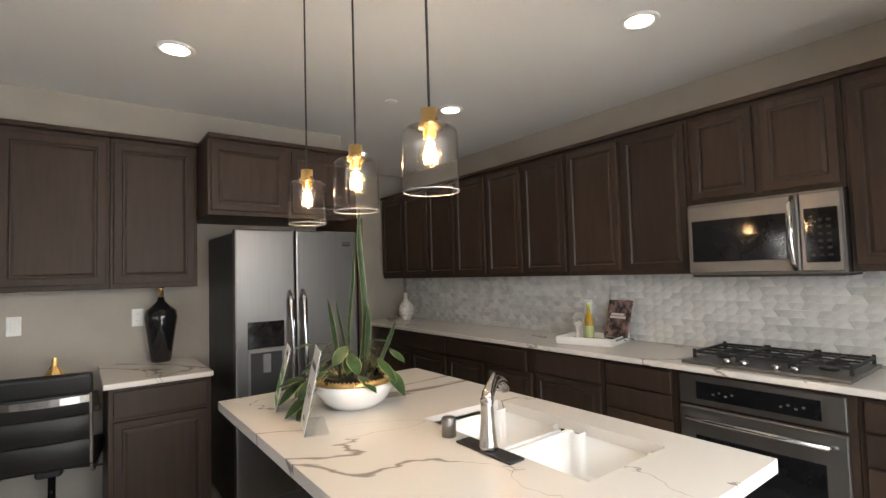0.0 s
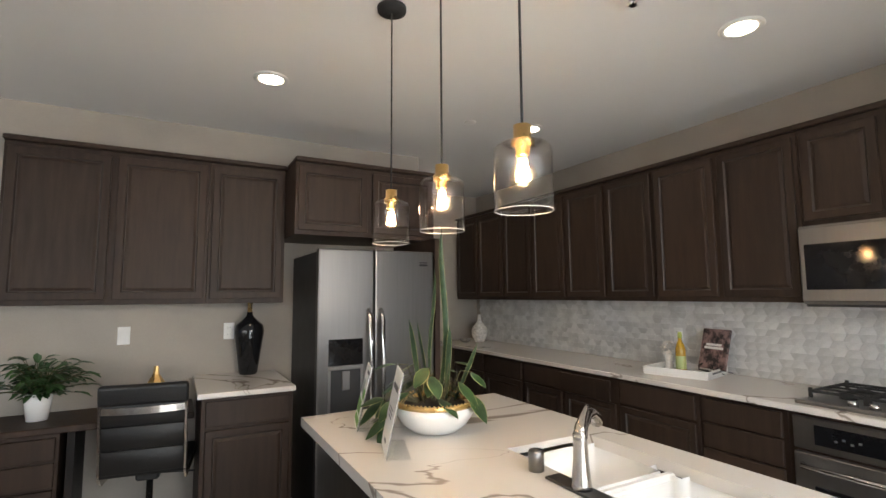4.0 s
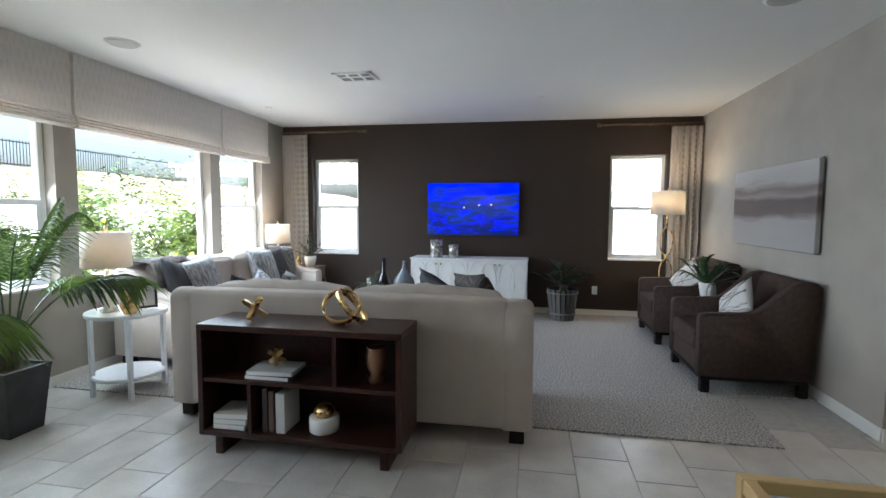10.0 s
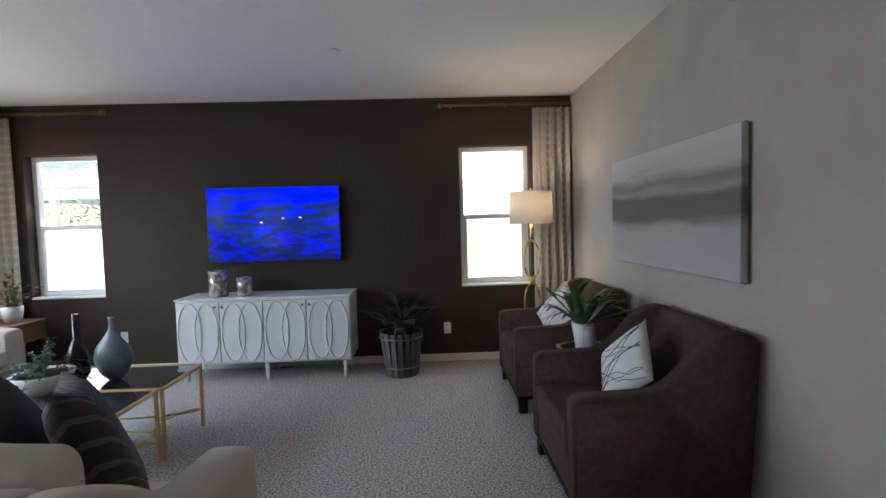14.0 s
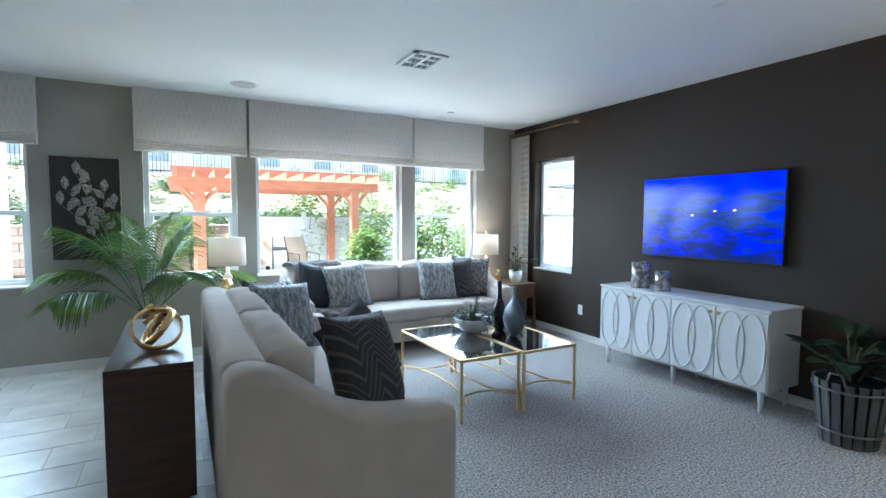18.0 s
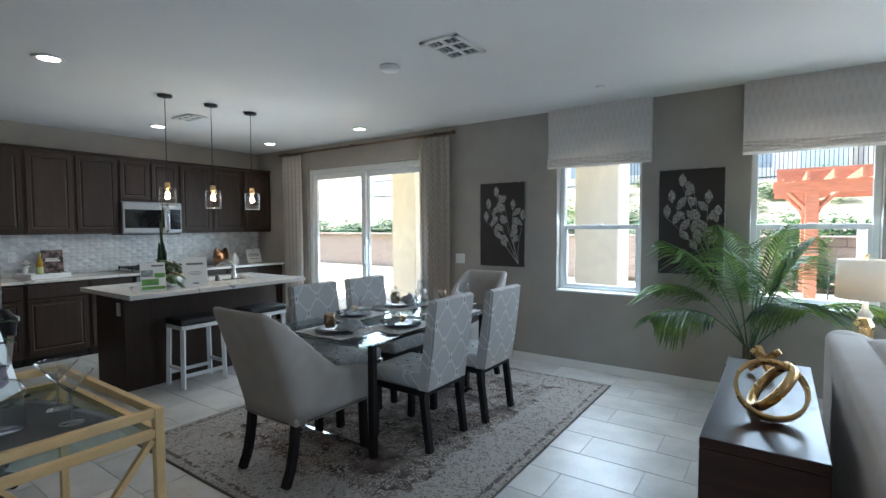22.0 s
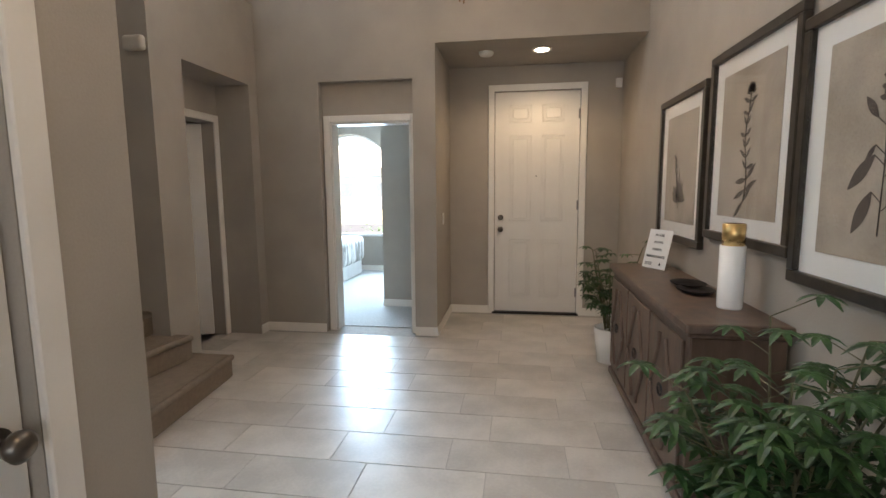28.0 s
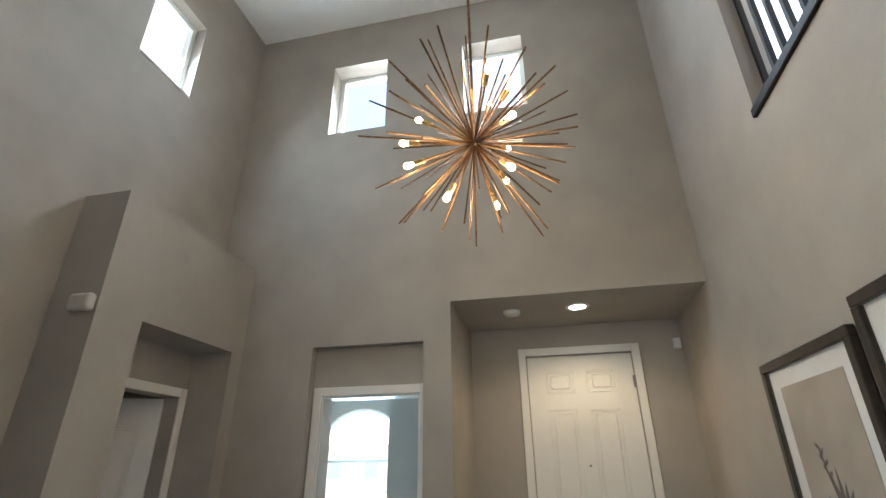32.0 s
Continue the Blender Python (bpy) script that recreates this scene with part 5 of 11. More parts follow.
# desk run
wall_cabinet((-0.335, 3.808, 0), 0, 1.045, 1.405, 2.365, 0.30, 2, "brown stained wall cabinet over the desk", "desk wall cabinets")
wall_cabinet((0.712, 3.808, 0), 0, 0.482, 1.405, 2.365, 0.30, 1, "brown stained wall cabinet beside the refrigerator", "desk wall cabinets")
base_cabinet((0.69, 3.808, 0), 0, 0.50, 0.884, 0.69, DRAW_DOOR, "brown stained cabinet with a drawer over a door")
tagged(link_mesh("desk_worktop", box(0.665, 3.06, 0.884, 1.195, 3.806, 0.914, 0.004), M_QUARTZ), "white quartz top with grey veins", "worktop")
dk = thing("desk", "brown stained built-in desk with a drawer pedestal", "desk", (-0.39, 3.36, 0))
part("desktop", box(0, 0, 0.725, 1.055, 0.446, 0.762, 0.006), M_CAB, dk)
part("pedestal", box(0.06, 0.04, 0.08, 0.41, 0.44, 0.725), M_CAB, dk)
part("toe_kick", box(0.065, 0.1, 0, 0.405, 0.435, 0.08), M_EBONY, dk)
for z0, z1 in ((0.585, 0.70), (0.445, 0.57), (0.12, 0.43)):
    part("drawer", panel_door(0.075, 0.395, z0, z1, 0.04, 0.02, 0.05, False), MC, dk)
part("side_panel", box(0.44, 0.06, 0, 0.475, 0.44, 0.725), M_EBONY, dk)

# island
isl = thing("kitchen_island", "dark brown kitchen island with a white quartz top", "island", (0, 0, 0))
bm = bmesh.new()
X0, X1, Y0, Y1 = 1.05, 2.085, 0.50, 2.27
SX0, SX1, SY0, SY1 = 1.58, 1.95, 0.74, 1.46
for q in ((X0, Y0, SX0, Y1), (SX1, Y0, X1, Y1), (SX0, Y0, SX1, SY0), (SX0, SY1, SX1, Y1)):
    box(q[0], q[1], 0.876, q[2], q[3], 0.914, 0, bm)
bmesh.ops.remove_doubles(bm, verts=bm.verts, dist=1e-5)
bmesh.ops.dissolve_limit(bm, angle_limit=0.01, verts=bm.verts, edges=bm.edges)
part("quartz_top", bm, M_QUARTZ, isl, "white quartz with grey veins")
bm = bmesh.new()
for q in ((1.50, 0.58, 1.52, 2.14), (2.03, 0.58, 2.05, 2.14), (1.52, 0.58, 2.03, 0.60), (1.52, 2.12, 2.03, 2.14)):
    box(q[0], q[1], 0.09, q[2], q[3], 0.875, 0, bm)
part("body", bm, M_CAB, isl)
part("toe_kick", box(1.53, 0.6, 0, 1.99, 2.10, 0.09), M_EBONY, isl)
for a, b in ((0.60, 1.06), (1.08, 1.60), (1.62, 2.12)):
    d = part("door", panel_door(0.01, b - a - 0.01, 0.13, 0.86, 0), MC, isl)
    d.matrix_local = pose(2.051, a, 0, 0, 0, 90)
part("end_panel", box(1.495, 2.141, 0.0, 2.055, 2.155, 0.874, 0.002), M_CAB, isl)
part("back_panel", box(1.484, 0.575, 0.0, 1.499, 2.145, 0.874, 0.002), M_CAB, isl)
part("outlet_plate", box(1.53, 2.156, 0.68, 1.60, 2.162, 0.80, 0.002), M_PLATE, isl)
# sink bowls
sk = thing("kitchen_sink", "white double bowl undermount sink in the island", "sink", (0, 0, 0))
for a, b in ((SY0, 1.07), (1.10, SY1)):
    bm = bmesh.new()
    r = bmesh.ops.create_cube(bm, size=1, matrix=Matrix.LocRotScale(((SX0 + SX1) / 2, (a + b) / 2, 0.795), None, (SX1 - SX0 + 0.01, b - a, 0.19)))
    top = max((f for v in r["verts"] for f in v.link_faces), key=lambda f: f.calc_center_median().z)
    bmesh.ops.delete(bm, geom=[top], context="FACES")
    bmesh.ops.bevel(bm, geom=[e for e in bm.edges if not e.is_boundary], offset=0.045, segments=4, affect="EDGES")
    part("bowl", bm, M_WHITE, sk, "", True)
part("divider", box(SX0, 1.068, 0.86, SX1, 1.102, 0.885, 0.008), M_WHITE, sk)
for yy in (0.9, 1.28):
    part("drain", cyl(0.04, 0.04, 0.7005, 0.706, 18, (1.76, yy)), M_CHROME, sk)
M_NICKEL = mat("brushed_nickel", (0.50, 0.48, 0.46), 0.22, metal=1.0, vary=0.04)
fa = thing("kitchen_faucet", "brushed steel pull-out faucet on a black base plate", "faucet", (1.535, 1.06, 0.914))
part("base_plate", box(-0.03, -0.12, 0, 0.03, 0.12, 0.008, 0.003), M_BLACK, fa)
part("body", lathe([(0.030, 0.008), (0.027, 0.02), (0.021, 0.08), (0.019, 0.135), (0.021, 0.15), (0.014, 0.165)], 16), M_NICKEL, fa, "", True)
DX, DY = 0.86, 0.50
part("spout", tube([(0, 0, 0.12)] + [(DX * r, DY * r, z) for r, z in ((0.03, 0.165), (0.08, 0.185), (0.13, 0.182), (0.175, 0.162), (0.195, 0.14))], [0.016, 0.0155, 0.0145, 0.015, 0.017, 0.018], 12), M_NICKEL, fa, "", True)
part("lever", tube([(-DX * 0.008, -DY * 0.008, 0.14)] + [(DX * r, DY * r, z) for r, z in ((0.008, 0.168), (0.030, 0.182), (0.052, 0.194), (0.072, 0.204), (0.085, 0.212))], [0.018, 0.017, 0.013, 0.010, 0.008, 0.006], 12), M_NICKEL, fa, "", True)
ag = thing("air_gap_cap", "steel air gap cap beside the faucet", "air gap", (1.53, 1.245, 0.914))
part("cap", lathe([(0.024, 0), (0.024, 0.055), (0.02, 0.062), (0.001, 0.063)], 16), M_STEEL, ag, "", True)


# pendants
def pendant(at):
    p = thing("pendant_lamp", "clear glass cylinder pendant with a brass cap and lit bulb", "pendant lamp", at, 0, "pendants over the island")
    part("canopy", lathe([(0.062, 0), (0.060, -0.018), (0.02, -0.024), (0.001, -0.025)], 20), M_IRON, p, "", True)
    part("cord", rod((0, 0, -0.02), (0, 0, -0.79), 0.0035, 6), M_BLACK, p)
    part("brass_cap", lathe([(0.0035, -0.7800), (0.0226, -0.7839), (0.0226, -0.8190), (0.0296, -0.8206), (0.0296, -0.8346), (0.0174, -0.8354), (0.0174, -0.8619), (0.0009, -0.8627)], 18), M_GOLD, p, "brushed brass cap", True)
    shade = lathe([(0.0296, -0.8330), (0.0626, -0.8338), (0.0713, -0.8424), (0.0740, -0.8541), (0.0740, -1.0023), (0.0718, -1.0023), (0.0718, -0.8549), (0.0696, -0.8455), (0.0618, -0.8366), (0.0296, -0.8358)], 28, ring=True)
    g = part("glass_shade", shade, M_PGLASS, p, "clear glass", True)
    g.visible_shadow = False
    rim = tube([(0.0731 * math.cos(k * math.pi / 14), 0.0731 * math.sin(k * math.pi / 14), -1.0023) for k in range(28)], 0.0011, 5, True)
    part("glass_rim", rim, M_GLASSRIM, p, "", True)
    bulb = part("bulb", lathe([(0.0104, -0.8627), (0.0139, -0.8736), (0.0296, -0.8931), (0.0357, -0.9142), (0.0296, -0.9360), (0.0157, -0.9461), (0.0009, -0.9485)], 18), M_BULBGLASS, p, "clear bulb", True)
    bulb.visible_shadow = False
    coil = bmesh.new()
    for k in range(6):
        a = math.pi * k / 3
        rod((0.007 * math.cos(a), 0.007 * math.sin(a), -0.872), (0.015 * math.cos(a), 0.015 * math.sin(a), -0.925), 0.0042, 6, coil)
    part("filament", coil, M_FILAMENT, bulb, "glowing filament")
    point_lamp("pendant_glow", (at[0], at[1], at[2] - 0.912), 0.75, WARM, 0.03)


M_PGLASS = pane_glass("pendant_glass", tint=(0.99, 0.98, 0.97), gloss=0.09)
M_BULBGLASS = pane_glass("bulb_glass", tint=(1.0, 0.95, 0.88), gloss=0.10)
M_FILAMENT = emit("glowing_filament", (1.0, 0.66, 0.34), 30.0)
M_GLASSRIM = mat("glass_edge", (0.75, 0.72, 0.68), 0.15, vary=0.05)
for py in (1.835, 1.405, 0.98):
    pendant((1.295, py, CEIL))


# stools
def bar_stool(at, rz=0):
    s = thing("counter_stool", "white wooden counter stool with a black cushion", "stool", at, rz, "stools at the island")
    part("cushion", cushion(-0.15, -0.22, 0.575, 0.15, 0.22, 0.635, 0.03), M_LEATHER, s)
    part("seat_rail", box(-0.145, -0.21, 0.54, 0.145, 0.21, 0.575, 0.003), M_WHITEPAINT, s)
    for xx in (-0.125, 0.125):
        for yy in (-0.19, 0.19):
            part("leg", bar((xx, yy, 0.54), (xx * 1.08, yy * 1.06, 0), 0.034), M_WHITEPAINT, s)
    for yy in (-0.195, 0.195):
        part("stretcher", box(-0.13, yy - 0.01, 0.16, 0.13, yy + 0.01, 0.19), M_WHITEPAINT, s)
    for xx in (-0.13, 0.13):
        part("stretcher", box(xx - 0.01, -0.2, 0.10, xx + 0.01, 0.2, 0.13), M_WHITEPAINT, s)


bar_stool((1.27, 1.62, 0))
bar_stool((1.27, 0.92, 0))


def small_leaf_plant(name, label, at, pot, potmat, leafmat, n, reach, seed, lw=(0.12, 0.045), up=0.5, droop=0.5, groups=1, stems=True):
    """A potted plant: pot profile, soil, stems and single blades in several bunches."""
    rng = random.Random(seed)
    p = thing(name, label, "plant", at)
    if pot:
        part("pot", lathe(pot, 28), potmat, p, "", True)
    ztop = pot[2][1] if pot else 0
    rtop = pot[2][0] if pot else 0.05
    part("soil", cyl(rtop * 0.9, rtop * 0.9, ztop - 0.03, ztop - 0.012, 20), M_SOIL, p)
    sb, lb = bmesh.new(), bmesh.new()
    for k in range(n):
        a = rng.uniform(0, 2 * math.pi)
        el = rng.uniform(0.15, 1.35) * up + 0.15
        l = reach * rng.uniform(0.45, 1.0)
        d = Vector((math.cos(a) * math.cos(el), math.sin(a) * math.cos(el), math.sin(el)))
        base = Vector((rng.uniform(-0.4, 0.4) * rtop, rng.uniform(-0.4, 0.4) * rtop, ztop - 0.015))
        pts = [base + d * l * s - Vector((0, 0, 1)) * droop * l * s * s * 0.6 for s in (0, 0.35, 0.7, 1.0)]
        if stems:
            tube(pts, [0.004, 0.003, 0.0025, 0.0015], 4, False, sb)
        for s in range(3):
            for q in (0.3, 0.75):
                c = pts[s].lerp(pts[s + 1], q)
                b = a + rng.choice((-1, 1)) * rng.uniform(0.4, 1.3)
                leaf(lb, c, (math.cos(b), math.sin(b), rng.uniform(-0.1, 0.6)), lw[0] * rng.uniform(0.6, 1.1), lw[1] * rng.uniform(0.7, 1.1), droop * rng.uniform(0.4, 1.2), 0.2, 3)
        leaf(lb, pts[-1], (d.x, d.y, 0.1), lw[0], lw[1], droop, 0.2, 3)
    if stems:
        part("stem", sb, M_STEM, p)
    part("foliage", lb, leafmat, p)
    return p


small_leaf_plant("desk_fern", "bushy green fern in a white pot on the desk", (-0.12, 3.60, 0.762), [(0.05, 0), (0.062, 0.09), (0.068, 0.15), (0.061, 0.15), (0.059, 0.145)], M_WHITE, M_FERN, 58, 0.33, 3, (0.085, 0.036), 1.15, 0.42)

# black floor-shaped vase, gold bottle
vs = thing("tall_vase", "glossy black tall vase with a slim gold neck", "vase", (1.0, 3.68, 0.914))
part("body", lathe([(0.055, 0), (0.06, 0.01), (0.085, 0.20), (0.098, 0.29), (0.09, 0.335), (0.045, 0.375), (0.022, 0.40), (0.018, 0.425)], 28), mat("black_glazed_ceramic", (0.012, 0.012, 0.013), 0.08, vary=0.1), vs, "", True)
part("neck", lathe([(0.016, 0.425), (0.015, 0.48), (0.019, 0.49), (0.001, 0.491)], 16), M_GOLD, vs, "gold neck", True)
gb = thing("gold_bottle", "small faceted gold bottle on the desk", "bottle", (0.45, 3.66, 0.762))
part("body", lathe([(0.04, 0), (0.05, 0.02), (0.04, 0.10), (0.05, 0.15), (0.018, 0.20), (0.014, 0.25), (0.001, 0.251)], 7), M_GOLD, gb)

# ---- dining ----
def rug_material():
    m = mat("worn_oriental_rug", (0.068, 0.047, 0.038), 0.95, vary=0.25, scale=9, second=(0.20, 0.157, 0.13), bump=0.7, bscale=90, spec=0.1, detail=10.0, sharp=0.06)
    nt = m.node_tree
    base = nt.nodes["Principled BSDF"].inputs["Base Color"].links[0].from_socket
    tc = nt.nodes["Texture Coordinate"]

    def noise(scale, warp):
        n = nt.nodes.new("ShaderNodeTexNoise")
        n.inputs["Scale"].default_value, n.inputs["Detail"].default_value, n.inputs["Distortion"].default_value = scale, 3.0, warp
        nt.links.new(tc.outputs["Object"], n.inputs["Vector"])
        return n.outputs["Fac"]

    def op(kind, a, b, c=0.0):
        n = nt.nodes.new("ShaderNodeMath")
        n.operation = kind
        for i, w in enumerate((a, b, c)):
            if isinstance(w, (int, float)):
                n.inputs[i].default_value = w
            else:
                nt.links.new(w, n.inputs[i])
        return n.outputs[0]

    # scrolls: contour lines of a warped field, worn away in patches
    field = op("FRACT", op("MULTIPLY", noise(11.0, 1.6), 7.0), 0.0)
    line = op("LESS_THAN", op("ABSOLUTE", op("SUBTRACT", field, 0.5), 0.0), 0.20)
    worn = op("GREATER_THAN", op("ADD", noise(3.0, 0.5), op("MULTIPLY", noise(60.0, 0.0), 0.5)), 0.70)
    k = op("MULTIPLY", op("MULTIPLY", line, worn), 0.85)
    mix = nt.nodes.new("ShaderNodeMix")
    mix.data_type = "RGBA"
    mix.inputs[7].default_value = (0.40, 0.35, 0.31, 1)
    nt.links.new(k, mix.inputs[0])
    nt.links.new(base, mix.inputs[6])
    # a broad pale border with dark scrolls, frayed into the darker field
    sep = nt.nodes.new("ShaderNodeSeparateXYZ")
    nt.links.new(tc.outputs["Object"], sep.inputs[0])
    ex = op("SUBTRACT", op("ABSOLUTE", op("SUBTRACT", sep.outputs["X"], -0.845), 0.0), 1.175)
    ey = op("SUBTRACT", op("ABSOLUTE", op("SUBTRACT", sep.outputs["Y"], 1.06), 0.0), 1.51)
    edge = op("MAXIMUM", ex, ey)
    fray = op("ADD", edge, op("MULTIPLY", op("SUBTRACT", noise(5.0, 0.8), 0.5), 0.5))
    zone = op("GREATER_THAN", fray, -0.42)
    ring = op("FRACT", op("MULTIPLY", noise(15.0, 1.3), 6.0), 0.0)
    scroll = op("LESS_THAN", op("ABSOLUTE", op("SUBTRACT", ring, 0.5), 0.0), 0.13)
    scroll = op("MULTIPLY", scroll, op("GREATER_THAN", noise(38.0, 0.4), 0.47))
    stripe = op("LESS_THAN", op("ABSOLUTE", op("ADD", edge, 0.055), 0.0), 0.014)
    dark = op("MAXIMUM", scroll, op("MULTIPLY", stripe, op("GREATER_THAN", noise(30.0, 0.2), 0.47)))
    pale = nt.nodes.new("ShaderNodeMix")
    pale.data_type = "RGBA"
    pale.inputs[6].default_value, pale.inputs[7].default_value = (0.37, 0.33, 0.295, 1), (0.11, 0.085, 0.075, 1)
    nt.links.new(dark, pale.inputs[0])
    both = nt.nodes.new("ShaderNodeMix")
    both.data_type = "RGBA"
    nt.links.new(op("MULTIPLY", zone, 0.85), both.inputs[0])
    nt.links.new(mix.outputs[2], both.inputs[6])
    nt.links.new(pale.outputs[2], both.inputs[7])
    nt.links.new(both.outputs[2], nt.nodes["Principled BSDF"].inputs["Base Color"])
    return m


tagged(link_mesh("dining_rug", box(-2.02, -0.45, 0.001, 0.33, 2.57, 0.011, 0.003), rug_material()), "worn taupe and cream patterned rug under the dining table", "rug")
bd = tagged(link_mesh("dining_rug_border", box(-2.03, -0.46, 0.0, 0.34, 2.58, 0.006, 0.002), mat("rug_binding", (0.10, 0.08, 0.07), 0.9)), "dark bound edge of the dining rug", "rug")

tb = thing("dining_table", "glass topped dining table on dark metal legs", "table", (-0.83, 1.14, 0.011))
g = part("glass_top", box(-0.47, -0.86, 0.752, 0.47, 0.88, 0.764, 0.003), M_TGLASS, tb, "clear glass with a green edge")
g.visible_shadow = False
for sx in (-1, 1):
    for sy in (-1, 1):
        part("leg", box(sx * 0.36 - 0.022, sy * 0.68 - 0.022, 0, sx * 0.36 + 0.022, sy * 0.68 + 0.022, 0.751, 0.004), M_EBONY, tb)
for sy in (-1, 1):
    part("end_rail", box(-0.33, sy * 0.68 - 0.02, 0.705, 0.33, sy * 0.68 + 0.02, 0.751), M_EBONY, tb)
    part("foot_rail", box(-0.33, sy * 0.68 - 0.012, 0.03, 0.33, sy * 0.68 + 0.012, 0.055), M_CHROME, tb)
for sx in (-1, 1):
    part("side_rail", box(sx * 0.36 - 0.02, -0.65, 0.715, sx * 0.36 + 0.02, 0.65, 0.751), M_EBONY, tb)


def dining_chair(at, rz):
    """Front is -y."""
    c = thing("dining_chair", "grey chain-print upholstered dining chair with black legs", "chair", at, rz, "chairs round the table")
    part("seat", cushion(-0.235, -0.25, 0.40, 0.235, 0.22, 0.50, 0.045), M_CHAIRCLOTH, c, "", True)
    back = prism([(0.17, 0.40), (0.255, 0.40), (0.30, 0.70), (0.33, 0.985), (0.30, 1.0), (0.262, 0.99), (0.225, 0.72)], "x", -0.235, 0.235, 0.014)
    part("backrest", back, M_CHAIRCLOTH, c)
    part("seat_frame", box(-0.225, -0.24, 0.36, 0.225, 0.23, 0.40, 0.004), M_EBONY, c)
    for sx in (-1, 1):
        part("leg", bar((sx * 0.205, -0.215, 0.37), (sx * 0.205, -0.225, 0.0), 0.042), M_EBONY, c)
        part("leg", bar((sx * 0.205, 0.205, 0.37), (sx * 0.205, 0.255, 0.0), 0.042), M_EBONY, c)
    bt = bmesh.new()
    for i in (-1, 0, 1):
        for j in (-1, 0):
            lathe([(0.013, 0.498), (0.008, 0.506), (0.001, 0.507)], 8, (i * 0.11, j * 0.11 + 0.02, 0), bt)
    part("button_tufting", bt, M_HOSTCLOTH, c)
    return c


first = dining_chair((-1.19, 1.36, 0.012), 90)
for x, y, rz in ((-1.25, 0.74, 90), (-0.44, 1.40, -90), (-0.44, 0.80, -90)):
    copy_thing(first, pose(x, y, 0.012, 0, 0, rz))


def host_shell():
    """Back and arms in one upholstered sweep, high behind and low in front; front is -y."""
    half = rounded([(0.262, -0.31), (0.266, -0.10), (0.264, 0.10), (0.256, 0.22), (0.228, 0.275), (0.16, 0.295), (0.0, 0.30)], 3, False)
    path = half + [(-x, y) for x, y in half[-2::-1]]
    bm = bmesh.new()
    rings = []
    n = len(path)
    for i, (x, y) in enumerate(path):
        p0, p1 = path[max(0, i - 1)], path[min(n - 1, i + 1)]
        t = Vector((p1[0] - p0[0], p1[1] - p0[1], 0)).normalized()
        inn = Vector((-t.y, t.x, 0))
        if inn.dot(Vector((-x, 0.05 - y, 0))) < 0:
            inn = -inn
        u = max(0.0, min(1.0, (y + 0.10) / 0.385))
        u = u * u * (3 - 2 * u)
        top = 0.60 + 0.405 * u ** 1.25
        end = max(0.0, 1 - min(i, n - 1 - i) / 3.0)
        top -= 0.035 * end * end
        lean = 0.19 * u
        flare = -0.02 * u
        th = 0.058
        sec = []
        for k in range(7):
            sec.append((0.0, 0.345 + (top - 0.025 - 0.345) * k / 6))
        sec += [(0.006, top - 0.008), (th * 0.3, top), (th * 0.7, top), (th - 0.006, top - 0.008)]
        for k in range(6, -1, -1):
            sec.append((th, 0.345 + (top - 0.025 - 0.345) * k / 6))
        ring = []
        for d, z in sec:
            q = Vector((x, y, z)) + inn * d
            s = max(0.0, z - 0.36)
            q.y += lean * s / 0.68 * (1 + 0.25 * s)
            q.x *= 1 + flare * s
            ring.append(bm.verts.new(q))
        rings.append(ring)
    for p, q in zip(rings, rings[1:]):
        for i in range(len(p)):
            j = (i + 1) % len(p)
            bm.faces.new((p[i], p[j], q[j], q[i]))
    bm.faces.new(rings[0])
    bm.faces.new(rings[-1][::-1])
    bmesh.ops.recalc_face_normals(bm, faces=bm.faces)
    return bm


def host_chair(at, rz, label):
    c = thing("host_chair", label, "chair", at, rz, "chairs round the table")
    part("seat", soft_block(-0.203, -0.315, 0.38, 0.203, 0.235, 0.49, 0.035, (0, 0, 0.02), 10), M_HOSTCLOTH, c, "", True)
    part("seat_frame", soft_block(-0.245, -0.305, 0.335, 0.245, 0.28, 0.385, 0.012, n=8), M_HOSTCLOTH, c, "", True)
    part("upholstered_shell", host_shell(), M_HOSTCLOTH, c, "", True)
    for sx in (-1, 1):
        part("leg", bar((sx * 0.22, -0.27, 0.345), (sx * 0.22, -0.285, 0.0), 0.042), M_EBONY, c)
        lg = bmesh.new()
        for (y0, z0), (y1, z1) in zip(((0.25, 0.345), (0.262, 0.22), (0.285, 0.10)), ((0.262, 0.22), (0.285, 0.10), (0.325, 0.0))):
            bar((sx * 0.205, y0, z0), (sx * 0.205, y1, z1), 0.042, None, lg)
        part("leg", lg, M_EBONY, c)
    nails = bmesh.new()
    for sx in (-1, 1):
        for k in range(24):
            bmesh.ops.create_icosphere(nails, subdivisions=1, radius=0.0055, matrix=Matrix.Translation((sx * 0.2675, -0.30 + 0.022 * k, 0.36)))
    for k in range(19):
        bmesh.ops.create_icosphere(nails, subdivisions=1, radius=0.0055, matrix=Matrix.Translation((-0.198 + 0.022 * k, 0.302, 0.36)))
    part("nailhead_trim", nails, M_IRON, c, "dark brass nailheads")
    return c


host_chair((-0.83, 2.04, 0.012), 0, "taupe upholstered host chair with sloping arms and nailheads")
host_chair((-0.80, 0.16, 0.012), 180, "taupe upholstered host chair at the window end")

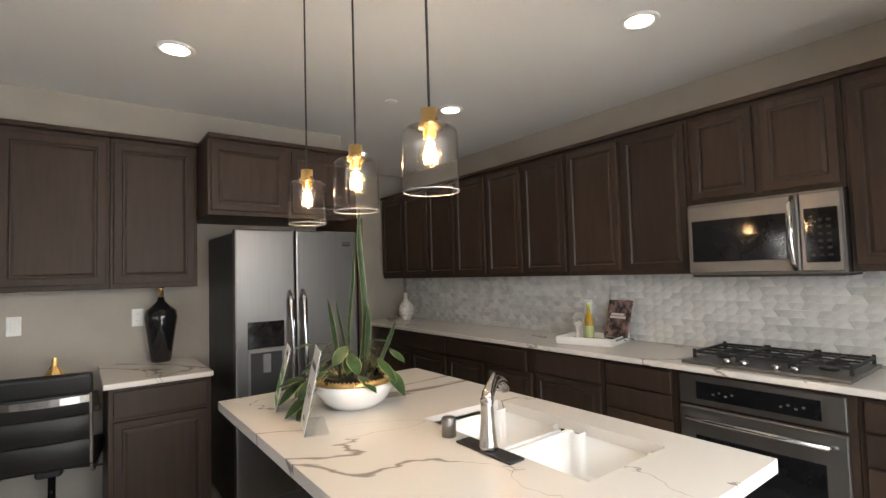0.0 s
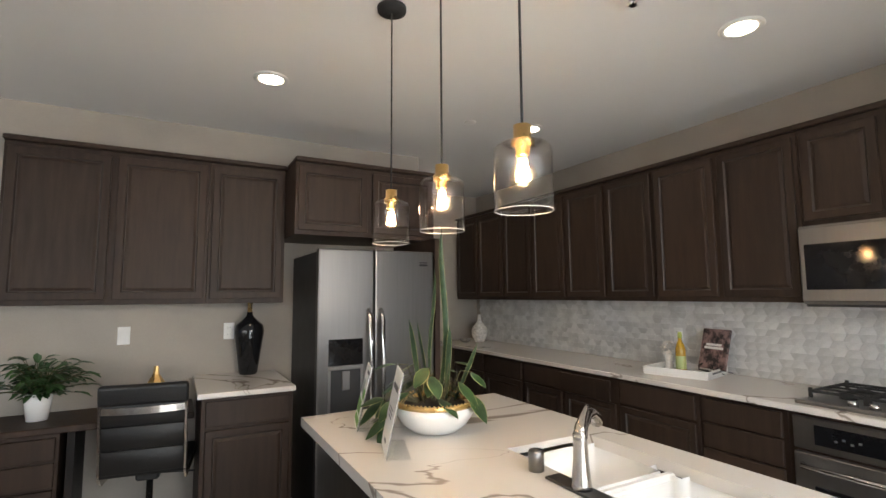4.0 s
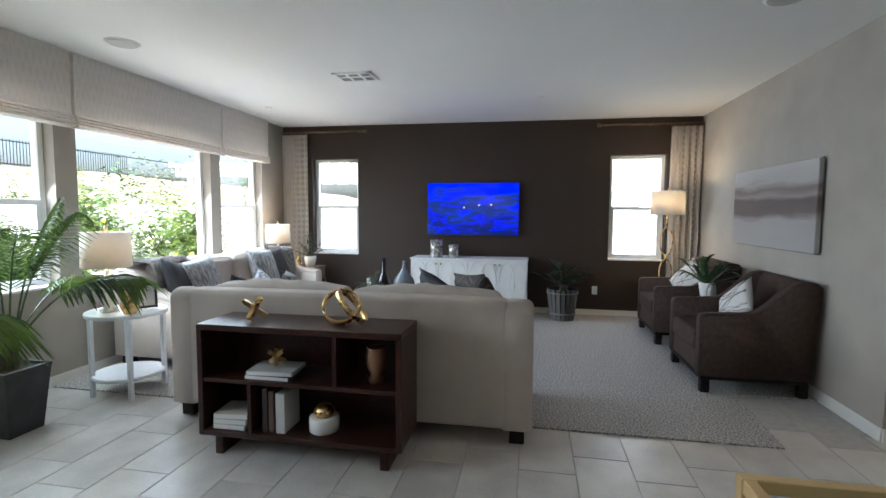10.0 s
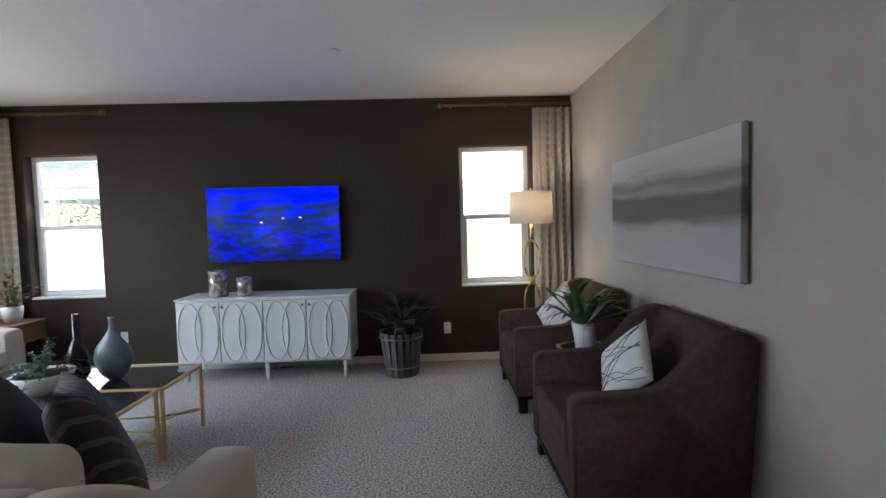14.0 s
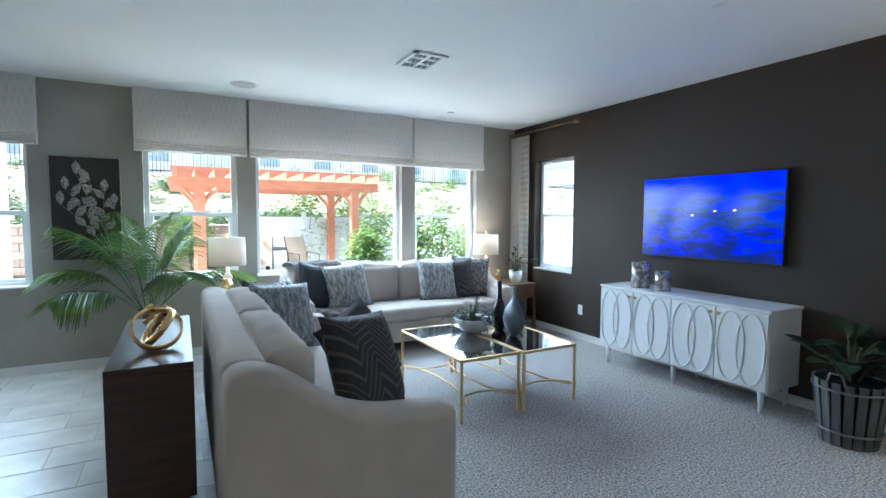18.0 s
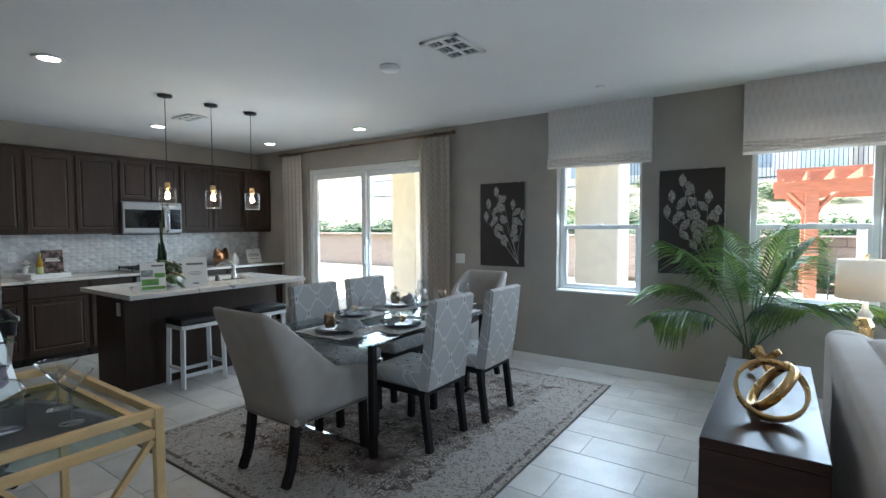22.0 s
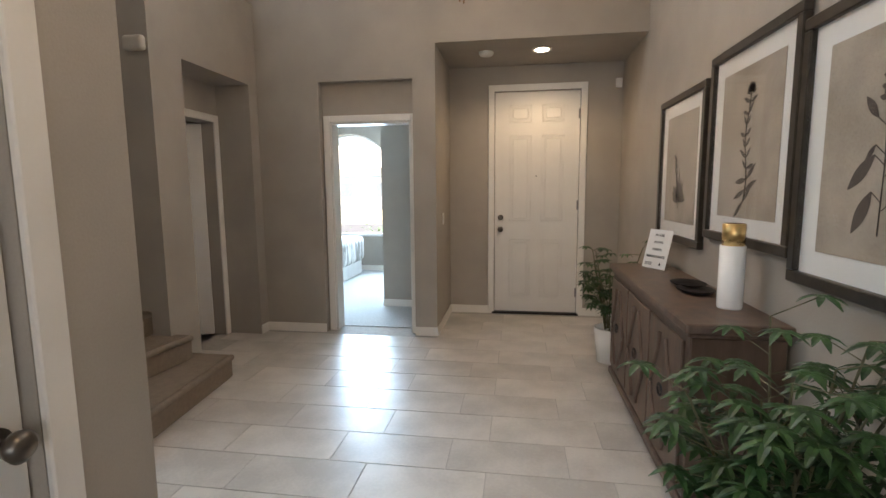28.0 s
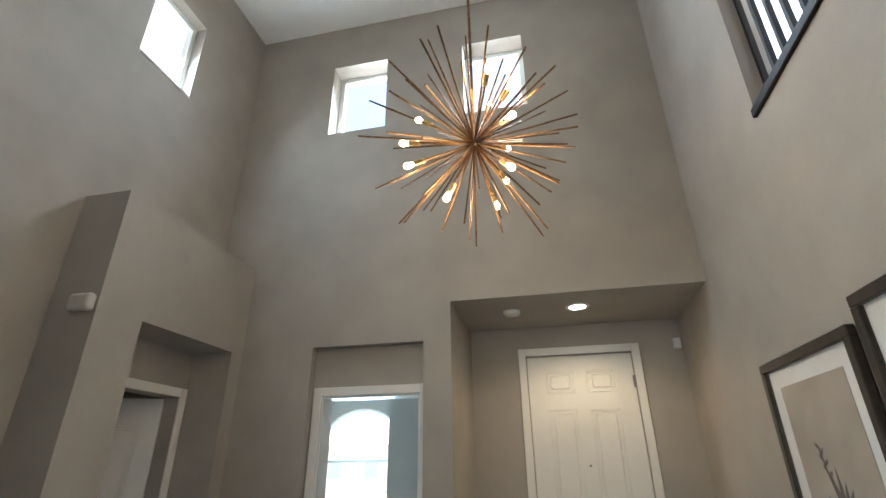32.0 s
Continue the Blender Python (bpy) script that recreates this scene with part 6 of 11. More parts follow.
def dotted(name, base, dot, size):
    """Braided mat: pale rounds in staggered rows on a darker ground."""
    m = mat(name, base, 0.85, vary=0.2, scale=60, bump=0.7, bscale=120)
    nt = m.node_tree
    cell = nt.nodes.new("ShaderNodeTexVoronoi")
    cell.inputs["Scale"].default_value, cell.inputs["Randomness"].default_value = 1.0 / size, 0.25
    nt.links.new(nt.nodes["Texture Coordinate"].outputs["Object"], cell.inputs["Vector"])
    near = nt.nodes.new("ShaderNodeMath")
    near.operation = "LESS_THAN"
    near.inputs[1].default_value = 0.46
    nt.links.new(cell.outputs["Distance"], near.inputs[0])
    mix = nt.nodes.new("ShaderNodeMix")
    mix.data_type = "RGBA"
    mix.inputs[7].default_value = (*dot, 1)
    nt.links.new(near.outputs[0], mix.inputs[0])
    nt.links.new(nt.nodes["Principled BSDF"].inputs["Base Color"].links[0].from_socket, mix.inputs[6])
    nt.links.new(mix.outputs[2], nt.nodes["Principled BSDF"].inputs["Base Color"])
    return m


M_MAT = dotted("woven_placemat", (0.27, 0.24, 0.21), (0.68, 0.66, 0.63), 0.021)
M_PLATEDK = mat("charcoal_plate", (0.05, 0.05, 0.055), 0.3, vary=0.1)
M_PLATEGR = mat("grey_plate", (0.30, 0.30, 0.30), 0.3, vary=0.08)
M_NAPKIN = mat("grey_linen_napkin", (0.52, 0.53, 0.53), 0.9, vary=0.1, bump=0.3)
M_COPPER = mat("bronze_cup", (0.40, 0.29, 0.19), 0.25, metal=1.0, vary=0.1)
ZT = 0.011 + 0.7645


def place_setting(x, y, rz, cup):
    pm = thing("placemat", "cream and grey woven placemat", "placemat", (x, y, ZT), rz, "placemats")
    part("mat", box(-0.22, -0.16, 0, 0.22, 0.16, 0.004, 0.001), M_MAT, pm)
    pl = thing("dinner_plate", "charcoal plate under a grey salad plate", "plate", (x, y, ZT + 0.004), rz, "plates")
    part("plate", lathe([(0.08, 0), (0.135, 0.014), (0.134, 0.018), (0.08, 0.006), (0.001, 0.006)], 28), M_PLATEDK, pl, "", True)
    part("salad_plate", lathe([(0.06, 0.008), (0.105, 0.020), (0.104, 0.024), (0.06, 0.013), (0.001, 0.013)], 28), M_PLATEGR, pl, "", True)
    rng = random.Random(int((x + 5) * 100 + y * 37))
    nk = thing("napkin", "crumpled grey linen napkin beside a bronze cup" if cup else "grey linen napkin drawn through a gold ring", "napkin", (x, y, ZT + 0.028), rz + rng.uniform(-25, 25), group="napkins")
    bm = bmesh.new()
    if cup:
        # crumpled cloth spilling off the plate beside the cup
        NG = 11
        ph = [rng.uniform(0, 6.28) for _ in range(4)]
        g = [[bm.verts.new((-0.20 + 0.017 * i + 0.008 * math.sin(0.9 * j + ph[0]), -0.085 + 0.017 * j + 0.008 * math.sin(0.9 * i + ph[1]),
                            max(0.001, (0.012 + 0.022 * abs(math.sin(0.75 * i + 0.5 * j + ph[2])) + 0.028 * abs(math.sin(1.1 * j - 0.45 * i + ph[3]))) * math.sin(math.pi * (i + 0.6) / NG) * math.sin(math.pi * (j + 0.6) / NG) * 1.5))) for j in range(NG)] for i in range(NG)]
        for i in range(NG - 1):
            for j in range(NG - 1):
                bm.faces.new((g[i][j], g[i + 1][j], g[i + 1][j + 1], g[i][j + 1]))
        bmesh.ops.solidify(bm, geom=bm.faces[:], thickness=0.003)
        part("cloth", bm, M_NAPKIN, nk, "", True)
    else:
        # cloth drawn through a ring, flaring in folds to both sides
        g = []
        for i in range(15):
            u = (i - 7) / 7
            w = 0.017 + 0.045 * abs(u) ** 0.8
            g.append([bm.verts.new((0.145 * u * (1 + 0.06 * math.sin(5 * q)), w * (q - 5) / 5, 0.010 + 0.020 * (1 - abs(u)) + (0.010 + 0.004 * abs(u)) * math.sin(q * 2.2 + i * 0.15) * (0.4 + 0.6 * abs(u)) + 0.004)) for q in range(11)])
        for a_, b_ in zip(g, g[1:]):
            for q in range(10):
                bm.faces.new((a_[q], b_[q], b_[q + 1], a_[q + 1]))
        bmesh.ops.solidify(bm, geom=bm.faces[:], thickness=0.004)
        part("cloth", bm, M_NAPKIN, nk, "", True)
        ring_ = part("napkin_ring", lathe([(0.0215, -0.016), (0.024, -0.012), (0.024, 0.012), (0.0215, 0.016), (0.0195, 0.016), (0.0195, -0.016)], 20, ring=True), M_GOLD, nk, "gold ring", True)
        ring_.matrix_local = pose(0, 0, 0.026, 0, 90, 0)
    if cup:
        cp = thing("metal_cup", "brushed bronze metal cup on a plate", "cup", (x + 0.03 * cup, y + 0.02, ZT + 0.026 + 0.02), 0, "cups")
        part("cup", lathe([(0.03, 0), (0.04, 0.03), (0.038, 0.08), (0.034, 0.095), (0.032, 0.095), (0.036, 0.05), (0.001, 0.01)], 20), M_COPPER, cp, "", True)
        cp.location.z = ZT + 0.03


M_WINE = pane_glass("wine_glass", tint=(0.94, 0.95, 0.95), gloss=0.34)


def wine_glass(x, y, z=ZT, s=1.0):
    g = thing("wine_glass", "clear stemmed wine glass", "glass", (x, y, z), 0, "wine glasses")
    part("bowl", lathe([(0.004, 0.085 * s), (0.034 * s, 0.098 * s), (0.052 * s, 0.135 * s), (0.053 * s, 0.155 * s), (0.042 * s, 0.215 * s)], 20, lid=False), M_WINE, g, "", True)
    part("stem", lathe([(0.034 * s, 0), (0.03 * s, 0.003), (0.005, 0.012), (0.004, 0.086 * s)], 14), M_WINE, g, "", True)
    for o in g.children:
        o.visible_shadow = False


for i, (x, y, rz, cup) in enumerate(((-1.11, 1.43, 90, 0), (-1.10, 0.80, 90, 0), (-0.55, 1.34, 90, 0), (-0.56, 0.80, 90, 1), (-0.86, 1.82, 0, 1), (-0.82, 0.46, 0, 1))):
    place_setting(x, y, rz, cup)
for x, y in ((-0.93, 1.60), (-1.02, 1.10), (-0.70, 1.58), (-0.70, 1.07), (-1.04, 0.52), (-0.62, 0.55)):
    wine_glass(x, y)

# ---- bar cart ----
ct = thing("bar_cart", "antique gold bar cart with glass shelves and crossed braces", "bar cart", (-1.23, 3.55, 0))
CW, CD = 0.42, 0.25
for sx in (-1, 1):
    for sy in (-1, 1):
        part("post", box(sx * CW - 0.014, sy * CD - 0.014, 0.06, sx * CW + 0.014, sy * CD + 0.014, 0.90, 0.002), M_GOLDPAINT, ct)
        cs = part("caster", lathe([(0.001, -0.012), (0.03, -0.012), (0.03, 0.012), (0.001, 0.012)], 16), M_IRON, ct, "", True)
        cs.matrix_local = pose(sx * CW, sy * CD, 0.03, 90, 0, 0)
for z in (0.20, 0.82, 0.886):
    for sy in (-1, 1):
        part("rail", box(-CW + 0.014, sy * CD - 0.012, z - 0.014, CW - 0.014, sy * CD + 0.012, z + 0.014, 0.002), M_GOLDPAINT, ct)
    for sx in (-1, 1):
        part("rail", box(sx * CW - 0.012, -CD + 0.014, z - 0.014, sx * CW + 0.012, CD - 0.014, z + 0.014, 0.002), M_GOLDPAINT, ct)
for z in (0.205, 0.825):
    part("shelf", box(-CW + 0.014, -CD + 0.013, z, CW - 0.014, CD - 0.013, z + 0.008), M_TGLASS if z > 0.5 else M_MIRROR, ct, "glass shelf" if z > 0.5 else "mirrored shelf")
for sx in (-1, 1):
    for a, b in ((-1, 1), (1, -1)):
        part("brace", bar((sx * CW, a * (CD - 0.02), 0.22), (sx * CW, b * (CD - 0.02), 0.80), 0.018), M_GOLDPAINT, ct)
tw = thing("bar_towel", "grey cloth spread over the cart top", "cloth", (-1.28, 3.55, 0.834), 12)
bm = bmesh.new()
rng = random.Random(4)
grid = [[bm.verts.new((0.24 * u / 6, 0.17 * v / 5, 0.003 + 0.004 * rng.random())) for u in range(-6, 7)] for v in range(-5, 6)]
for a, b in zip(grid, grid[1:]):
    for i in range(12):
        bm.faces.new((a[i], a[i + 1], b[i + 1], b[i]))
bmesh.ops.solidify(bm, geom=bm.faces[:], thickness=0.003)
part("cloth", bm, mat("grey_felt", (0.21, 0.20, 0.19), 0.95, vary=0.15, bump=0.3), tw, "", True)


def martini_glass(x, y, z):
    g = thing("martini_glass", "clear martini glass on the bar cart", "glass", (x, y, z), 0, "martini glasses")
    part("bowl", lathe([(0.004, 0.10), (0.062, 0.165), (0.0625, 0.168)], 20, lid=False), M_WINE, g, "", True)
    part("stem", lathe([(0.038, 0), (0.03, 0.003), (0.004, 0.01), (0.004, 0.101)], 14), M_WINE, g, "", True)


martini_glass(-1.40, 3.45, 0.842)
martini_glass(-1.22, 3.43, 0.842)
dc = thing("decanter", "square clear glass decanter with a stopper", "decanter", (-1.30, 3.60, 0.842))
part("body", lathe([(0.05, 0), (0.062, 0.006), (0.058, 0.10), (0.066, 0.125), (0.05, 0.15), (0.02, 0.162)], 20, lid=False), M_WINE, dc, "", True)
part("neck", lathe([(0.02, 0.160), (0.018, 0.185), (0.026, 0.20)], 14, lid=False), M_WINE, dc, "", True)
part("stopper", box(-0.026, -0.026, 0.203, 0.026, 0.026, 0.275, 0.006), M_WINE, dc)
bk2 = thing("standing_book", "white cookbook with a purple bottle drawing on a black stand", "book", (-0.98, 3.52, 0.834), -42)
b = part("book", box(-0.09, -0.012, 0.02, 0.09, 0.012, 0.29, 0.002), M_PLATE, bk2)
b.matrix_local = pose(0, 0, 0, -14, 0, 0)
bm = lathe([(0.001, 0.05), (0.045, 0.06), (0.05, 0.12), (0.018, 0.16), (0.016, 0.19), (0.001, 0.19)], 14, (0, -0.0135, 0.01), None, 1, 0.02)
b2 = part("cover_drawing", bm, mat("plum_ink", (0.10, 0.05, 0.10), 0.6), bk2)
b2.matrix_local = pose(0, 0, 0, -14, 0, 0)
bm = bmesh.new()
for k in range(4):
    box(-0.05 + 0.028 * k, -0.0145, 0.245, -0.032 + 0.028 * k, -0.0125, 0.27, 0, bm)
b3 = part("cover_title", bm, M_NAPKIN, bk2)
b3.matrix_local = pose(0, 0, 0, -14, 0, 0)
part("stand", tube([(-0.06, -0.05, 0.012), (-0.05, -0.02, 0.004), (0, 0.03, 0.004), (0.05, -0.02, 0.004), (0.06, -0.05, 0.012)], 0.006, 6), M_IRON, bk2)
tr = thing("bar_tray", "round dark tray holding shakers on the lower shelf", "tray", (-1.1, 3.55, 0.213))
part("tray", lathe([(0.17, 0), (0.175, 0.02), (0.17, 0.02), (0.165, 0.006), (0.001, 0.006)], 28), M_BLACK, tr, "", True)
sh = thing("cocktail_shaker", "black cocktail shaker with a polished steel cap", "shaker", (-1.17, 3.58, 0.22))
part("body", lathe([(0.030, 0), (0.033, 0.004), (0.041, 0.115), (0.001, 0.116)], 22), M_BLACK, sh, "black shaker cup", True)
part("band", lathe([(0.0415, 0.108), (0.043, 0.111), (0.043, 0.122), (0.0415, 0.125)], 22, lid=False), M_CHROME, sh, "", True)
part("cap", lathe([(0.041, 0.124), (0.036, 0.142), (0.024, 0.165), (0.016, 0.172), (0.018, 0.18), (0.018, 0.205), (0.012, 0.212), (0.001, 0.213)], 22), M_CHROME, sh, "polished steel cap", True)
ic = thing("ice_bucket", "black ice bucket with a polished steel lid", "bucket", (-1.02, 3.60, 0.22))
part("bucket", lathe([(0.065, 0), (0.075, 0.01), (0.078, 0.13), (0.08, 0.135)], 22), M_BLACK, ic, "", True)
part("lid", lathe([(0.082, 0.135), (0.07, 0.15), (0.012, 0.155), (0.012, 0.17), (0.001, 0.172)], 22), M_CHROME, ic, "", True)
martini_glass(-1.05, 3.44, 0.22)
martini_glass(-0.99, 3.50, 0.22)
bn = thing("bar_napkin", "grey linen napkin draped over the edge of the bar tray", "napkin", (-1.19, 3.43, 0.236), 18)
bm = bmesh.new()
g = [[bm.verts.new((-0.085 + 0.017 * i, -0.05 + 0.0125 * j, 0.004 + 0.006 * math.sin(i * 0.9 + j * 0.5) + 0.004 * math.sin(j * 1.7))) for j in range(9)] for i in range(11)]
for a_, b_ in zip(g, g[1:]):
    for j in range(8):
        bm.faces.new((a_[j], b_[j], b_[j + 1], a_[j + 1]))
bmesh.ops.solidify(bm, geom=bm.faces[:], thickness=0.004)
part("cloth", bm, M_NAPKIN, bn, "", True)


# framed bridge print
def frame_rect(w, h, fw, depth):
    """A picture frame facing -y, centred on the origin."""
    bm = bmesh.new()
    box(-w / 2, -depth, h / 2 - fw, w / 2, 0, h / 2, 0.004, bm)
    box(-w / 2, -depth, -h / 2, w / 2, 0, -h / 2 + fw, 0.004, bm)
    box(-w / 2, -depth, -h / 2 + fw, -w / 2 + fw, 0, h / 2 - fw, 0.004, bm)
    box(w / 2 - fw, -depth, -h / 2 + fw, w / 2, 0, h / 2 - fw, 0.004, bm)
    return bm


M_WALNUTGILT = mat("dull_gilt_edge", (0.22, 0.13, 0.06), 0.45, metal=0.4, vary=0.3, scale=30)
bp = thing("framed_bridge_print", "black framed print of an arched bridge by a pond", "picture", (-1.15, 3.808, 1.538))
part("frame", frame_rect(0.77, 0.765, 0.045, 0.03), M_EBONY, bp)
part("gilt_edge", frame_rect(0.774, 0.769, 0.0018, 0.020), M_WALNUTGILT, bp, "gilt outer edge")
part("inner_lip", frame_rect(0.684, 0.679, 0.006, 0.026), M_STEEL, bp, "thin silver lip")
part("mount", box(-0.345, -0.012, -0.345, 0.345, -0.004, 0.345), M_PLATE, bp)
M_PRINT = mat("grey_watercolour", (0.47, 0.465, 0.46), 0.6, vary=0.15, scale=5, second=(0.67, 0.665, 0.655))
part("print", box(-0.27, -0.0145, -0.275, 0.27, -0.0125, 0.255), M_PRINT, bp)
M_SEPIA = mat("sepia_ink", (0.115, 0.082, 0.055), 0.7, vary=0.4, scale=25)
M_WASH = mat("sepia_wash", (0.27, 0.245, 0.19), 0.7, vary=0.35, scale=20)
ink, wash = bmesh.new(), bmesh.new()
yk = -0.0165
EX, EZ, EA, EB = 0.10, -0.035, 0.125, 0.062
up_ = [(EX - EA * math.cos(math.pi * k / 16), yk, EZ + EB * math.sin(math.pi * k / 16)) for k in range(17)]
deck = [(EX - 0.155 * math.cos(math.pi * k / 16), yk, EZ + 0.005 + 0.082 * math.sin(math.pi * k / 16)) for k in range(17)]
hand_ = [(p[0], yk, p[2] + 0.035) for p in deck]
tube(up_, 0.0035, 4, False, ink)
tube(deck, 0.0035, 4, False, ink)
tube(hand_, 0.0018, 4, False, ink)
tube([(p[0], yk, 2 * EZ - p[2] - 0.004) for p in up_], 0.0028, 4, False, wash)
tube([(p[0], yk, 2 * EZ - p[2] - 0.004) for p in deck], 0.002, 4, False, wash)
for k in range(1, 16):
    rod(deck[k], hand_[k], 0.0013, 4, ink)
    rod(up_[k], deck[k], 0.0013, 4, ink)
rng = random.Random(8)


def dab(bm, x0, x1, z0, z1, n, r0, r1):
    for _ in range(n):
        bmesh.ops.create_icosphere(bm, subdivisions=1, radius=rng.uniform(r0, r1), matrix=Matrix.Translation((rng.uniform(x0, x1), yk, rng.uniform(z0, z1))) @ Matrix.Diagonal((1, 0.04, 0.8, 1)))


def limbs(x, z, h, spread, bm):
    rod((x, yk, z), (x + 0.004, yk, z + h), 0.0055, 5, bm, 0.002)
    for k in range(9):
        a = z + h * (0.55 + 0.05 * k)
        e = (min(0.262, max(-0.262, x + spread * rng.uniform(-0.4, 1.0))), yk, min(0.245, a + rng.uniform(0.0, 0.05)))
        m_ = ((x + e[0]) / 2, yk, (a + e[2]) / 2 + 0.012)
        tube([(x, yk, a), m_, e], 0.0014, 4, False, bm)
        tube([m_, ((m_[0] + e[0]) / 2, yk, min(0.245, m_[2] + 0.02)), (min(0.262, e[0] + 0.02), yk, min(0.248, e[2] + 0.02))], 0.0009, 4, False, bm)


limbs(-0.225, 0.0, 0.20, 0.10, ink)
limbs(-0.155, 0.0, 0.20, 0.16, ink)
limbs(0.235, 0.06, 0.16, -0.07, ink)
dab(ink, -0.265, -0.05, -0.012, 0.035, 90, 0.006, 0.016)
dab(ink, -0.235, -0.19, 0.02, 0.06, 16, 0.006, 0.014)
dab(ink, 0.215, 0.262, 0.0, 0.13, 60, 0.008, 0.018)
dab(wash, -0.26, -0.06, -0.055, -0.018, 60, 0.005, 0.015)
dab(wash, 0.225, 0.262, -0.16, -0.02, 40, 0.006, 0.014)
for x in (-0.225, -0.155):
    tube([(x, yk, -0.04), (x + 0.006, yk, -0.09), (x - 0.004, yk, -0.14), (x + 0.004, yk, -0.20)], 0.003, 4, False, wash)
part("wash", wash, M_WASH, bp, "pale sepia reflections")
part("drawing", ink, M_SEPIA, bp)
gl = part("glazing", box(-0.348, -0.024, -0.348, 0.348, -0.021, 0.348), pane_glass("picture_glass", gloss=0.06), bp, "reflecting picture glass")

# ---- living room ----
def sofa_arm(a, b, depth):
    """An arm that swoops down from the back to a low front, with a rounded top."""
    bm = bmesh.new()
    top = rounded([(-0.005, 0.86), (-0.06, 0.882), (-0.13, 0.88), (-0.22, 0.845), (-0.32, 0.775), (-0.44, 0.69), (-0.60, 0.635), (-0.80, 0.612), (-depth + 0.02, 0.60)], 3, False)
    ys = [p[0] for p in top]
    rings = []
    n = len(top)
    for i, (y, z) in enumerate(top):
        e = max(0.0, 1 - min(y + depth - 0.0, -y) / 0.035)
        e = 0.03 * e * e
        sec = [(a + e, 0.10), (a + e, z - 0.06)]
        for k in range(9):
            th = math.pi * k / 8
            cx = a + 0.05 if k < 4.5 else b - 0.05
            sec.append(((cx - (0.05 - e) * math.cos(th)) if k != 4 else (a + b) / 2, z - 0.06 + (0.06 - e) * math.sin(th) ** 0.8))
        sec += [(b - e, z - 0.06), (b - e, 0.10)]
        rings.append([bm.verts.new((x, y, zz)) for x, zz in sec])
    for p, q in zip(rings, rings[1:]):
        for i in range(len(p) - 1):
            bm.faces.new((p[i], p[i + 1], q[i + 1], q[i]))
    bm.faces.new(rings[0][::-1])
    bm.faces.new(rings[-1])
    bmesh.ops.recalc_face_normals(bm, faces=bm.faces)
    return bm


def sofa(at, rz, w, label, depth=0.96, scoop=True):
    """Front is -y, back outer face at y = 0."""
    s = thing("sofa", label, "sofa", at, rz, "sofas")
    h = w / 2
    part("base", soft_block(-h + 0.03, -depth + 0.02, 0.10, h - 0.03, -0.02, 0.325, 0.02, n=8), M_SOFA, s, "", True)
    part("backrest", soft_block(-h + 0.15, -0.17, 0.10, h - 0.15, 0.0, 0.882, 0.035, (0, 0.004, 0.006), 14), M_SOFA, s, "", True)
    for sx in (-1, 1):
        a, b = (h - 0.19, h) if sx > 0 else (-h, -h + 0.19)
        part("arm", sofa_arm(a, b, depth), M_SOFA, s, "", True)
        for yy in (-depth + 0.07, -0.09):
            part("foot", box(sx * (h - 0.09) - 0.045, yy - 0.04, 0, sx * (h - 0.09) + 0.045, yy + 0.04, 0.10, 0.004), M_EBONY, s)
    iw = w - 0.38
    for i in range(2):
        x0 = -iw / 2 + i * iw / 2
        part("back_cushion", soft_block(x0 + 0.006, -0.37, 0.455, x0 + iw / 2 - 0.006, -0.16, 0.885, 0.055, (0.004, 0.04, 0.045), 24, 0.006, i * 1.7 + w), M_SOFA, s, "", True)
    part("seat_cushion", soft_block(-iw / 2 + 0.003, -depth - 0.01, 0.332, iw / 2 - 0.003, -0.25, 0.465, 0.035, (0, 0.004, 0.018), 18, 0.0015, 4), M_SOFA, s, "", True)
    return s


sofa((-3.49, 1.70, 0), -90, 2.42, "ivory linen sofa with scooped arms, its back to the dining room")
sofa((-5.58, -0.77, 0.012), 180, 2.55, "ivory linen sofa below the windows", 0.86)

M_P_BLACK = mat("black_velvet", (0.022, 0.022, 0.026), 0.85, vary=0.3)
M_P_CHEV = chevron("dark_maze_velvet", (0.022, 0.017, 0.016), (0.085, 0.068, 0.06), 0.12)
M_P_GREY = mat("grey_leaf_pattern_cloth", (0.17, 0.17, 0.175), 0.75, vary=0.3, scale=30, second=(0.36, 0.36, 0.36), stretch=(1.6, 1.6, 0.5), sharp=0.08)
M_P_LEO = mat("speckled_brown_cloth", (0.05, 0.042, 0.04), 0.85, vary=0.3, scale=55, second=(0.28, 0.25, 0.23), sharp=0.14)
M_P_WHITE = mat("white_crackle_cloth", (0.66, 0.65, 0.63), 0.9, vary=0.05)
M_P_BLUE = mat("slate_blue_stripe", (0.16, 0.19, 0.26), 0.85, vary=0.35, scale=10, second=(0.6, 0.6, 0.62), stretch=(5, 5, 0.6), sharp=0.14)


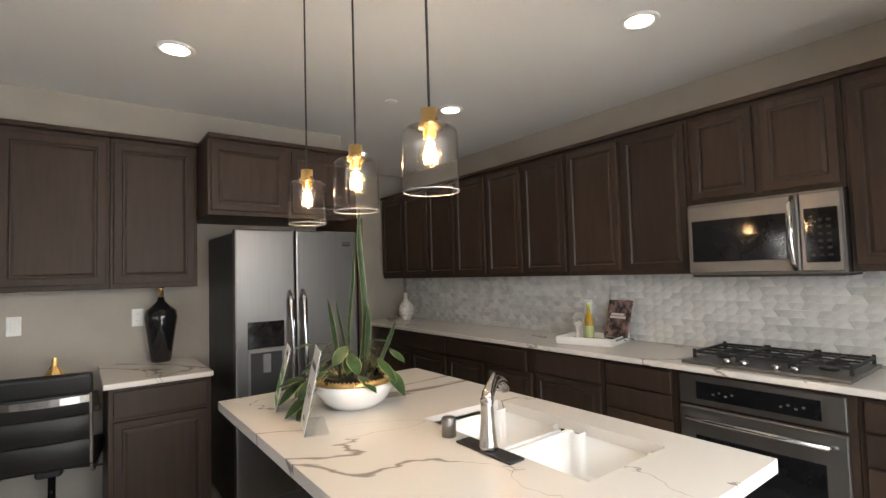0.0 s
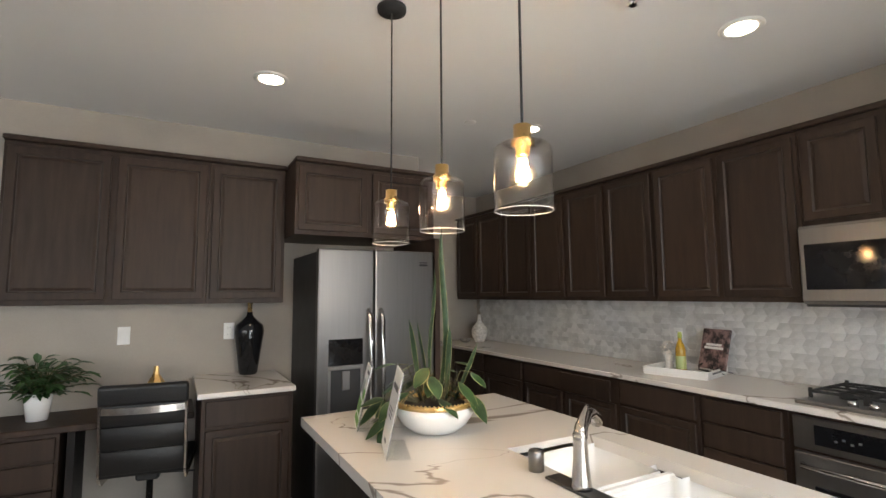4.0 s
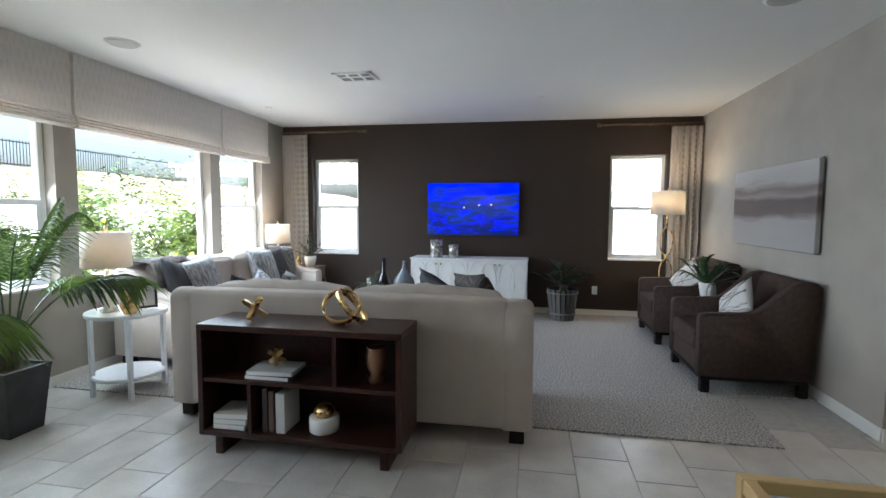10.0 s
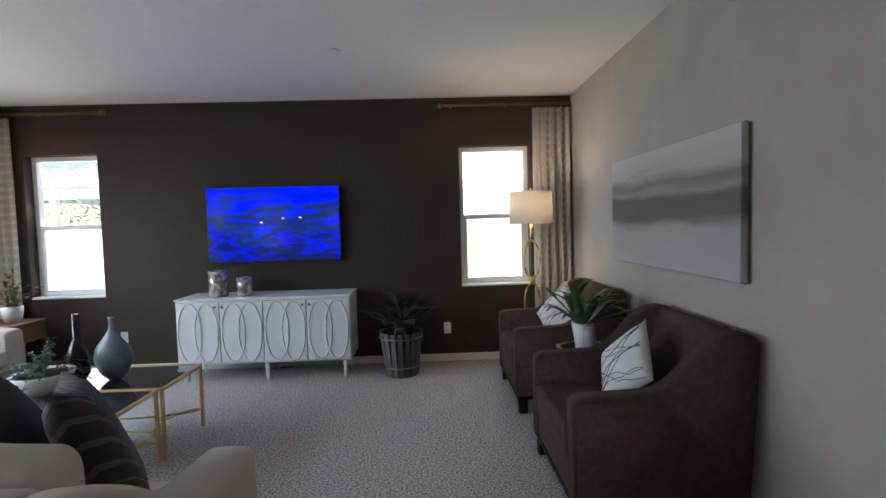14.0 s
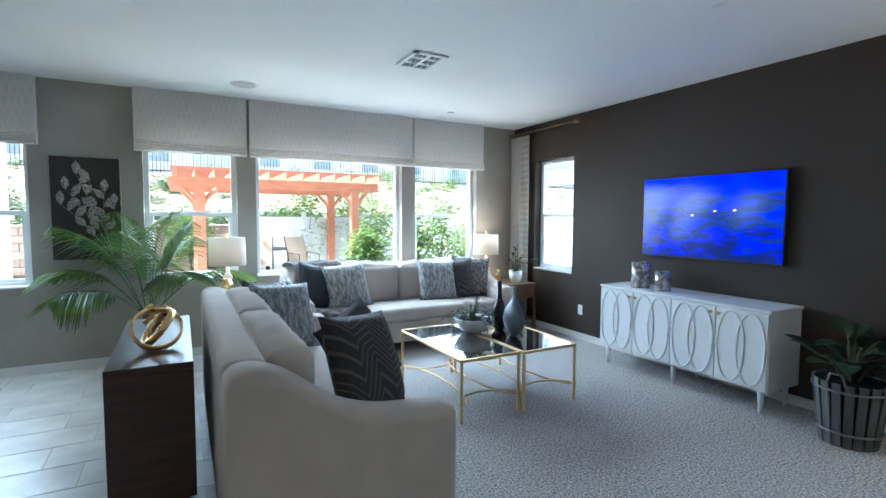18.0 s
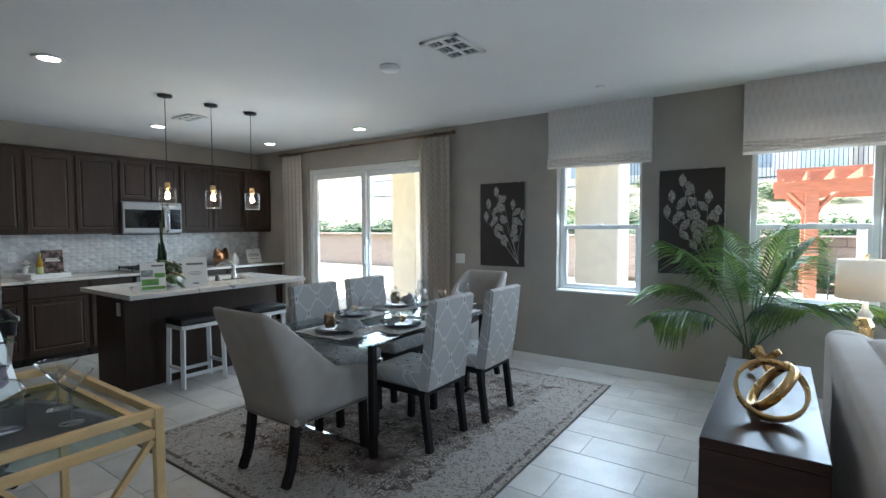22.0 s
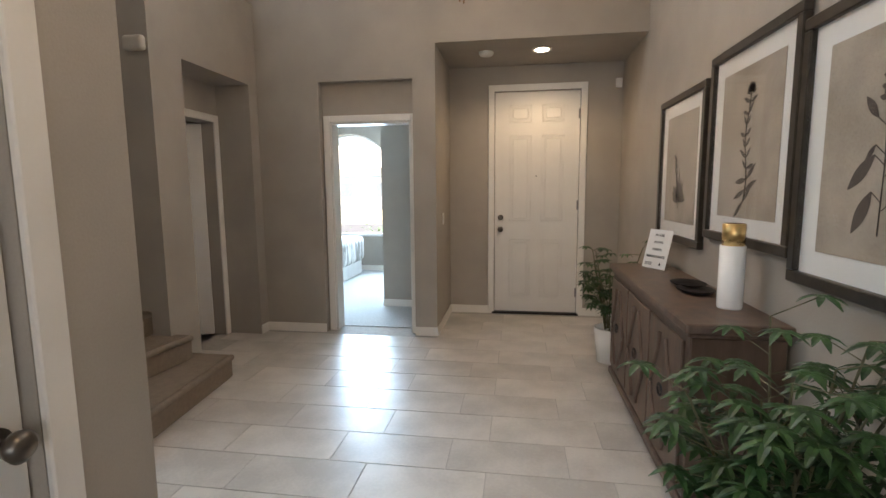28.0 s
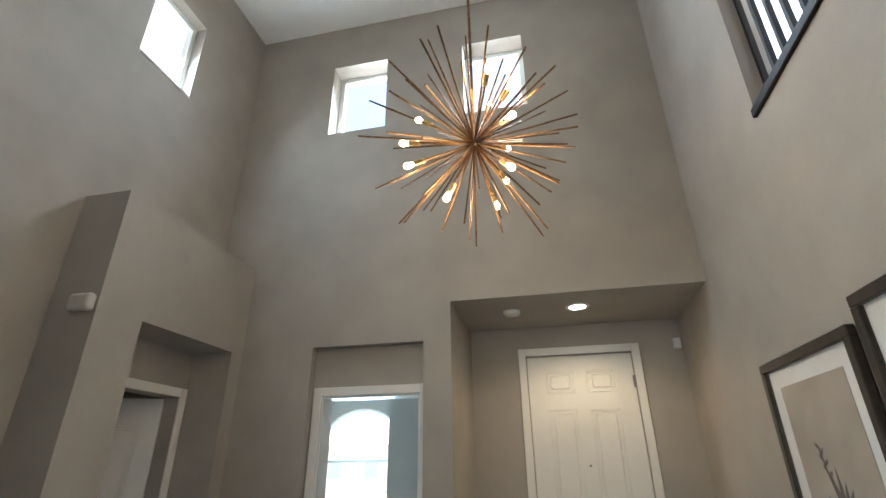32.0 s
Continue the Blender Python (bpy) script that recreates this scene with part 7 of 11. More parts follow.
def pillow(at, rx, rz, w, material, label, roll=0, deco=None):
    p = thing("throw_pillow", label, "pillow", (0, 0, 0), 0, "throw pillows")
    p.matrix_world = pose(*at, 0, 0, rz) @ pose(0, 0, 0, rx, roll, 0)
    part("pillow", pillow_mesh(w, w, w * 0.30), material, p, "", True)
    if deco == "crackle":
        rng = random.Random(int(at[0] * 50))

        def y2(x, z):
            u, v = 2 * x / w, 2 * z / w
            return -w * 0.15 * max(0.0, (1 - u ** 4) * (1 - v ** 4)) ** 0.55 - 0.0006
        for k in range(9):
            x, z = rng.uniform(-0.42, 0.42) * w, -0.44 * w
            pts = []
            dx = rng.uniform(-0.5, 0.5)
            for j in range(9):
                pts.append((x, y2(x, z), z))
                x = max(-0.45 * w, min(0.45 * w, x + dx * 0.05 + rng.uniform(-0.02, 0.02)))
                z += 0.88 * w / 8
            part("branch_line", tube(pts, 0.0022, 4), M_BLACK, p)
    return p


pillow((-4.14, 2.53, 0.735), -22, 214, 0.50, M_P_CHEV, "dark brown cut velvet pillow with a maze pattern", 6)
pillow((-4.22, 2.24, 0.715), -28, 222, 0.48, M_P_BLACK, "black velvet pillow on the sofa", -14)
pillow((-4.02, 1.16, 0.72), -22, 206, 0.50, M_P_GREY, "grey leaf-patterned linen throw pillow", 4)
pillow((-4.0, 0.95, 0.71), -22, 212, 0.47, M_P_BLUE, "slate blue striped throw pillow", -8)
pillow((-3.97, 0.78, 0.70), -20, 204, 0.46, M_P_BLACK, "dark slate velvet throw pillow", 10)
pillow((-4.64, -0.32, 0.70), -22, 196, 0.50, M_P_BLACK, "black pillow with a pale stripe", 12)
pillow((-4.92, -0.29, 0.70), -20, 186, 0.50, M_P_GREY, "grey banded linen throw pillow", -5)
pillow((-6.02, -0.30, 0.70), -20, 178, 0.50, M_P_GREY, "grey leaf-patterned linen throw pillow", 3)
pillow((-6.28, -0.31, 0.70), -18, 172, 0.48, M_P_CHEV, "dark chevron velvet throw pillow", -6)
pillow((-6.50, -0.34, 0.72), -16, 165, 0.50, M_P_LEO, "speckled brown and grey pillow", 5)

# throw blanket over the corner of the window sofa
tw = thing("throw_blanket", "taupe wool throw draped over the sofa corner", "blanket", (-4.62, -0.34, 0.0))
bm = bmesh.new()
rng = random.Random(12)
path_ = [(-0.42, 0.70), (-0.40, 0.86), (-0.36, 0.915), (-0.29, 0.945), (-0.20, 0.955), (-0.10, 0.935), (-0.03, 0.83), (0.0, 0.62), (0.03, 0.505), (0.20, 0.50), (0.40, 0.50), (0.46, 0.47), (0.475, 0.33)]
grid = []
for i in range(13):
    u = i / 12
    row = []
    for k, (yy, zz) in enumerate(path_):
        row.append(bm.verts.new((-0.26 + 0.52 * u + 0.03 * math.sin(k * 0.9), yy + 0.012 * math.sin(9 * u + k), zz + 0.010 * math.sin(14 * u + 0.7 * k) + 0.006)))
    grid.append(row)
for a, b in zip(grid, grid[1:]):
    for k in range(len(path_) - 1):
        bm.faces.new((a[k], a[k + 1], b[k + 1], b[k]))
bmesh.ops.solidify(bm, geom=bm.faces[:], thickness=0.008)
part("cloth", bm, mat("taupe_wool", (0.15, 0.125, 0.11), 0.95, vary=0.4, scale=20, second=(0.30, 0.27, 0.25), bump=0.6, bscale=120), tw, "", True)

# bookshelf behind the sofa
bs = thing("console_bookcase", "dark walnut open bookcase with three compartments", "bookcase", (-3.41, 1.03, 0))
W, D, H = 1.20, 0.35, 0.765
bp_ = [("top_board", (0, 0, H - 0.035, D, W, H)), ("side_board", (0, 0, 0.12, D, 0.032, H - 0.035)), ("side_board", (0, W - 0.032, 0.12, D, W, H - 0.035)), ("bottom_board", (0, 0.032, 0.12, D, W - 0.032, 0.15)),
       ("back_board", (0, 0.032, 0.15, 0.012, W - 0.032, H - 0.035)), ("shelf", (0.012, 0.032, 0.43, D - 0.01, W - 0.032, 0.455)), ("divider", (0.012, 0.81, 0.455, D - 0.01, 0.835, H - 0.035)), ("divider", (0.012, 0.30, 0.15, D - 0.01, 0.325, 0.43))]
for nm, q in bp_:
    part(nm, box(*q, 0.003), M_DARKWOOD, bs)
for y0, y1 in ((0.08, 0.13), (W - 0.13, W - 0.08)):
    part("leg", box(0.03, y0, 0, D - 0.03, y1, 0.12, 0.004), M_DARKWOOD, bs)


def book(at, rz, w, h, t, color, lying, label):
    b = thing("book", label, "book", at, rz, "books")
    m = mat("book_cover", color, 0.6, vary=0.08)
    if lying:
        part("cover", box(-w / 2, -h / 2, 0, w / 2, h / 2, t, 0.002), m, b)
        part("page_block", box(-w / 2 + 0.003, -h / 2 + 0.004, 0.003, w / 2 + 0.001, h / 2 - 0.004, t - 0.003), M_PLATE, b)
    else:
        part("cover", box(-t / 2, -w / 2, 0, t / 2, w / 2, h, 0.002), m, b)


XF = -3.19
for k, c in enumerate(((0.03, 0.03, 0.03), (0.55, 0.55, 0.53))):
    book((XF, 1.44 + 0.01 * k, 0.4555 + 0.026 * k), 4 * k, 0.2, 0.27, 0.025, c, True, "hardcover book lying in a stack")
for k, c in enumerate(((0.5, 0.48, 0.44), (0.42, 0.41, 0.38), (0.55, 0.52, 0.48))):
    book((XF, 1.20, 0.1505 + 0.031 * k), 3 * k, 0.2, 0.20, 0.030, c, True, "pale book lying in a stack")
for k, (c, t) in enumerate((((0.06, 0.04, 0.035), 0.03), ((0.12, 0.07, 0.05), 0.03), ((0.62, 0.62, 0.60), 0.055))):
    book((XF, 1.42 + 0.04 * k + (0.015 if k == 2 else 0), 0.1505), 90, 0.18, 0.25 - 0.01 * k, t, c, False, "upright book on the lower shelf")


def jack(at, size, rz):
    """A gold sculpture of three crossed bars."""
    j = thing("jack_sculpture", "gold crossed-bar sculpture on the bookcase", "sculpture", at, rz, "gold ornaments")
    for d in ((1, 0.5, 0.9), (-1, 0.4, 0.9), (0.1, -1, 0.75)):
        v = Vector(d).normalized() * size / 2
        part("bar", bar(Vector((0, 0, size * 0.36)) - v, Vector((0, 0, size * 0.36)) + v, size * 0.16), M_GOLD, j)


jack((-3.22, 1.30, H + 0.012), 0.16, 20)
jack((XF, 1.45, 0.4555 + 0.052 + 0.012), 0.13, 50)
kn = thing("ring_sculpture", "interlocking gold band ring sculpture on the bookcase", "sculpture", (-3.24, 1.86, H), 25)


def band(R, wd, tilt, off, squash=1.0):
    bm = bmesh.new()
    n = 40
    rows = []
    for k in range(n):
        a = 2 * math.pi * k / n
        c = Vector((R * math.cos(a), 0, R * squash * math.sin(a)))
        o = c.normalized()
        rows.append([bm.verts.new(c + o * p + Vector((0, q, 0))) for p, q in ((-0.006, -wd), (0.006, -wd), (0.006, wd), (-0.006, wd))])
    for a, b in zip(rows, rows[1:] + rows[:1]):
        for i in range(4):
            bm.faces.new((a[i], a[(i + 1) % 4], b[(i + 1) % 4], b[i]))
    bmesh.ops.transform(bm, matrix=Matrix.Translation(off) @ pose(0, 0, 0, *tilt), verts=bm.verts)
    bmesh.ops.recalc_face_normals(bm, faces=bm.faces)
    return bm


part("ring", band(0.112, 0.017, (40, 0, -15), (0.0, 0.03, 0.101)), M_GOLD, kn, "", True)
part("ring", band(0.104, 0.017, (38, 0, -105), (-0.03, -0.025, 0.097)), M_GOLD, kn, "", True)
gw = thing("carved_goblet", "bronze carved goblet in the bookcase", "goblet", (XF, 2.05, 0.455))
part("goblet", lathe([(0.035, 0), (0.045, 0.02), (0.03, 0.05), (0.055, 0.10), (0.06, 0.16), (0.05, 0.19), (0.055, 0.2), (0.045, 0.2), (0.001, 0.12)], 18), mat("antique_bronze", (0.30, 0.17, 0.10), 0.35, metal=0.8, vary=0.3), gw, "", True)
wp = thing("white_bowl", "white and gold lidded bowl in the bookcase", "bowl", (XF, 1.74, 0.1505))
part("bowl", lathe([(0.075, 0), (0.085, 0.01), (0.085, 0.085), (0.075, 0.09), (0.001, 0.09)], 24), M_WHITE, wp, "", True)
part("gold_top", lathe([(0.055, 0.091), (0.06, 0.12), (0.04, 0.15), (0.001, 0.152)], 20), M_GOLD, wp, "gold lid", True)

# carpet
M_SHAG = M_CARPET
cp = bmesh.new()
structure("floor_carpet", prism([(-7.498, -0.815), (-3.78, -0.815), (-3.78, 4.40), (-4.66, 4.46), (-4.66, 5.035), (-7.498, 5.035)], "z", -0.003, 0.012), M_SHAG, "grey cut pile carpet", "floor")


# coffee tables
def coffee_table(x0, x1, y0, y1):
    t = thing("coffee_table", "gold framed coffee table with a dark glass top", "table", ((x0 + x1) / 2, (y0 + y1) / 2, 0.012), 0, "coffee tables")
    hx, hy = (x1 - x0) / 2, (y1 - y0) / 2
    z = 0.45
    part("glass_top", box(-hx + 0.012, -hy + 0.012, z - 0.012, hx - 0.012, hy - 0.012, z - 0.004), M_DARKGLASS, t, "dark mirrored glass")
    for sx in (-1, 1):
        part("rim", box(sx * hx - 0.010, -hy, z - 0.02, sx * hx + 0.010, hy, z, 0.002), M_GOLDPAINT, t)
        for sy in (-1, 1):
            part("leg", box(sx * (hx - 0.006) - 0.01, sy * (hy - 0.006) - 0.01, 0, sx * (hx - 0.006) + 0.01, sy * (hy - 0.006) + 0.01, z - 0.02, 0.002), M_GOLDPAINT, t)
    for sy in (-1, 1):
        part("rim", box(-hx + 0.01, sy * hy - 0.010, z - 0.02, hx - 0.01, sy * hy + 0.010, z, 0.002), M_GOLDPAINT, t)
        c = [(sx_ * (hx - 0.012) * math.cos(a), sy * (hy - 0.012) - sy * 0.16 * math.sin(a), 0.13) for a, sx_ in [(math.pi * k / 12, 1) for k in range(13)]]
        part("stretcher", tube(c, 0.007, 6), M_GOLDPAINT, t, "", True)
    for sx in (-1, 1):
        c = [(sx * (hx - 0.012) - sx * 0.14 * math.sin(math.pi * k / 12), (hy - 0.012) * math.cos(math.pi * k / 12), 0.13) for k in range(13)]
        part("stretcher", tube(c, 0.007, 6), M_GOLDPAINT, t, "", True)


M_DARKGLASS = mat("dark_mirrored_glass", (0.035, 0.035, 0.036), 0.03, vary=0.1, spec=0.9, coat=1.0)
coffee_table(-5.54, -5.04, 0.90, 1.92)
coffee_table(-6.07, -5.56, 0.92, 1.94)
small_leaf_plant("succulent_bowl", "trailing green plant in a white bowl on the coffee table", (-5.55, 1.25, 0.462), [(0.07, 0), (0.13, 0.05), (0.165, 0.125), (0.155, 0.125), (0.14, 0.11)], M_WHITE, M_LEAFDK, 22, 0.24, 17, (0.05, 0.02), 0.5, 0.6)
sg_ = thing("leafy_sprigs", "upright and trailing green sprigs in the white bowl", "plant", (-5.55, 1.25, 0.462 + 0.11))
rng = random.Random(71)
for k in range(18):
    a = rng.uniform(0, 6.28)
    up = k < 9
    hgt = rng.uniform(0.12, 0.24) if up else rng.uniform(-0.10, 0.03)
    rad = rng.uniform(0.03, 0.08) if up else rng.uniform(0.19, 0.25)
    if not up:
        a = rng.choice((0.3, 0.7, 3.6, 4.2, 5.6)) + rng.uniform(-0.3, 0.3)
    pts = [Vector((math.cos(a) * rad * s * (0.4 + 0.6 * s), math.sin(a) * rad * s * (0.4 + 0.6 * s), (hgt * s if up else 0.09 * math.sin(math.pi * s * 0.8) + hgt * s * s))) for s in [q / 8 for q in range(9)]]
    bm = bmesh.new()
    for i in range(1, 9):
        for sd in (-1, 1, 0):
            b2 = a + sd * 1.5 + rng.uniform(-0.4, 0.4)
            leaf(bm, pts[i], (math.cos(b2), math.sin(b2), rng.uniform(0.0, 0.9)), rng.uniform(0.022, 0.036), 0.014, 0.3, 0.2, 2)
    sp_ = part("sprig", bm, M_LEAF, sg_)
    part("stem", tube([tuple(p) for p in pts], 0.002, 4), M_STEM, sp_)
dv = thing("disc_vase", "slate blue flattened disc vase with a thin neck", "vase", (-5.78, 1.52, 0.462))
part("body", lathe([(0.04, 0), (0.085, 0.04), (0.128, 0.13), (0.105, 0.21), (0.05, 0.28), (0.022, 0.33), (0.017, 0.39), (0.024, 0.405), (0.018, 0.405)], 30, (0, 0, 0), None, 0.55, 1.0), mat("slate_glaze", (0.13, 0.155, 0.185), 0.3, vary=0.2, scale=12, bump=0.1, bscale=30), dv, "", True)
bb = thing("bottle_vase", "dark bottle-shaped vase with a long neck", "vase", (-5.80, 1.28, 0.462))
part("body", lathe([(0.04, 0), (0.065, 0.04), (0.07, 0.14), (0.045, 0.22), (0.022, 0.27), (0.02, 0.43), (0.001, 0.431)], 24), mat("plum_black_glaze", (0.018, 0.012, 0.016), 0.2, vary=0.2), bb, "", True)

# TV and console
tv = thing("television", "wall-mounted flat television showing a blue landscape", "television", (-7.43, 2.068, 1.45), 90)
part("bezel", box(-0.65, 0.0, -0.375, 0.65, 0.045, 0.375, 0.006), M_BLACK, tv)
m = bpy.data.materials.new("lit_blue_screen")
m.use_nodes = True
nt = m.node_tree
pb = nt.nodes["Principled BSDF"]
tc = nt.nodes.new("ShaderNodeTexCoord")
sp = nt.nodes.new("ShaderNodeSeparateXYZ")
nt.links.new(tc.outputs["Object"], sp.inputs[0])
mpv = nt.nodes.new("ShaderNodeMapping")
mpv.inputs["Scale"].default_value = (1.3, 1.0, 5.0)
nt.links.new(tc.outputs["Object"], mpv.inputs[0])
nz = nt.nodes.new("ShaderNodeTexNoise")
nz.inputs["Scale"].default_value, nz.inputs["Detail"].default_value = 2.0, 3.5
nt.links.new(mpv.outputs[0], nz.inputs["Vector"])
ma = nt.nodes.new("ShaderNodeMath")
ma.operation = "MULTIPLY_ADD"
ma.inputs[1].default_value = 0.55
nt.links.new(sp.outputs["Z"], ma.inputs[0])
nt.links.new(nz.outputs["Fac"], ma.inputs[2])
rp = nt.nodes.new("ShaderNodeValToRGB")
els = rp.color_ramp.elements
els[0].position, els[0].color = 0.22, (0.001, 0.006, 0.05, 1)
els[1].position, els[1].color = 0.80, (0.0, 0.006, 0.86, 1)
for pos, col in ((0.33, (0.001, 0.006, 0.12, 1)), (0.39, (0.0, 0.003, 0.52, 1)), (0.46, (0.003, 0.014, 0.07, 1)), (0.53, (0.004, 0.018, 0.12, 1)), (0.60, (0.0, 0.012, 0.45, 1)), (0.70, (0.0, 0.004, 0.70, 1))):
    e = els.new(pos)
    e.color = col
nt.links.new(ma.outputs[0], rp.inputs[0])
nt.links.new(rp.outputs[0], pb.inputs["Emission Color"])
pb.inputs["Emission Strength"].default_value = 0.55
pb.inputs["Base Color"].default_value = (0.01, 0.01, 0.012, 1)
pb.inputs["Roughness"].default_value = 0.12
part("screen", box(-0.638, -0.003, -0.360, 0.638, -0.0005, 0.363), m, tv, "glowing blue screen")
m2 = emit("screen_light", (1.0, 0.62, 0.25), 0.35)
for x, z in ((-0.12, 0.02), (0.09, 0.055), (0.26, 0.06)):
    part("picture_light", prism([(x + 0.014 * math.cos(k * 0.785), z + 0.008 * math.sin(k * 0.785)) for k in range(8)], "y", -0.0045, -0.0035), m2, tv, "warm light on the screen")
part("wall_bracket", box(-0.2, 0.045, -0.15, 0.2, 0.069, 0.15), M_BLACK, tv)

cn = thing("media_console", "white media console with overlapping oval fretwork doors", "console", (-7.025, 2.06, 0.012), 90)
part("body", box(-0.785, 0.02, 0.17, 0.785, 0.44, 0.755, 0.003), M_WHITEPAINT, cn)
part("top", box(-0.795, 0.0, 0.755, 0.795, 0.45, 0.775, 0.004), M_WHITEPAINT, cn)
for i in range(4):
    x0 = -0.785 + i * 0.3925
    d = part("door", box(x0 + 0.004, 0.002, 0.185, x0 + 0.3885, 0.019, 0.745, 0.003), M_WHITEPAINT, cn)
    for dx in (-0.075, 0.075):
        cx = x0 + 0.196 + dx
        el = [(cx + 0.105 * math.cos(2 * math.pi * k / 36), 0.0, 0.465 + 0.268 * math.sin(2 * math.pi * k / 36)) for k in range(36)]
        part("oval_moulding", tube(el, 0.0085, 6, True), M_WHITEPAINT, d, "", True)
    kx = x0 + (0.36 if i % 2 == 0 else 0.032)
    part("knob", lathe([(0.008, 0), (0.008, 0.012), (0.014, 0.02), (0.001, 0.026)], 12), M_GOLD, d, "small gold knob", True).matrix_local = pose(kx, 0.002, 0.70, 90, 0, 0)
for sx in (-0.72, 0.0, 0.72):
    for yy in (0.06, 0.39):
        part("leg", lathe([(0.012, 0.0), (0.024, 0.17)], 10, (sx, yy, 0)), M_WHITEPAINT, cn, "", True)


def hurricane(at, r, h):
    c = thing("hurricane_candle", "cream pillar candle in a mercury glass hurricane", "candle holder", at, 0, "candle holders")
    part("glass", lathe([(r, 0), (r, h), (r - 0.004, h), (r - 0.004, 0.006), (0.001, 0.006)], 26), mat("mercury_glass", (0.45, 0.42, 0.38), 0.2, metal=0.55, vary=0.5, scale=22, second=(0.8, 0.77, 0.72), sharp=0.1), c, "", True)
    part("candle", cyl(r * 0.62, r * 0.62, 0.007, h * 0.6, 20), M_WHITE, c, "cream wax")


hurricane((-7.20, 1.60, 0.787), 0.085, 0.24)
hurricane((-7.20, 1.84, 0.787), 0.068, 0.175)

# big leafy plant by the TV
rb = random.Random(31)
bpot = thing("corner_plant", "dark broad-leaved plant in a slatted wooden bucket", "plant", (-7.12, 3.30, 0.012))
M_BUCKET = mat("weathered_grey_wood", (0.12, 0.115, 0.11), 0.75, vary=0.35, scale=5, stretch=(6, 6, 0.5))
part("liner", cyl(0.14, 0.185, 0, 0.40, 24), M_EBONY, bpot)
for k in range(18):
    a = 2 * math.pi * k / 18
    bm = bar((0.148 * math.cos(a), 0.148 * math.sin(a), 0), (0.194 * math.cos(a), 0.194 * math.sin(a), 0.41), 0.046, 0.012)
    part("stave", bm, M_BUCKET, bpot)
for z, r in ((0.09, 0.172), (0.36, 0.20)):
    part("hoop", tube([(r * math.cos(2 * math.pi * k / 28), r * math.sin(2 * math.pi * k / 28), z) for k in range(28)], 0.008, 6, True), M_STEEL, bpot, "", True)
for s in (-1, 1):
    part("handle", tube([(s * 0.197, -0.05, 0.40), (s * 0.21, -0.03, 0.47), (s * 0.21, 0.03, 0.47), (s * 0.197, 0.05, 0.40)], 0.007, 6), M_STEEL, bpot, "", True)
part("soil", cyl(0.175, 0.175, 0.36, 0.39, 20), M_SOIL, bpot)
lb, sb = bmesh.new(), bmesh.new()
for k in range(34):
    a = rb.uniform(0, 2 * math.pi)
    l = rb.uniform(0.10, 0.32)
    el = rb.uniform(0.5, 1.4)
    tip = Vector((math.cos(a) * math.cos(el) * l, math.sin(a) * math.cos(el) * l, 0.39 + math.sin(el) * l))
    tube([(0.03 * math.cos(a), 0.03 * math.sin(a), 0.38), tip * 0.6 + Vector((0, 0, 0.2)), tip], 0.006, 5, False, sb)
    leaf(lb, tip, (math.cos(a), math.sin(a), rb.uniform(0.1, 1.3)), rb.uniform(0.17, 0.25), rb.uniform(0.10, 0.14), 0.35, 0.12, 5)
part("stem", sb, M_STEM, bpot)
part("leaves", lb, M_LEAFDK, bpot)


# armchairs
def armchair(at, rz):
    c = thing("armchair", "brown tweed armchair with scooped arms and dark feet", "armchair", at, rz, "armchairs")
    w, d = 0.43, 0.82
    part("base", cushion(-w + 0.02, -d + 0.02, 0.13, w - 0.02, -0.05, 0.30, 0.02), M_ARMCH, c, "", True)
    part("seat_cushion", cushion(-w + 0.13, -d, 0.30, w - 0.13, -0.20, 0.46, 0.035), M_ARMCH, c, "", True)
    back = prism([(-0.24, 0.30), (-0.03, 0.13), (0.0, 0.60), (0.012, 0.84), (-0.01, 0.87), (-0.045, 0.882), (-0.085, 0.872), (-0.112, 0.835), (-0.16, 0.62)], "x", -w + 0.02, w - 0.02, 0.025)
    part("backrest", back, M_ARMCH, c, "", True)
    arm = [(-d + 0.01, 0.13), (-0.03, 0.13), (0.0, 0.60), (0.015, 0.86), (-0.06, 0.885), (-0.15, 0.86), (-0.22, 0.77), (-0.32, 0.67), (-0.45, 0.63), (-d + 0.03, 0.615), (-d + 0.01, 0.60)]
    swell = [(-0.10 - 0.36 * u, 0.628 + 0.252 * (1 - u * u * (3 - 2 * u))) for u in [k / 9 for k in range(10)]]
    arm = arm[:3] + [(0.012, 0.845), (-0.02, 0.878), (-0.06, 0.884)] + swell + [(-d + 0.06, 0.618), (-d + 0.02, 0.605), (-d + 0.01, 0.575)]
    part("plinth", box(-w + 0.012, -d + 0.018, 0.104, w - 0.012, -0.04, 0.129, 0.003), M_EBONY, c, "dark wooden base rail")
    for s in (-1, 1):
        a, b = (w - 0.13, w) if s > 0 else (-w, -w + 0.13)
        part("arm", prism(arm, "x", a, b, 0.012), M_ARMCH, c, "", True)
        for yy in (-d + 0.06, -0.07):
            part("foot", box(s * (w - 0.045) - 0.032, yy - 0.032, 0, s * (w - 0.045) + 0.032, yy + 0.032, 0.105, 0.004), M_EBONY, c)
    return c


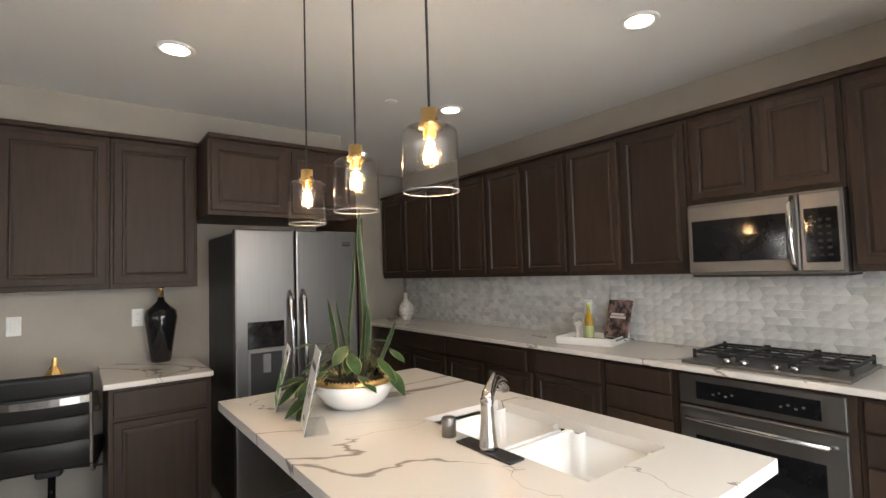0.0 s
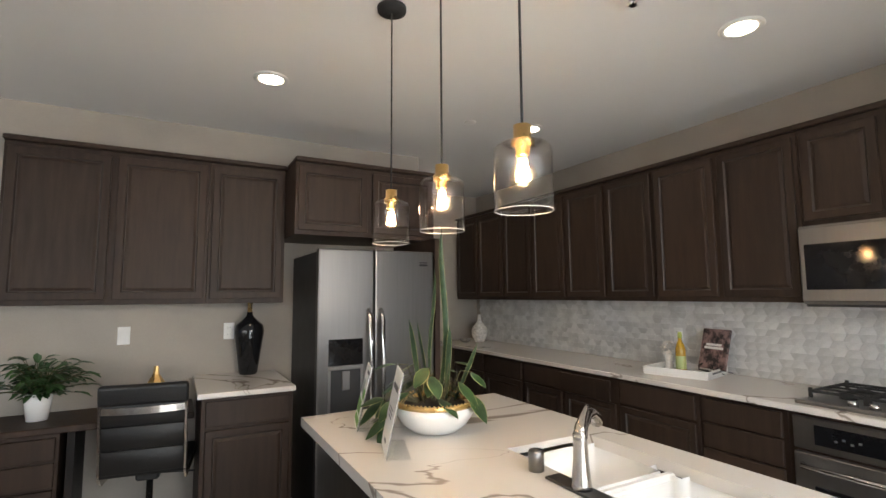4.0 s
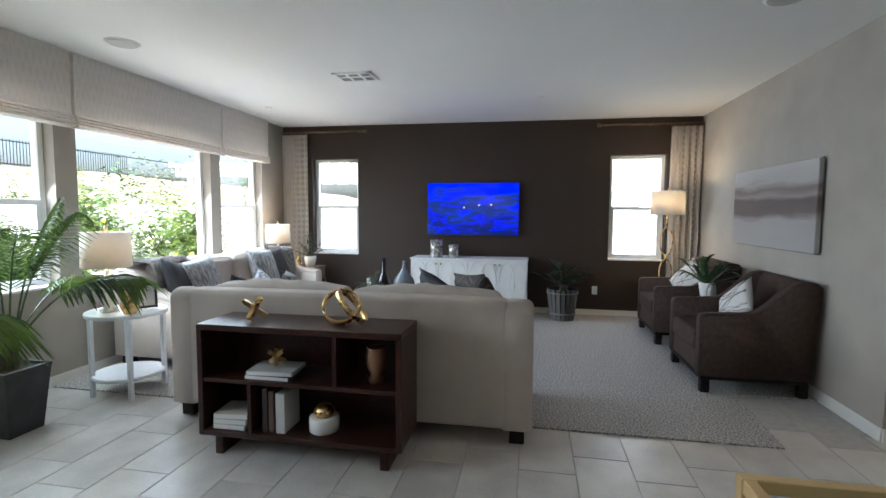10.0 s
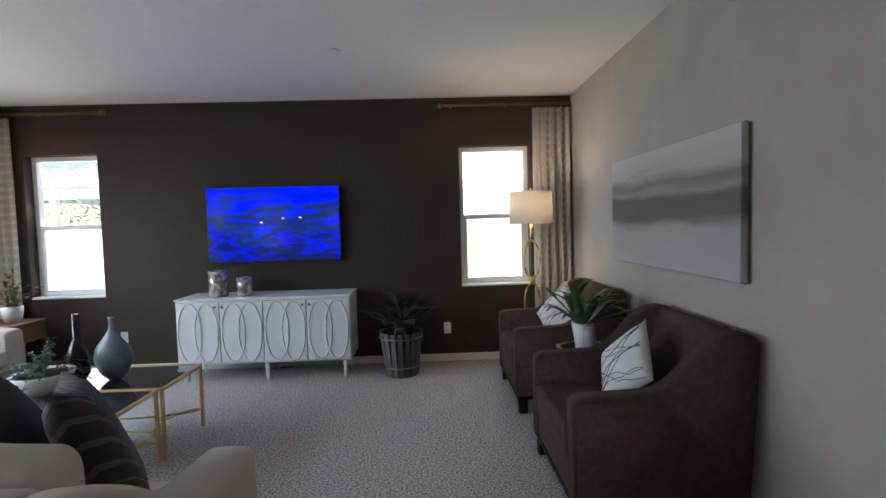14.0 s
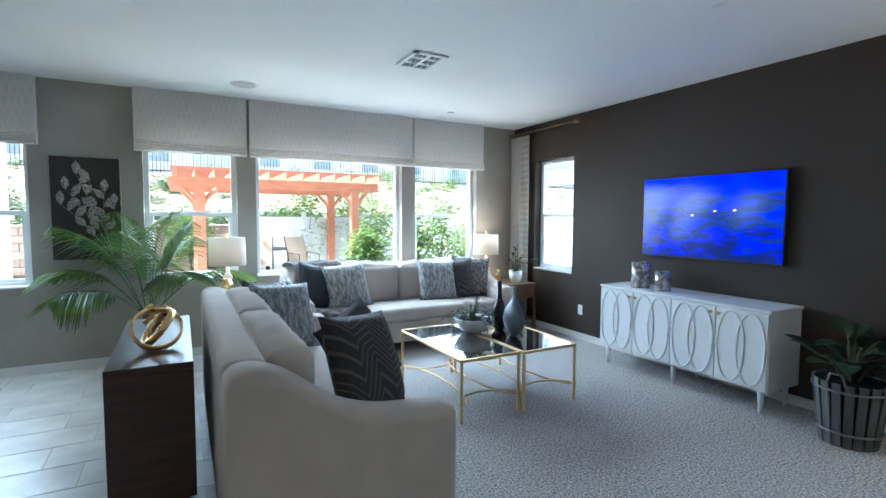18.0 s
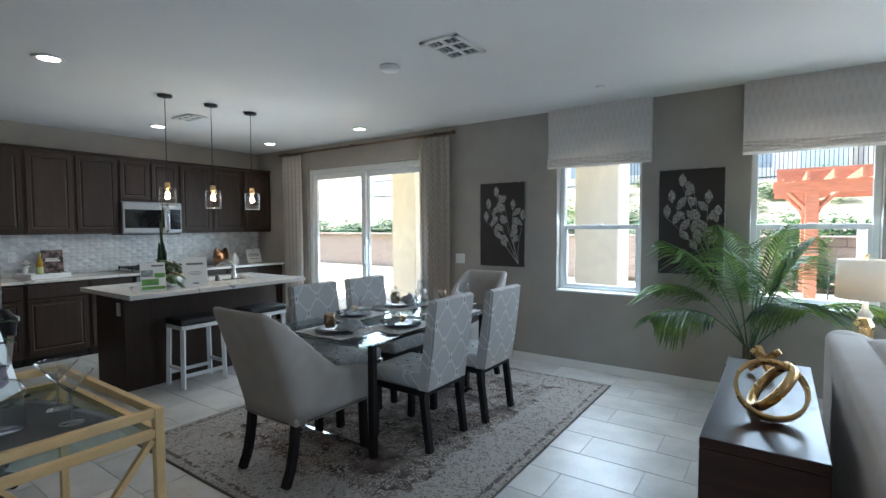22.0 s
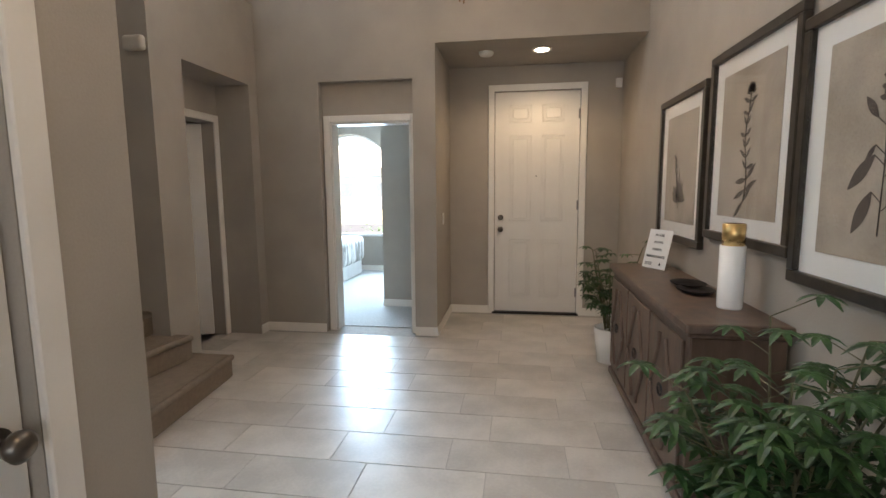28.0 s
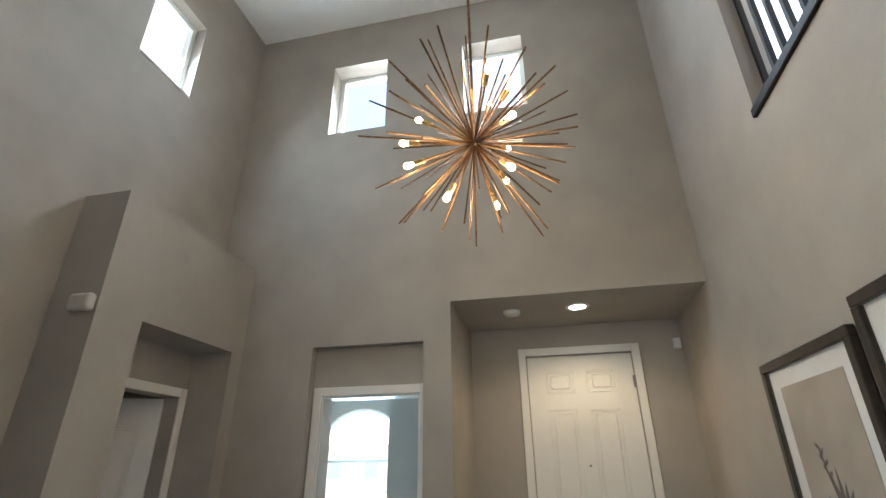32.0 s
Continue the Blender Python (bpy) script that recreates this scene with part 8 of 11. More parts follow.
ac = armchair((-5.07, 5.0, 0.012), 0)
copy_thing(ac, pose(-6.47, 5.0, 0.012))
pillow((-5.10, 4.60, 0.64), -34, -18, 0.38, M_P_WHITE, "white pillow with black branching lines", 38, "crackle")
pillow((-6.45, 4.62, 0.66), -26, 10, 0.40, M_P_WHITE, "white pillow with black branching lines", 35, "crackle")
st = thing("side_table", "small hexagonal gold and glass side table", "table", (-5.78, 4.62, 0.012))
part("top", cyl(0.2, 0.2, 0.53, 0.545, 6), M_DARKGLASS, st)
part("rim", tube([(0.2 * math.cos(math.pi * k / 3), 0.2 * math.sin(math.pi * k / 3), 0.54) for k in range(6)], 0.011, 5, True), M_GOLDPAINT, st)
for k in range(3):
    a = 2 * math.pi * k / 3
    part("leg", bar((0.19 * math.cos(a), 0.19 * math.sin(a), 0), (0.19 * math.cos(a), 0.19 * math.sin(a), 0.53), 0.014), M_GOLDPAINT, st)
cl = thing("staghorn_fern", "staghorn fern with forked green fronds in a white pot", "plant", (-5.80, 4.60, 0.557))
part("pot", lathe([(0.05, 0), (0.075, 0.17), (0.068, 0.17), (0.05, 0.15)], 22), M_WHITE, cl, "", True)
part("soil", cyl(0.064, 0.064, 0.135, 0.15, 16), M_SOIL, cl)
lb = bmesh.new()
for k in range(17):
    a = rb.uniform(0, 2 * math.pi)
    el = rb.uniform(0.35, 1.3)
    d = Vector((math.cos(a) * math.cos(el), math.sin(a) * math.cos(el), math.sin(el)))
    side = Vector((-math.sin(a), math.cos(a), 0))
    L = rb.uniform(0.26, 0.40)
    o = Vector((0.02 * math.cos(a), 0.02 * math.sin(a), 0.15))
    leaf(lb, o, d, L, 0.062, 0.15, 0.15, 6)
    # antler lobes at the end of each frond
    for f in (-0.55, -0.1, 0.45):
        leaf(lb, o + d * L * 0.62 - Vector((0, 0, 0.02)), d + side * f + Vector((0, 0, rb.uniform(-0.25, 0.1))), L * rb.uniform(0.55, 0.8), 0.034, rb.uniform(0.3, 0.6), 0.15, 5)
part("leaves", lb, M_LEAF, cl)
gv = thing("glass_vase", "small smoked glass vase on the side table", "vase", (-5.66, 4.60, 0.557))
part("vase", lathe([(0.03, 0), (0.045, 0.05), (0.04, 0.14), (0.03, 0.17)], 18), mat("smoked_glass", (0.30, 0.28, 0.28), 0.1, vary=0.1, spec=0.8), gv, "", True)

# floor lamp
fl = thing("floor_lamp", "gold oval-ring floor lamp with a white drum shade, lit", "floor lamp", (-7.0, 4.52, 0.012))
part("base", lathe([(0.14, 0), (0.14, 0.012), (0.12, 0.022), (0.02, 0.03), (0.001, 0.03)], 24), M_GOLD, fl, "", True)
part("stem", rod((0, 0, 0.03), (0, 0, 0.48), 0.009, 10), M_GOLD, fl, "", True)
for zc, hh in ((0.66, 0.17), (1.05, 0.17)):
    el = [(0, 0.072 * math.cos(2 * math.pi * k / 32), zc + hh * math.sin(2 * math.pi * k / 32)) for k in range(32)]
    part("oval_ring", tube(el, 0.008, 8, True), M_GOLD, fl, "", True)
part("joint", rod((0, 0, 0.82), (0, 0, 0.89), 0.02, 12), M_GOLD, fl, "", True)
part("neck", rod((0, 0, 1.21), (0, 0, 1.40), 0.014, 12), M_GOLD, fl, "", True)
sh = part("shade", lathe([(0.195, 1.375), (0.19, 1.665), (0.187, 1.665), (0.192, 1.375)], 36, ring=True), M_SHADECLOTH, fl, "white cloth drum shade", True)
part("bulb", lathe([(0.012, 1.40), (0.03, 1.45), (0.03, 1.49), (0.001, 1.52)], 12), M_BULB, fl, "", True)
part("finial", lathe([(0.006, 1.66), (0.012, 1.69), (0.001, 1.705)], 10), M_GOLD, fl, "", True)
point_lamp("floor_lamp_glow", (-7.0, 4.52, 1.60), 2.4, WARM, 0.04)


def table_lamp(at, label, power):
    l = thing("table_lamp", label, "table lamp", at, 0, "table lamps")
    part("base", lathe([(0.055, 0), (0.06, 0.02), (0.035, 0.03), (0.055, 0.07), (0.035, 0.11), (0.05, 0.15), (0.032, 0.19), (0.045, 0.23), (0.02, 0.27), (0.012, 0.36)], 20), M_WHITE, l, "white stacked-ball base", True)
    part("shade", lathe([(0.165, 0.34), (0.158, 0.60), (0.155, 0.60), (0.162, 0.34)], 32, ring=True), M_SHADECLOTH, l, "white drum shade", True)
    part("bulb", lathe([(0.012, 0.36), (0.028, 0.42), (0.001, 0.48)], 12), M_BULB, l, "", True)
    part("finial", lathe([(0.006, 0.60), (0.014, 0.63), (0.001, 0.645)], 10), M_GOLD, l, "", True)
    point_lamp("table_lamp_glow", (at[0], at[1], at[2] + 0.54), power * 0.13, WARM, 0.03)


rt = thing("round_side_table", "white round two-tier side table", "table", (-3.84, -0.16, 0))
part("top", lathe([(0.27, 0.61), (0.275, 0.62), (0.275, 0.635), (0.27, 0.64), (0.001, 0.64)], 40), M_WHITEPAINT, rt)
part("lower_shelf", lathe([(0.24, 0.14), (0.245, 0.15), (0.24, 0.165), (0.001, 0.165)], 36), M_WHITEPAINT, rt)
for k in range(4):
    a = math.pi / 4 + k * math.pi / 2
    part("leg", bar((0.235 * math.cos(a), 0.235 * math.sin(a), 0), (0.235 * math.cos(a), 0.235 * math.sin(a), 0.61), 0.028), M_WHITEPAINT, rt)
table_lamp((-3.75, -0.23, 0.64), "white table lamp with a drum shade on the round table", 2)
table_lamp((-6.90, -0.60, 0.62), "white table lamp with a drum shade, lit", 7)
fz = thing("gold_faceted_vase", "faceted gold vase on the round table", "vase", (-3.72, -0.02, 0.64))
part("vase", lathe([(0.04, 0), (0.065, 0.05), (0.05, 0.13), (0.058, 0.19), (0.03, 0.24), (0.001, 0.24)], 6), M_GOLD, fz)
pf = thing("photo_frame", "small black tabletop photo frame", "photo frame", (-3.92, -0.06, 0.642), 140)
part("frame", frame_rect(0.15, 0.19, 0.018, 0.014), M_BLACK, pf).matrix_local = pose(0, 0, 0.096, -12, 0, 0)
part("photo", box(-0.06, -0.006, -0.08, 0.06, -0.002, 0.08), M_PRINT, pf).matrix_local = pose(0, 0, 0.096, -12, 0, 0)
et = thing("end_table", "brown wood end table with a gold drawer edge", "table", (-7.06, -0.36, 0.012))
M_OAK = mat("warm_brown_wood", (0.16, 0.085, 0.045), 0.45, vary=0.35, scale=5, stretch=(1, 7, 7))
part("top", box(-0.26, -0.36, 0.58, 0.22, 0.28, 0.605, 0.004), M_OAK, et)
part("case", box(-0.25, -0.35, 0.42, 0.21, 0.27, 0.578, 0.003), M_OAK, et)
part("shelf", box(-0.24, -0.34, 0.14, 0.20, 0.26, 0.165), M_OAK, et)
for sx in (-0.245, 0.205):
    for sy in (-0.345, 0.265):
        part("leg", box(sx - 0.018, sy - 0.018, 0, sx + 0.018, sy + 0.018, 0.42), M_OAK, et)
small_leaf_plant("zz_plant", "dark glossy plant in a white pot on the end table", (-7.10, -0.22, 0.617), [(0.06, 0), (0.08, 0.08), (0.085, 0.15), (0.078, 0.15), (0.07, 0.14)], M_WHITE, M_LEAFDK, 16, 0.36, 23, (0.065, 0.032), 1.1, 0.15)
gp = thing("gold_ornament", "small stacked gold bead ornament", "ornament", (-6.88, -0.28, 0.617))
part("beads", lathe([(0.03, 0), (0.045, 0.03), (0.02, 0.06), (0.035, 0.09), (0.015, 0.12), (0.022, 0.15), (0.001, 0.18)], 14), M_GOLD, gp, "", True)

# palm in a square pot
pm = thing("potted_palm", "tall green palm in a grey square planter", "plant", (-3.10, -0.32, 0))
M_PLANTER = mat("grey_metal_planter", (0.055, 0.055, 0.055), 0.5, vary=0.35, scale=6, metal=0.2)
po = bmesh.new()
bmesh.ops.create_cone(po, cap_ends=True, segments=4, radius1=0.15, radius2=0.205, depth=0.40, matrix=Matrix.Translation((0, 0, 0.20)) @ Matrix.Rotation(radians(45), 4, "Z"))
part("planter", po, M_PLANTER, pm)
rimb = bmesh.new()
for q in ((-0.15, -0.15, 0.15, -0.125), (-0.15, 0.125, 0.15, 0.15), (-0.15, -0.125, -0.125, 0.125), (0.125, -0.125, 0.15, 0.125)):
    box(q[0], q[1], 0.40, q[2], q[3], 0.42, 0.003, rimb)
part("rim", rimb, M_PLANTER, pm)
part("soil", box(-0.125, -0.125, 0.395, 0.125, 0.125, 0.408), M_SOIL, pm)
rng = random.Random(5)
tb_ = bmesh.new()
for k in range(5):
    tube([(0.03 * math.cos(k * 1.3), 0.03 * math.sin(k * 1.3), 0.40), (0.035 * math.cos(k * 1.3), 0.035 * math.sin(k * 1.3), 0.56)], [0.02, 0.012], 6, False, tb_)
part("trunk", tb_, M_STEM, pm)
FRONDS = ((0.15, 1.15, 0.80, 0.45), (1.1, 1.20, 0.75, 0.35), (2.0, 0.85, 0.80, 0.75), (2.7, 1.25, 0.85, 0.4), (3.3, 0.75, 0.85, 0.85), (3.9, 1.1, 0.8, 0.5), (4.7, 0.9, 0.7, 0.6), (5.4, 1.25, 0.9, 0.35), (5.9, 0.8, 0.85, 0.8), (0.7, 0.7, 0.7, 0.8), (2.4, 1.4, 0.8, 0.2), (4.3, 1.35, 0.78, 0.3), (6.1, 1.05, 0.95, 0.5))
for a, el, ln, dr_ in FRONDS:
    fb, rb_ = bmesh.new(), bmesh.new()
    el, ln = min(1.48, el + 0.16), ln * 0.93
    d = Vector((math.cos(a) * math.cos(el), math.sin(a) * math.cos(el), math.sin(el)))
    o = Vector((0.03 * math.cos(a), 0.03 * math.sin(a), 0.54))
    pts = [o + d * ln * 1.42 * s - Vector((0, 0, 1)) * 0.85 * dr_ * ln * s ** 2.4 + Vector((math.cos(a), math.sin(a), 0)) * 0.22 * ln * s * s for s in [k / 12 for k in range(13)]]
    tube(pts, [0.007 - 0.0045 * k / 12 for k in range(13)], 5, False, rb_)
    for k in range(22):
        s = 0.40 + 0.60 * k / 21
        i = min(11, int(s * 12))
        c = pts[i].lerp(pts[i + 1], s * 12 - i)
        t_ = (pts[i + 1] - pts[i]).normalized()
        sd_ = t_.cross(Vector((0, 0, 1))).normalized()
        ll = 0.38 * math.sin(math.pi * min(0.98, 0.18 + 0.8 * (s - 0.4) / 0.6)) + 0.05
        for sg in (-1, 1):
            dd = sd_ * sg * 0.8 + t_ * 0.75 + Vector((0, 0, 0.05))
            leaf(fb, c, dd, ll * rng.uniform(0.85, 1.15), 0.027, 0.6, 0.3, 3)
    f_ = part("frond", fb, M_PALM, pm)
    part("rachis", rb_, M_LEAF, f_)

# wall art
def leaf_panel(at, w, h, seed, label):
    p = thing("leaf_wall_panel", label, "wall art", at, 180, "leaf wall panels")
    part("panel", box(-w / 2 + 0.008, -0.03, -h / 2 + 0.008, w / 2 - 0.008, 0, h / 2 - 0.008, 0.002), mat("dark_brown_canvas", (0.035, 0.026, 0.022), 0.6, vary=0.2, scale=9, bump=0.2), p)
    part("edge_frame", frame_rect(w, h, 0.008, 0.034), M_SILVERLEAF, p)
    rng = random.Random(seed)
    lf, br = bmesh.new(), bmesh.new()
    root = Vector((w * 0.36, -0.034, -h * 0.46))
    for k in range(6):
        tip = Vector((-w * 0.34 + w * 0.68 * k / 5 + rng.uniform(-0.02, 0.02), -0.034, h * (0.42 - 0.5 * abs(k - 2.6) / 3.4) * (1 if k < 4 else 0.8)))
        pts = [root.lerp(tip, s) + Vector((0.05 * math.sin(3 * s + k) * s, 0, 0)) for s in (0, 0.3, 0.6, 0.85, 1)]
        tube(pts, [0.004, 0.003, 0.0025, 0.002, 0.001], 4, False, br)
        for s in (0.34, 0.5, 0.66, 0.82, 1.0):
            i = min(3, int(s * 4))
            c = pts[i].lerp(pts[i + 1], min(1, s * 4 - i))
            sg = rng.choice((-1, 1))
            ang = rng.uniform(0.35, 1.0) * sg if s < 1 else 0
            dv_ = Vector((math.sin(ang), 0, math.cos(ang)))
            ln = rng.uniform(0.09, 0.135)
            prev = None
            sdv = Vector((dv_.z, 0, -dv_.x))
            if abs(c.x + dv_.x * ln) > w / 2 - 0.03 or abs(c.z + dv_.z * ln) > h / 2 - 0.03:
                continue
            for q in range(7):
                u = q / 6
                wd = 0.032 * math.sin(math.pi * min(0.98, 0.03 + u * 0.95)) ** 0.8
                cc = c + dv_ * ln * u
                row = [lf.verts.new(cc - sdv * wd), lf.verts.new(cc + Vector((0, -0.006, 0))), lf.verts.new(cc + sdv * wd)]
                if prev:
                    lf.faces.new((prev[0], prev[1], row[1], row[0]))
                    lf.faces.new((prev[1], prev[2], row[2], row[1]))
                prev = row
    part("silver_leaves", lf, M_SILVERLEAF, p)
    part("branches", br, M_SILVERLEAF, p)


M_SILVERLEAF = mat("silver_leaf_relief", (0.22, 0.20, 0.175), 0.5, metal=0.3, vary=0.5, scale=70, second=(0.56, 0.52, 0.47))
leaf_panel((-0.72, -0.819, 1.488), 0.57, 0.945, 3, "dark panel with silver leaf branches in relief")
leaf_panel((-2.61, -0.819, 1.503), 0.54, 0.955, 14, "dark panel with silver leaf branches in relief")
cv = thing("abstract_canvas", "grey abstract seascape canvas", "painting", (-5.51, 5.036, 1.466))
M_SEA = mat("grey_seascape_paint", (0.30, 0.28, 0.27), 0.7, vary=0.1, scale=2.2, stretch=(0.4, 1, 2.4), bump=0.15, bscale=60)
nt = M_SEA.node_tree
sp = nt.nodes.new("ShaderNodeSeparateXYZ")
nt.links.new(nt.nodes["Texture Coordinate"].outputs["Object"], sp.inputs[0])
ma = nt.nodes.new("ShaderNodeMath")
ma.operation = "MULTIPLY_ADD"
ma.inputs[1].default_value = 1.28
nt.links.new(sp.outputs["Z"], ma.inputs[0])
calm = nt.nodes.new("ShaderNodeMath")
calm.operation = "MULTIPLY_ADD"
calm.inputs[1].default_value, calm.inputs[2].default_value = 0.38, 0.31
nt.links.new(nt.nodes["Noise Texture"].outputs["Fac"], calm.inputs[0])
nt.links.new(calm.outputs[0], ma.inputs[2])
rp = nt.nodes.new("ShaderNodeValToRGB")
els = rp.color_ramp.elements
els[0].position, els[0].color = 0.05, (0.360, 0.346, 0.338, 1)
els[1].position, els[1].color = 0.98, (0.432, 0.418, 0.410, 1)
for pos, col in ((0.36, (0.331, 0.310, 0.302, 1)), (0.45, (0.137, 0.104, 0.094, 1)), (0.56, (0.108, 0.083, 0.076, 1)), (0.62, (0.259, 0.223, 0.209, 1)), (0.70, (0.173, 0.137, 0.126, 1)), (0.78, (0.374, 0.346, 0.331, 1))):
    els.new(pos).color = col
nt.links.new(ma.outputs[0], rp.inputs[0])
nt.links.new(rp.outputs[0], nt.nodes["Principled BSDF"].inputs["Base Color"])
part("canvas", box(-0.757, -0.05, -0.362, 0.757, -0.012, 0.362, 0.004), M_SEA, cv)
part("stretcher_frame", box(-0.73, -0.0115, -0.37, 0.73, -0.001, 0.37), M_DARKWOOD, cv)

# ---- foyer ----
M_STAIR = mat("taupe_stair_carpet", (0.25, 0.205, 0.165), 0.95, vary=0.08, scale=30, bump=0.35, bscale=320, spec=0.1)
st_ = new("stairs")
tagged(st_, "carpeted staircase that fans out at its foot", "stairs", "", "structure")
PVY, WX = 6.19, -5.915
for k, (x, y, px) in enumerate(((-5.222, 8.39, -5.00), (-5.449, 8.263, -5.63), (-5.719, 8.23, -5.83))):
    z0, z1 = 0.18 * k, 0.18 * (k + 1)
    if k == 0:
        outl = [(px, PVY), (x, y), (-5.575, y), (-5.575, 8.222), (WX, 8.222), (WX, PVY)]
    elif k == 1:
        outl = [(px, PVY), (x, y), (-5.575, y), (-5.575, 8.222), (WX, 8.222), (WX, PVY)]
    else:
        # the landing, cut by the wall that carries the mirrors
        outl = [(-5.83, PVY), (x, 8.222), (WX, 8.222), (WX, PVY)]
        part("landing", box(-6.7, PVY, z0, WX - 0.001, 7.245, z1, 0.004), M_STAIR, st_)
    part("step", prism(outl, "z", z0, z1, 0.012), M_STAIR, st_)
    a = Vector((px if k < 2 else -5.83, PVY + 0.02, z1 - 0.022))
    part("nosing", tube([tuple(a), (x, y - (0.03 if k == 2 else 0), z1 - 0.022)], 0.022, 8), M_STAIR, st_, "", True)
for k in range(10):
    x, z = -6.42 - 0.245 * k, 0.72 + 0.175 * k
    part("step", box(-9.0, 6.19, z - 0.175, x, 7.245, z, 0.01), M_STAIR, st_)
    part("nosing", tube([(x, 6.20, z - 0.022), (x, 7.24, z - 0.022)], 0.022, 8), M_STAIR, st_, "", True)
structure("trim_landing", box(-5.918, 7.25, 0.54, -5.904, 8.22, 0.645, 0.003), M_TRIM, "white skirting along the stair landing", "trim")
hr = thing("stair_wall_frame", "slim white frame on the stair wall", "frame", (-4.45, 6.185, 1.42), 180)
part("frame", frame_rect(0.30, 0.42, 0.02, 0.015), M_PLATE, hr)


def lattice_mirror(zc, kind):
    m = thing("lattice_mirror", "square antique gold mirror with lattice fretwork", "mirror", (-5.918, 7.71, zc), 90, "lattice mirrors")
    part("frame", frame_rect(0.40, 0.385, 0.022, 0.03), M_GOLDDARK, m)
    part("mirror", box(-0.18, -0.010, -0.172, 0.18, -0.004, 0.172), M_MIRROR, m)
    y = -0.013
    bm = bmesh.new()

    def ln(a, b):
        rod((a[0], y, a[1]), (b[0], y, b[1]), 0.0028, 5, bm)
    if kind:
        for k in range(8):
            a = 2 * math.pi * k / 8
            ln((0, 0), (0.16 * math.cos(a), 0.155 * math.sin(a)))
            b = a + math.pi / 8
            ln((0.07 * math.cos(a), 0.07 * math.sin(a)), (0.13 * math.cos(b), 0.125 * math.sin(b)))
            ln((0.07 * math.cos(a + math.pi / 4), 0.07 * math.sin(a + math.pi / 4)), (0.13 * math.cos(b), 0.125 * math.sin(b)))
    else:
        for k in range(-3, 4):
            c = k * 0.055
            for s in (1, -1):
                t = 0.17 - abs(c)
                ln((c / 2 - t / 2 * 1.0, s * (c / 2 + t / 2)), (c / 2 + t / 2, s * (c / 2 - t / 2)))
    for sx in (-1, 1):
        for sz in (-1, 1):
            arc = [(sx * (0.17 - 0.10 * math.cos(math.pi / 2 * q / 8)), y, sz * (0.165 - 0.10 * math.sin(math.pi / 2 * q / 8))) for q in range(9)]
            tube(arc, 0.0028, 5, False, bm)
    part("fretwork", bm, M_GOLDDARK, m)


M_GOLDDARK = mat("antique_bronze_gold", (0.20, 0.13, 0.05), 0.4, metal=0.9, vary=0.35, scale=30)
lattice_mirror(2.195, 0)
lattice_mirror(1.735, 1)

# doorbell chime on the block, keypad by the front door
ch = thing("door_chime", "beige rounded door chime cover on the wall block", "door chime", (-5.66, 8.224, 2.385), 0)
part("box", soft_block(-0.075, -0.055, -0.05, 0.075, 0, 0.05, 0.022), mat("beige_chime_cover", (0.52, 0.48, 0.42), 0.6, vary=0.06), ch, "", True)
kp = thing("wall_sensor", "small white wall sensor by the front door", "sensor", (-2.09, 10.548, 2.47), 0)
part("box", box(-0.03, -0.04, -0.045, 0.03, 0, 0.045, 0.006), M_PLATE, kp)

# copper art panel, faces -x
ar = thing("copper_wall_art", "copper leaf panel overlaid with looping black metal arcs", "wall art", (-2.043, 4.96, 1.505), -90)
AW, AH = 1.18, 0.885
M_BLACKWIRE = mat("dark_bronze_wire", (0.020, 0.012, 0.009), 0.5, vary=0.3, spec=0.3)
M_COPPERLEAF = mat("mottled_copper_leaf", (0.36, 0.185, 0.09), 0.34, metal=0.65, vary=0.3, scale=4, second=(0.52, 0.30, 0.165), bump=0.12, bscale=40)
part("panel", box(-AW / 2 + 0.01, -0.02, -AH / 2 + 0.01, AW / 2 - 0.01, -0.002, AH / 2 - 0.01), M_COPPERLEAF, ar)
part("frame", frame_rect(AW, AH, 0.016, 0.055), M_BLACKWIRE, ar)
for col in (-1, 1):
    cx = col * AW / 4
    hw = AW / 4 - 0.002
    for k in range(-3, 12):
        for s in (1, -1):
            zc = -AH / 2 + 0.02 + 0.0915 * k + (0.085 if s > 0 else 0.005)
            run = []
            for q in range(-24, 25):
                u = q / 24
                z = zc - s * 0.36 * (1 - math.sqrt(1 - 0.93 * u * u))
                if abs(z) < AH / 2 - 0.014 and abs(cx + u * hw) < AW / 2 - 0.014:
                    run.append((cx + u * hw, -0.042 - (0.006 if s > 0 else 0), z))
                else:
                    if len(run) > 2:
                        part("metal_arc", tube(run, 0.0042, 5), M_BLACKWIRE, ar)
                    run = []
            if len(run) > 2:
                part("metal_arc", tube(run, 0.0042, 5), M_BLACKWIRE, ar)

# three framed botanicals, face -x
M_FRAMEBZ = mat("dark_bronze_frame", (0.045, 0.036, 0.028), 0.35, metal=0.4, vary=0.3, scale=20)
M_SEPIA = mat("aged_sepia_paper", (0.36, 0.31, 0.25), 0.7, vary=0.18, scale=4, second=(0.46, 0.40, 0.33))
M_SEPINK = mat("sepia_botanical_ink", (0.075, 0.06, 0.05), 0.7, vary=0.3)


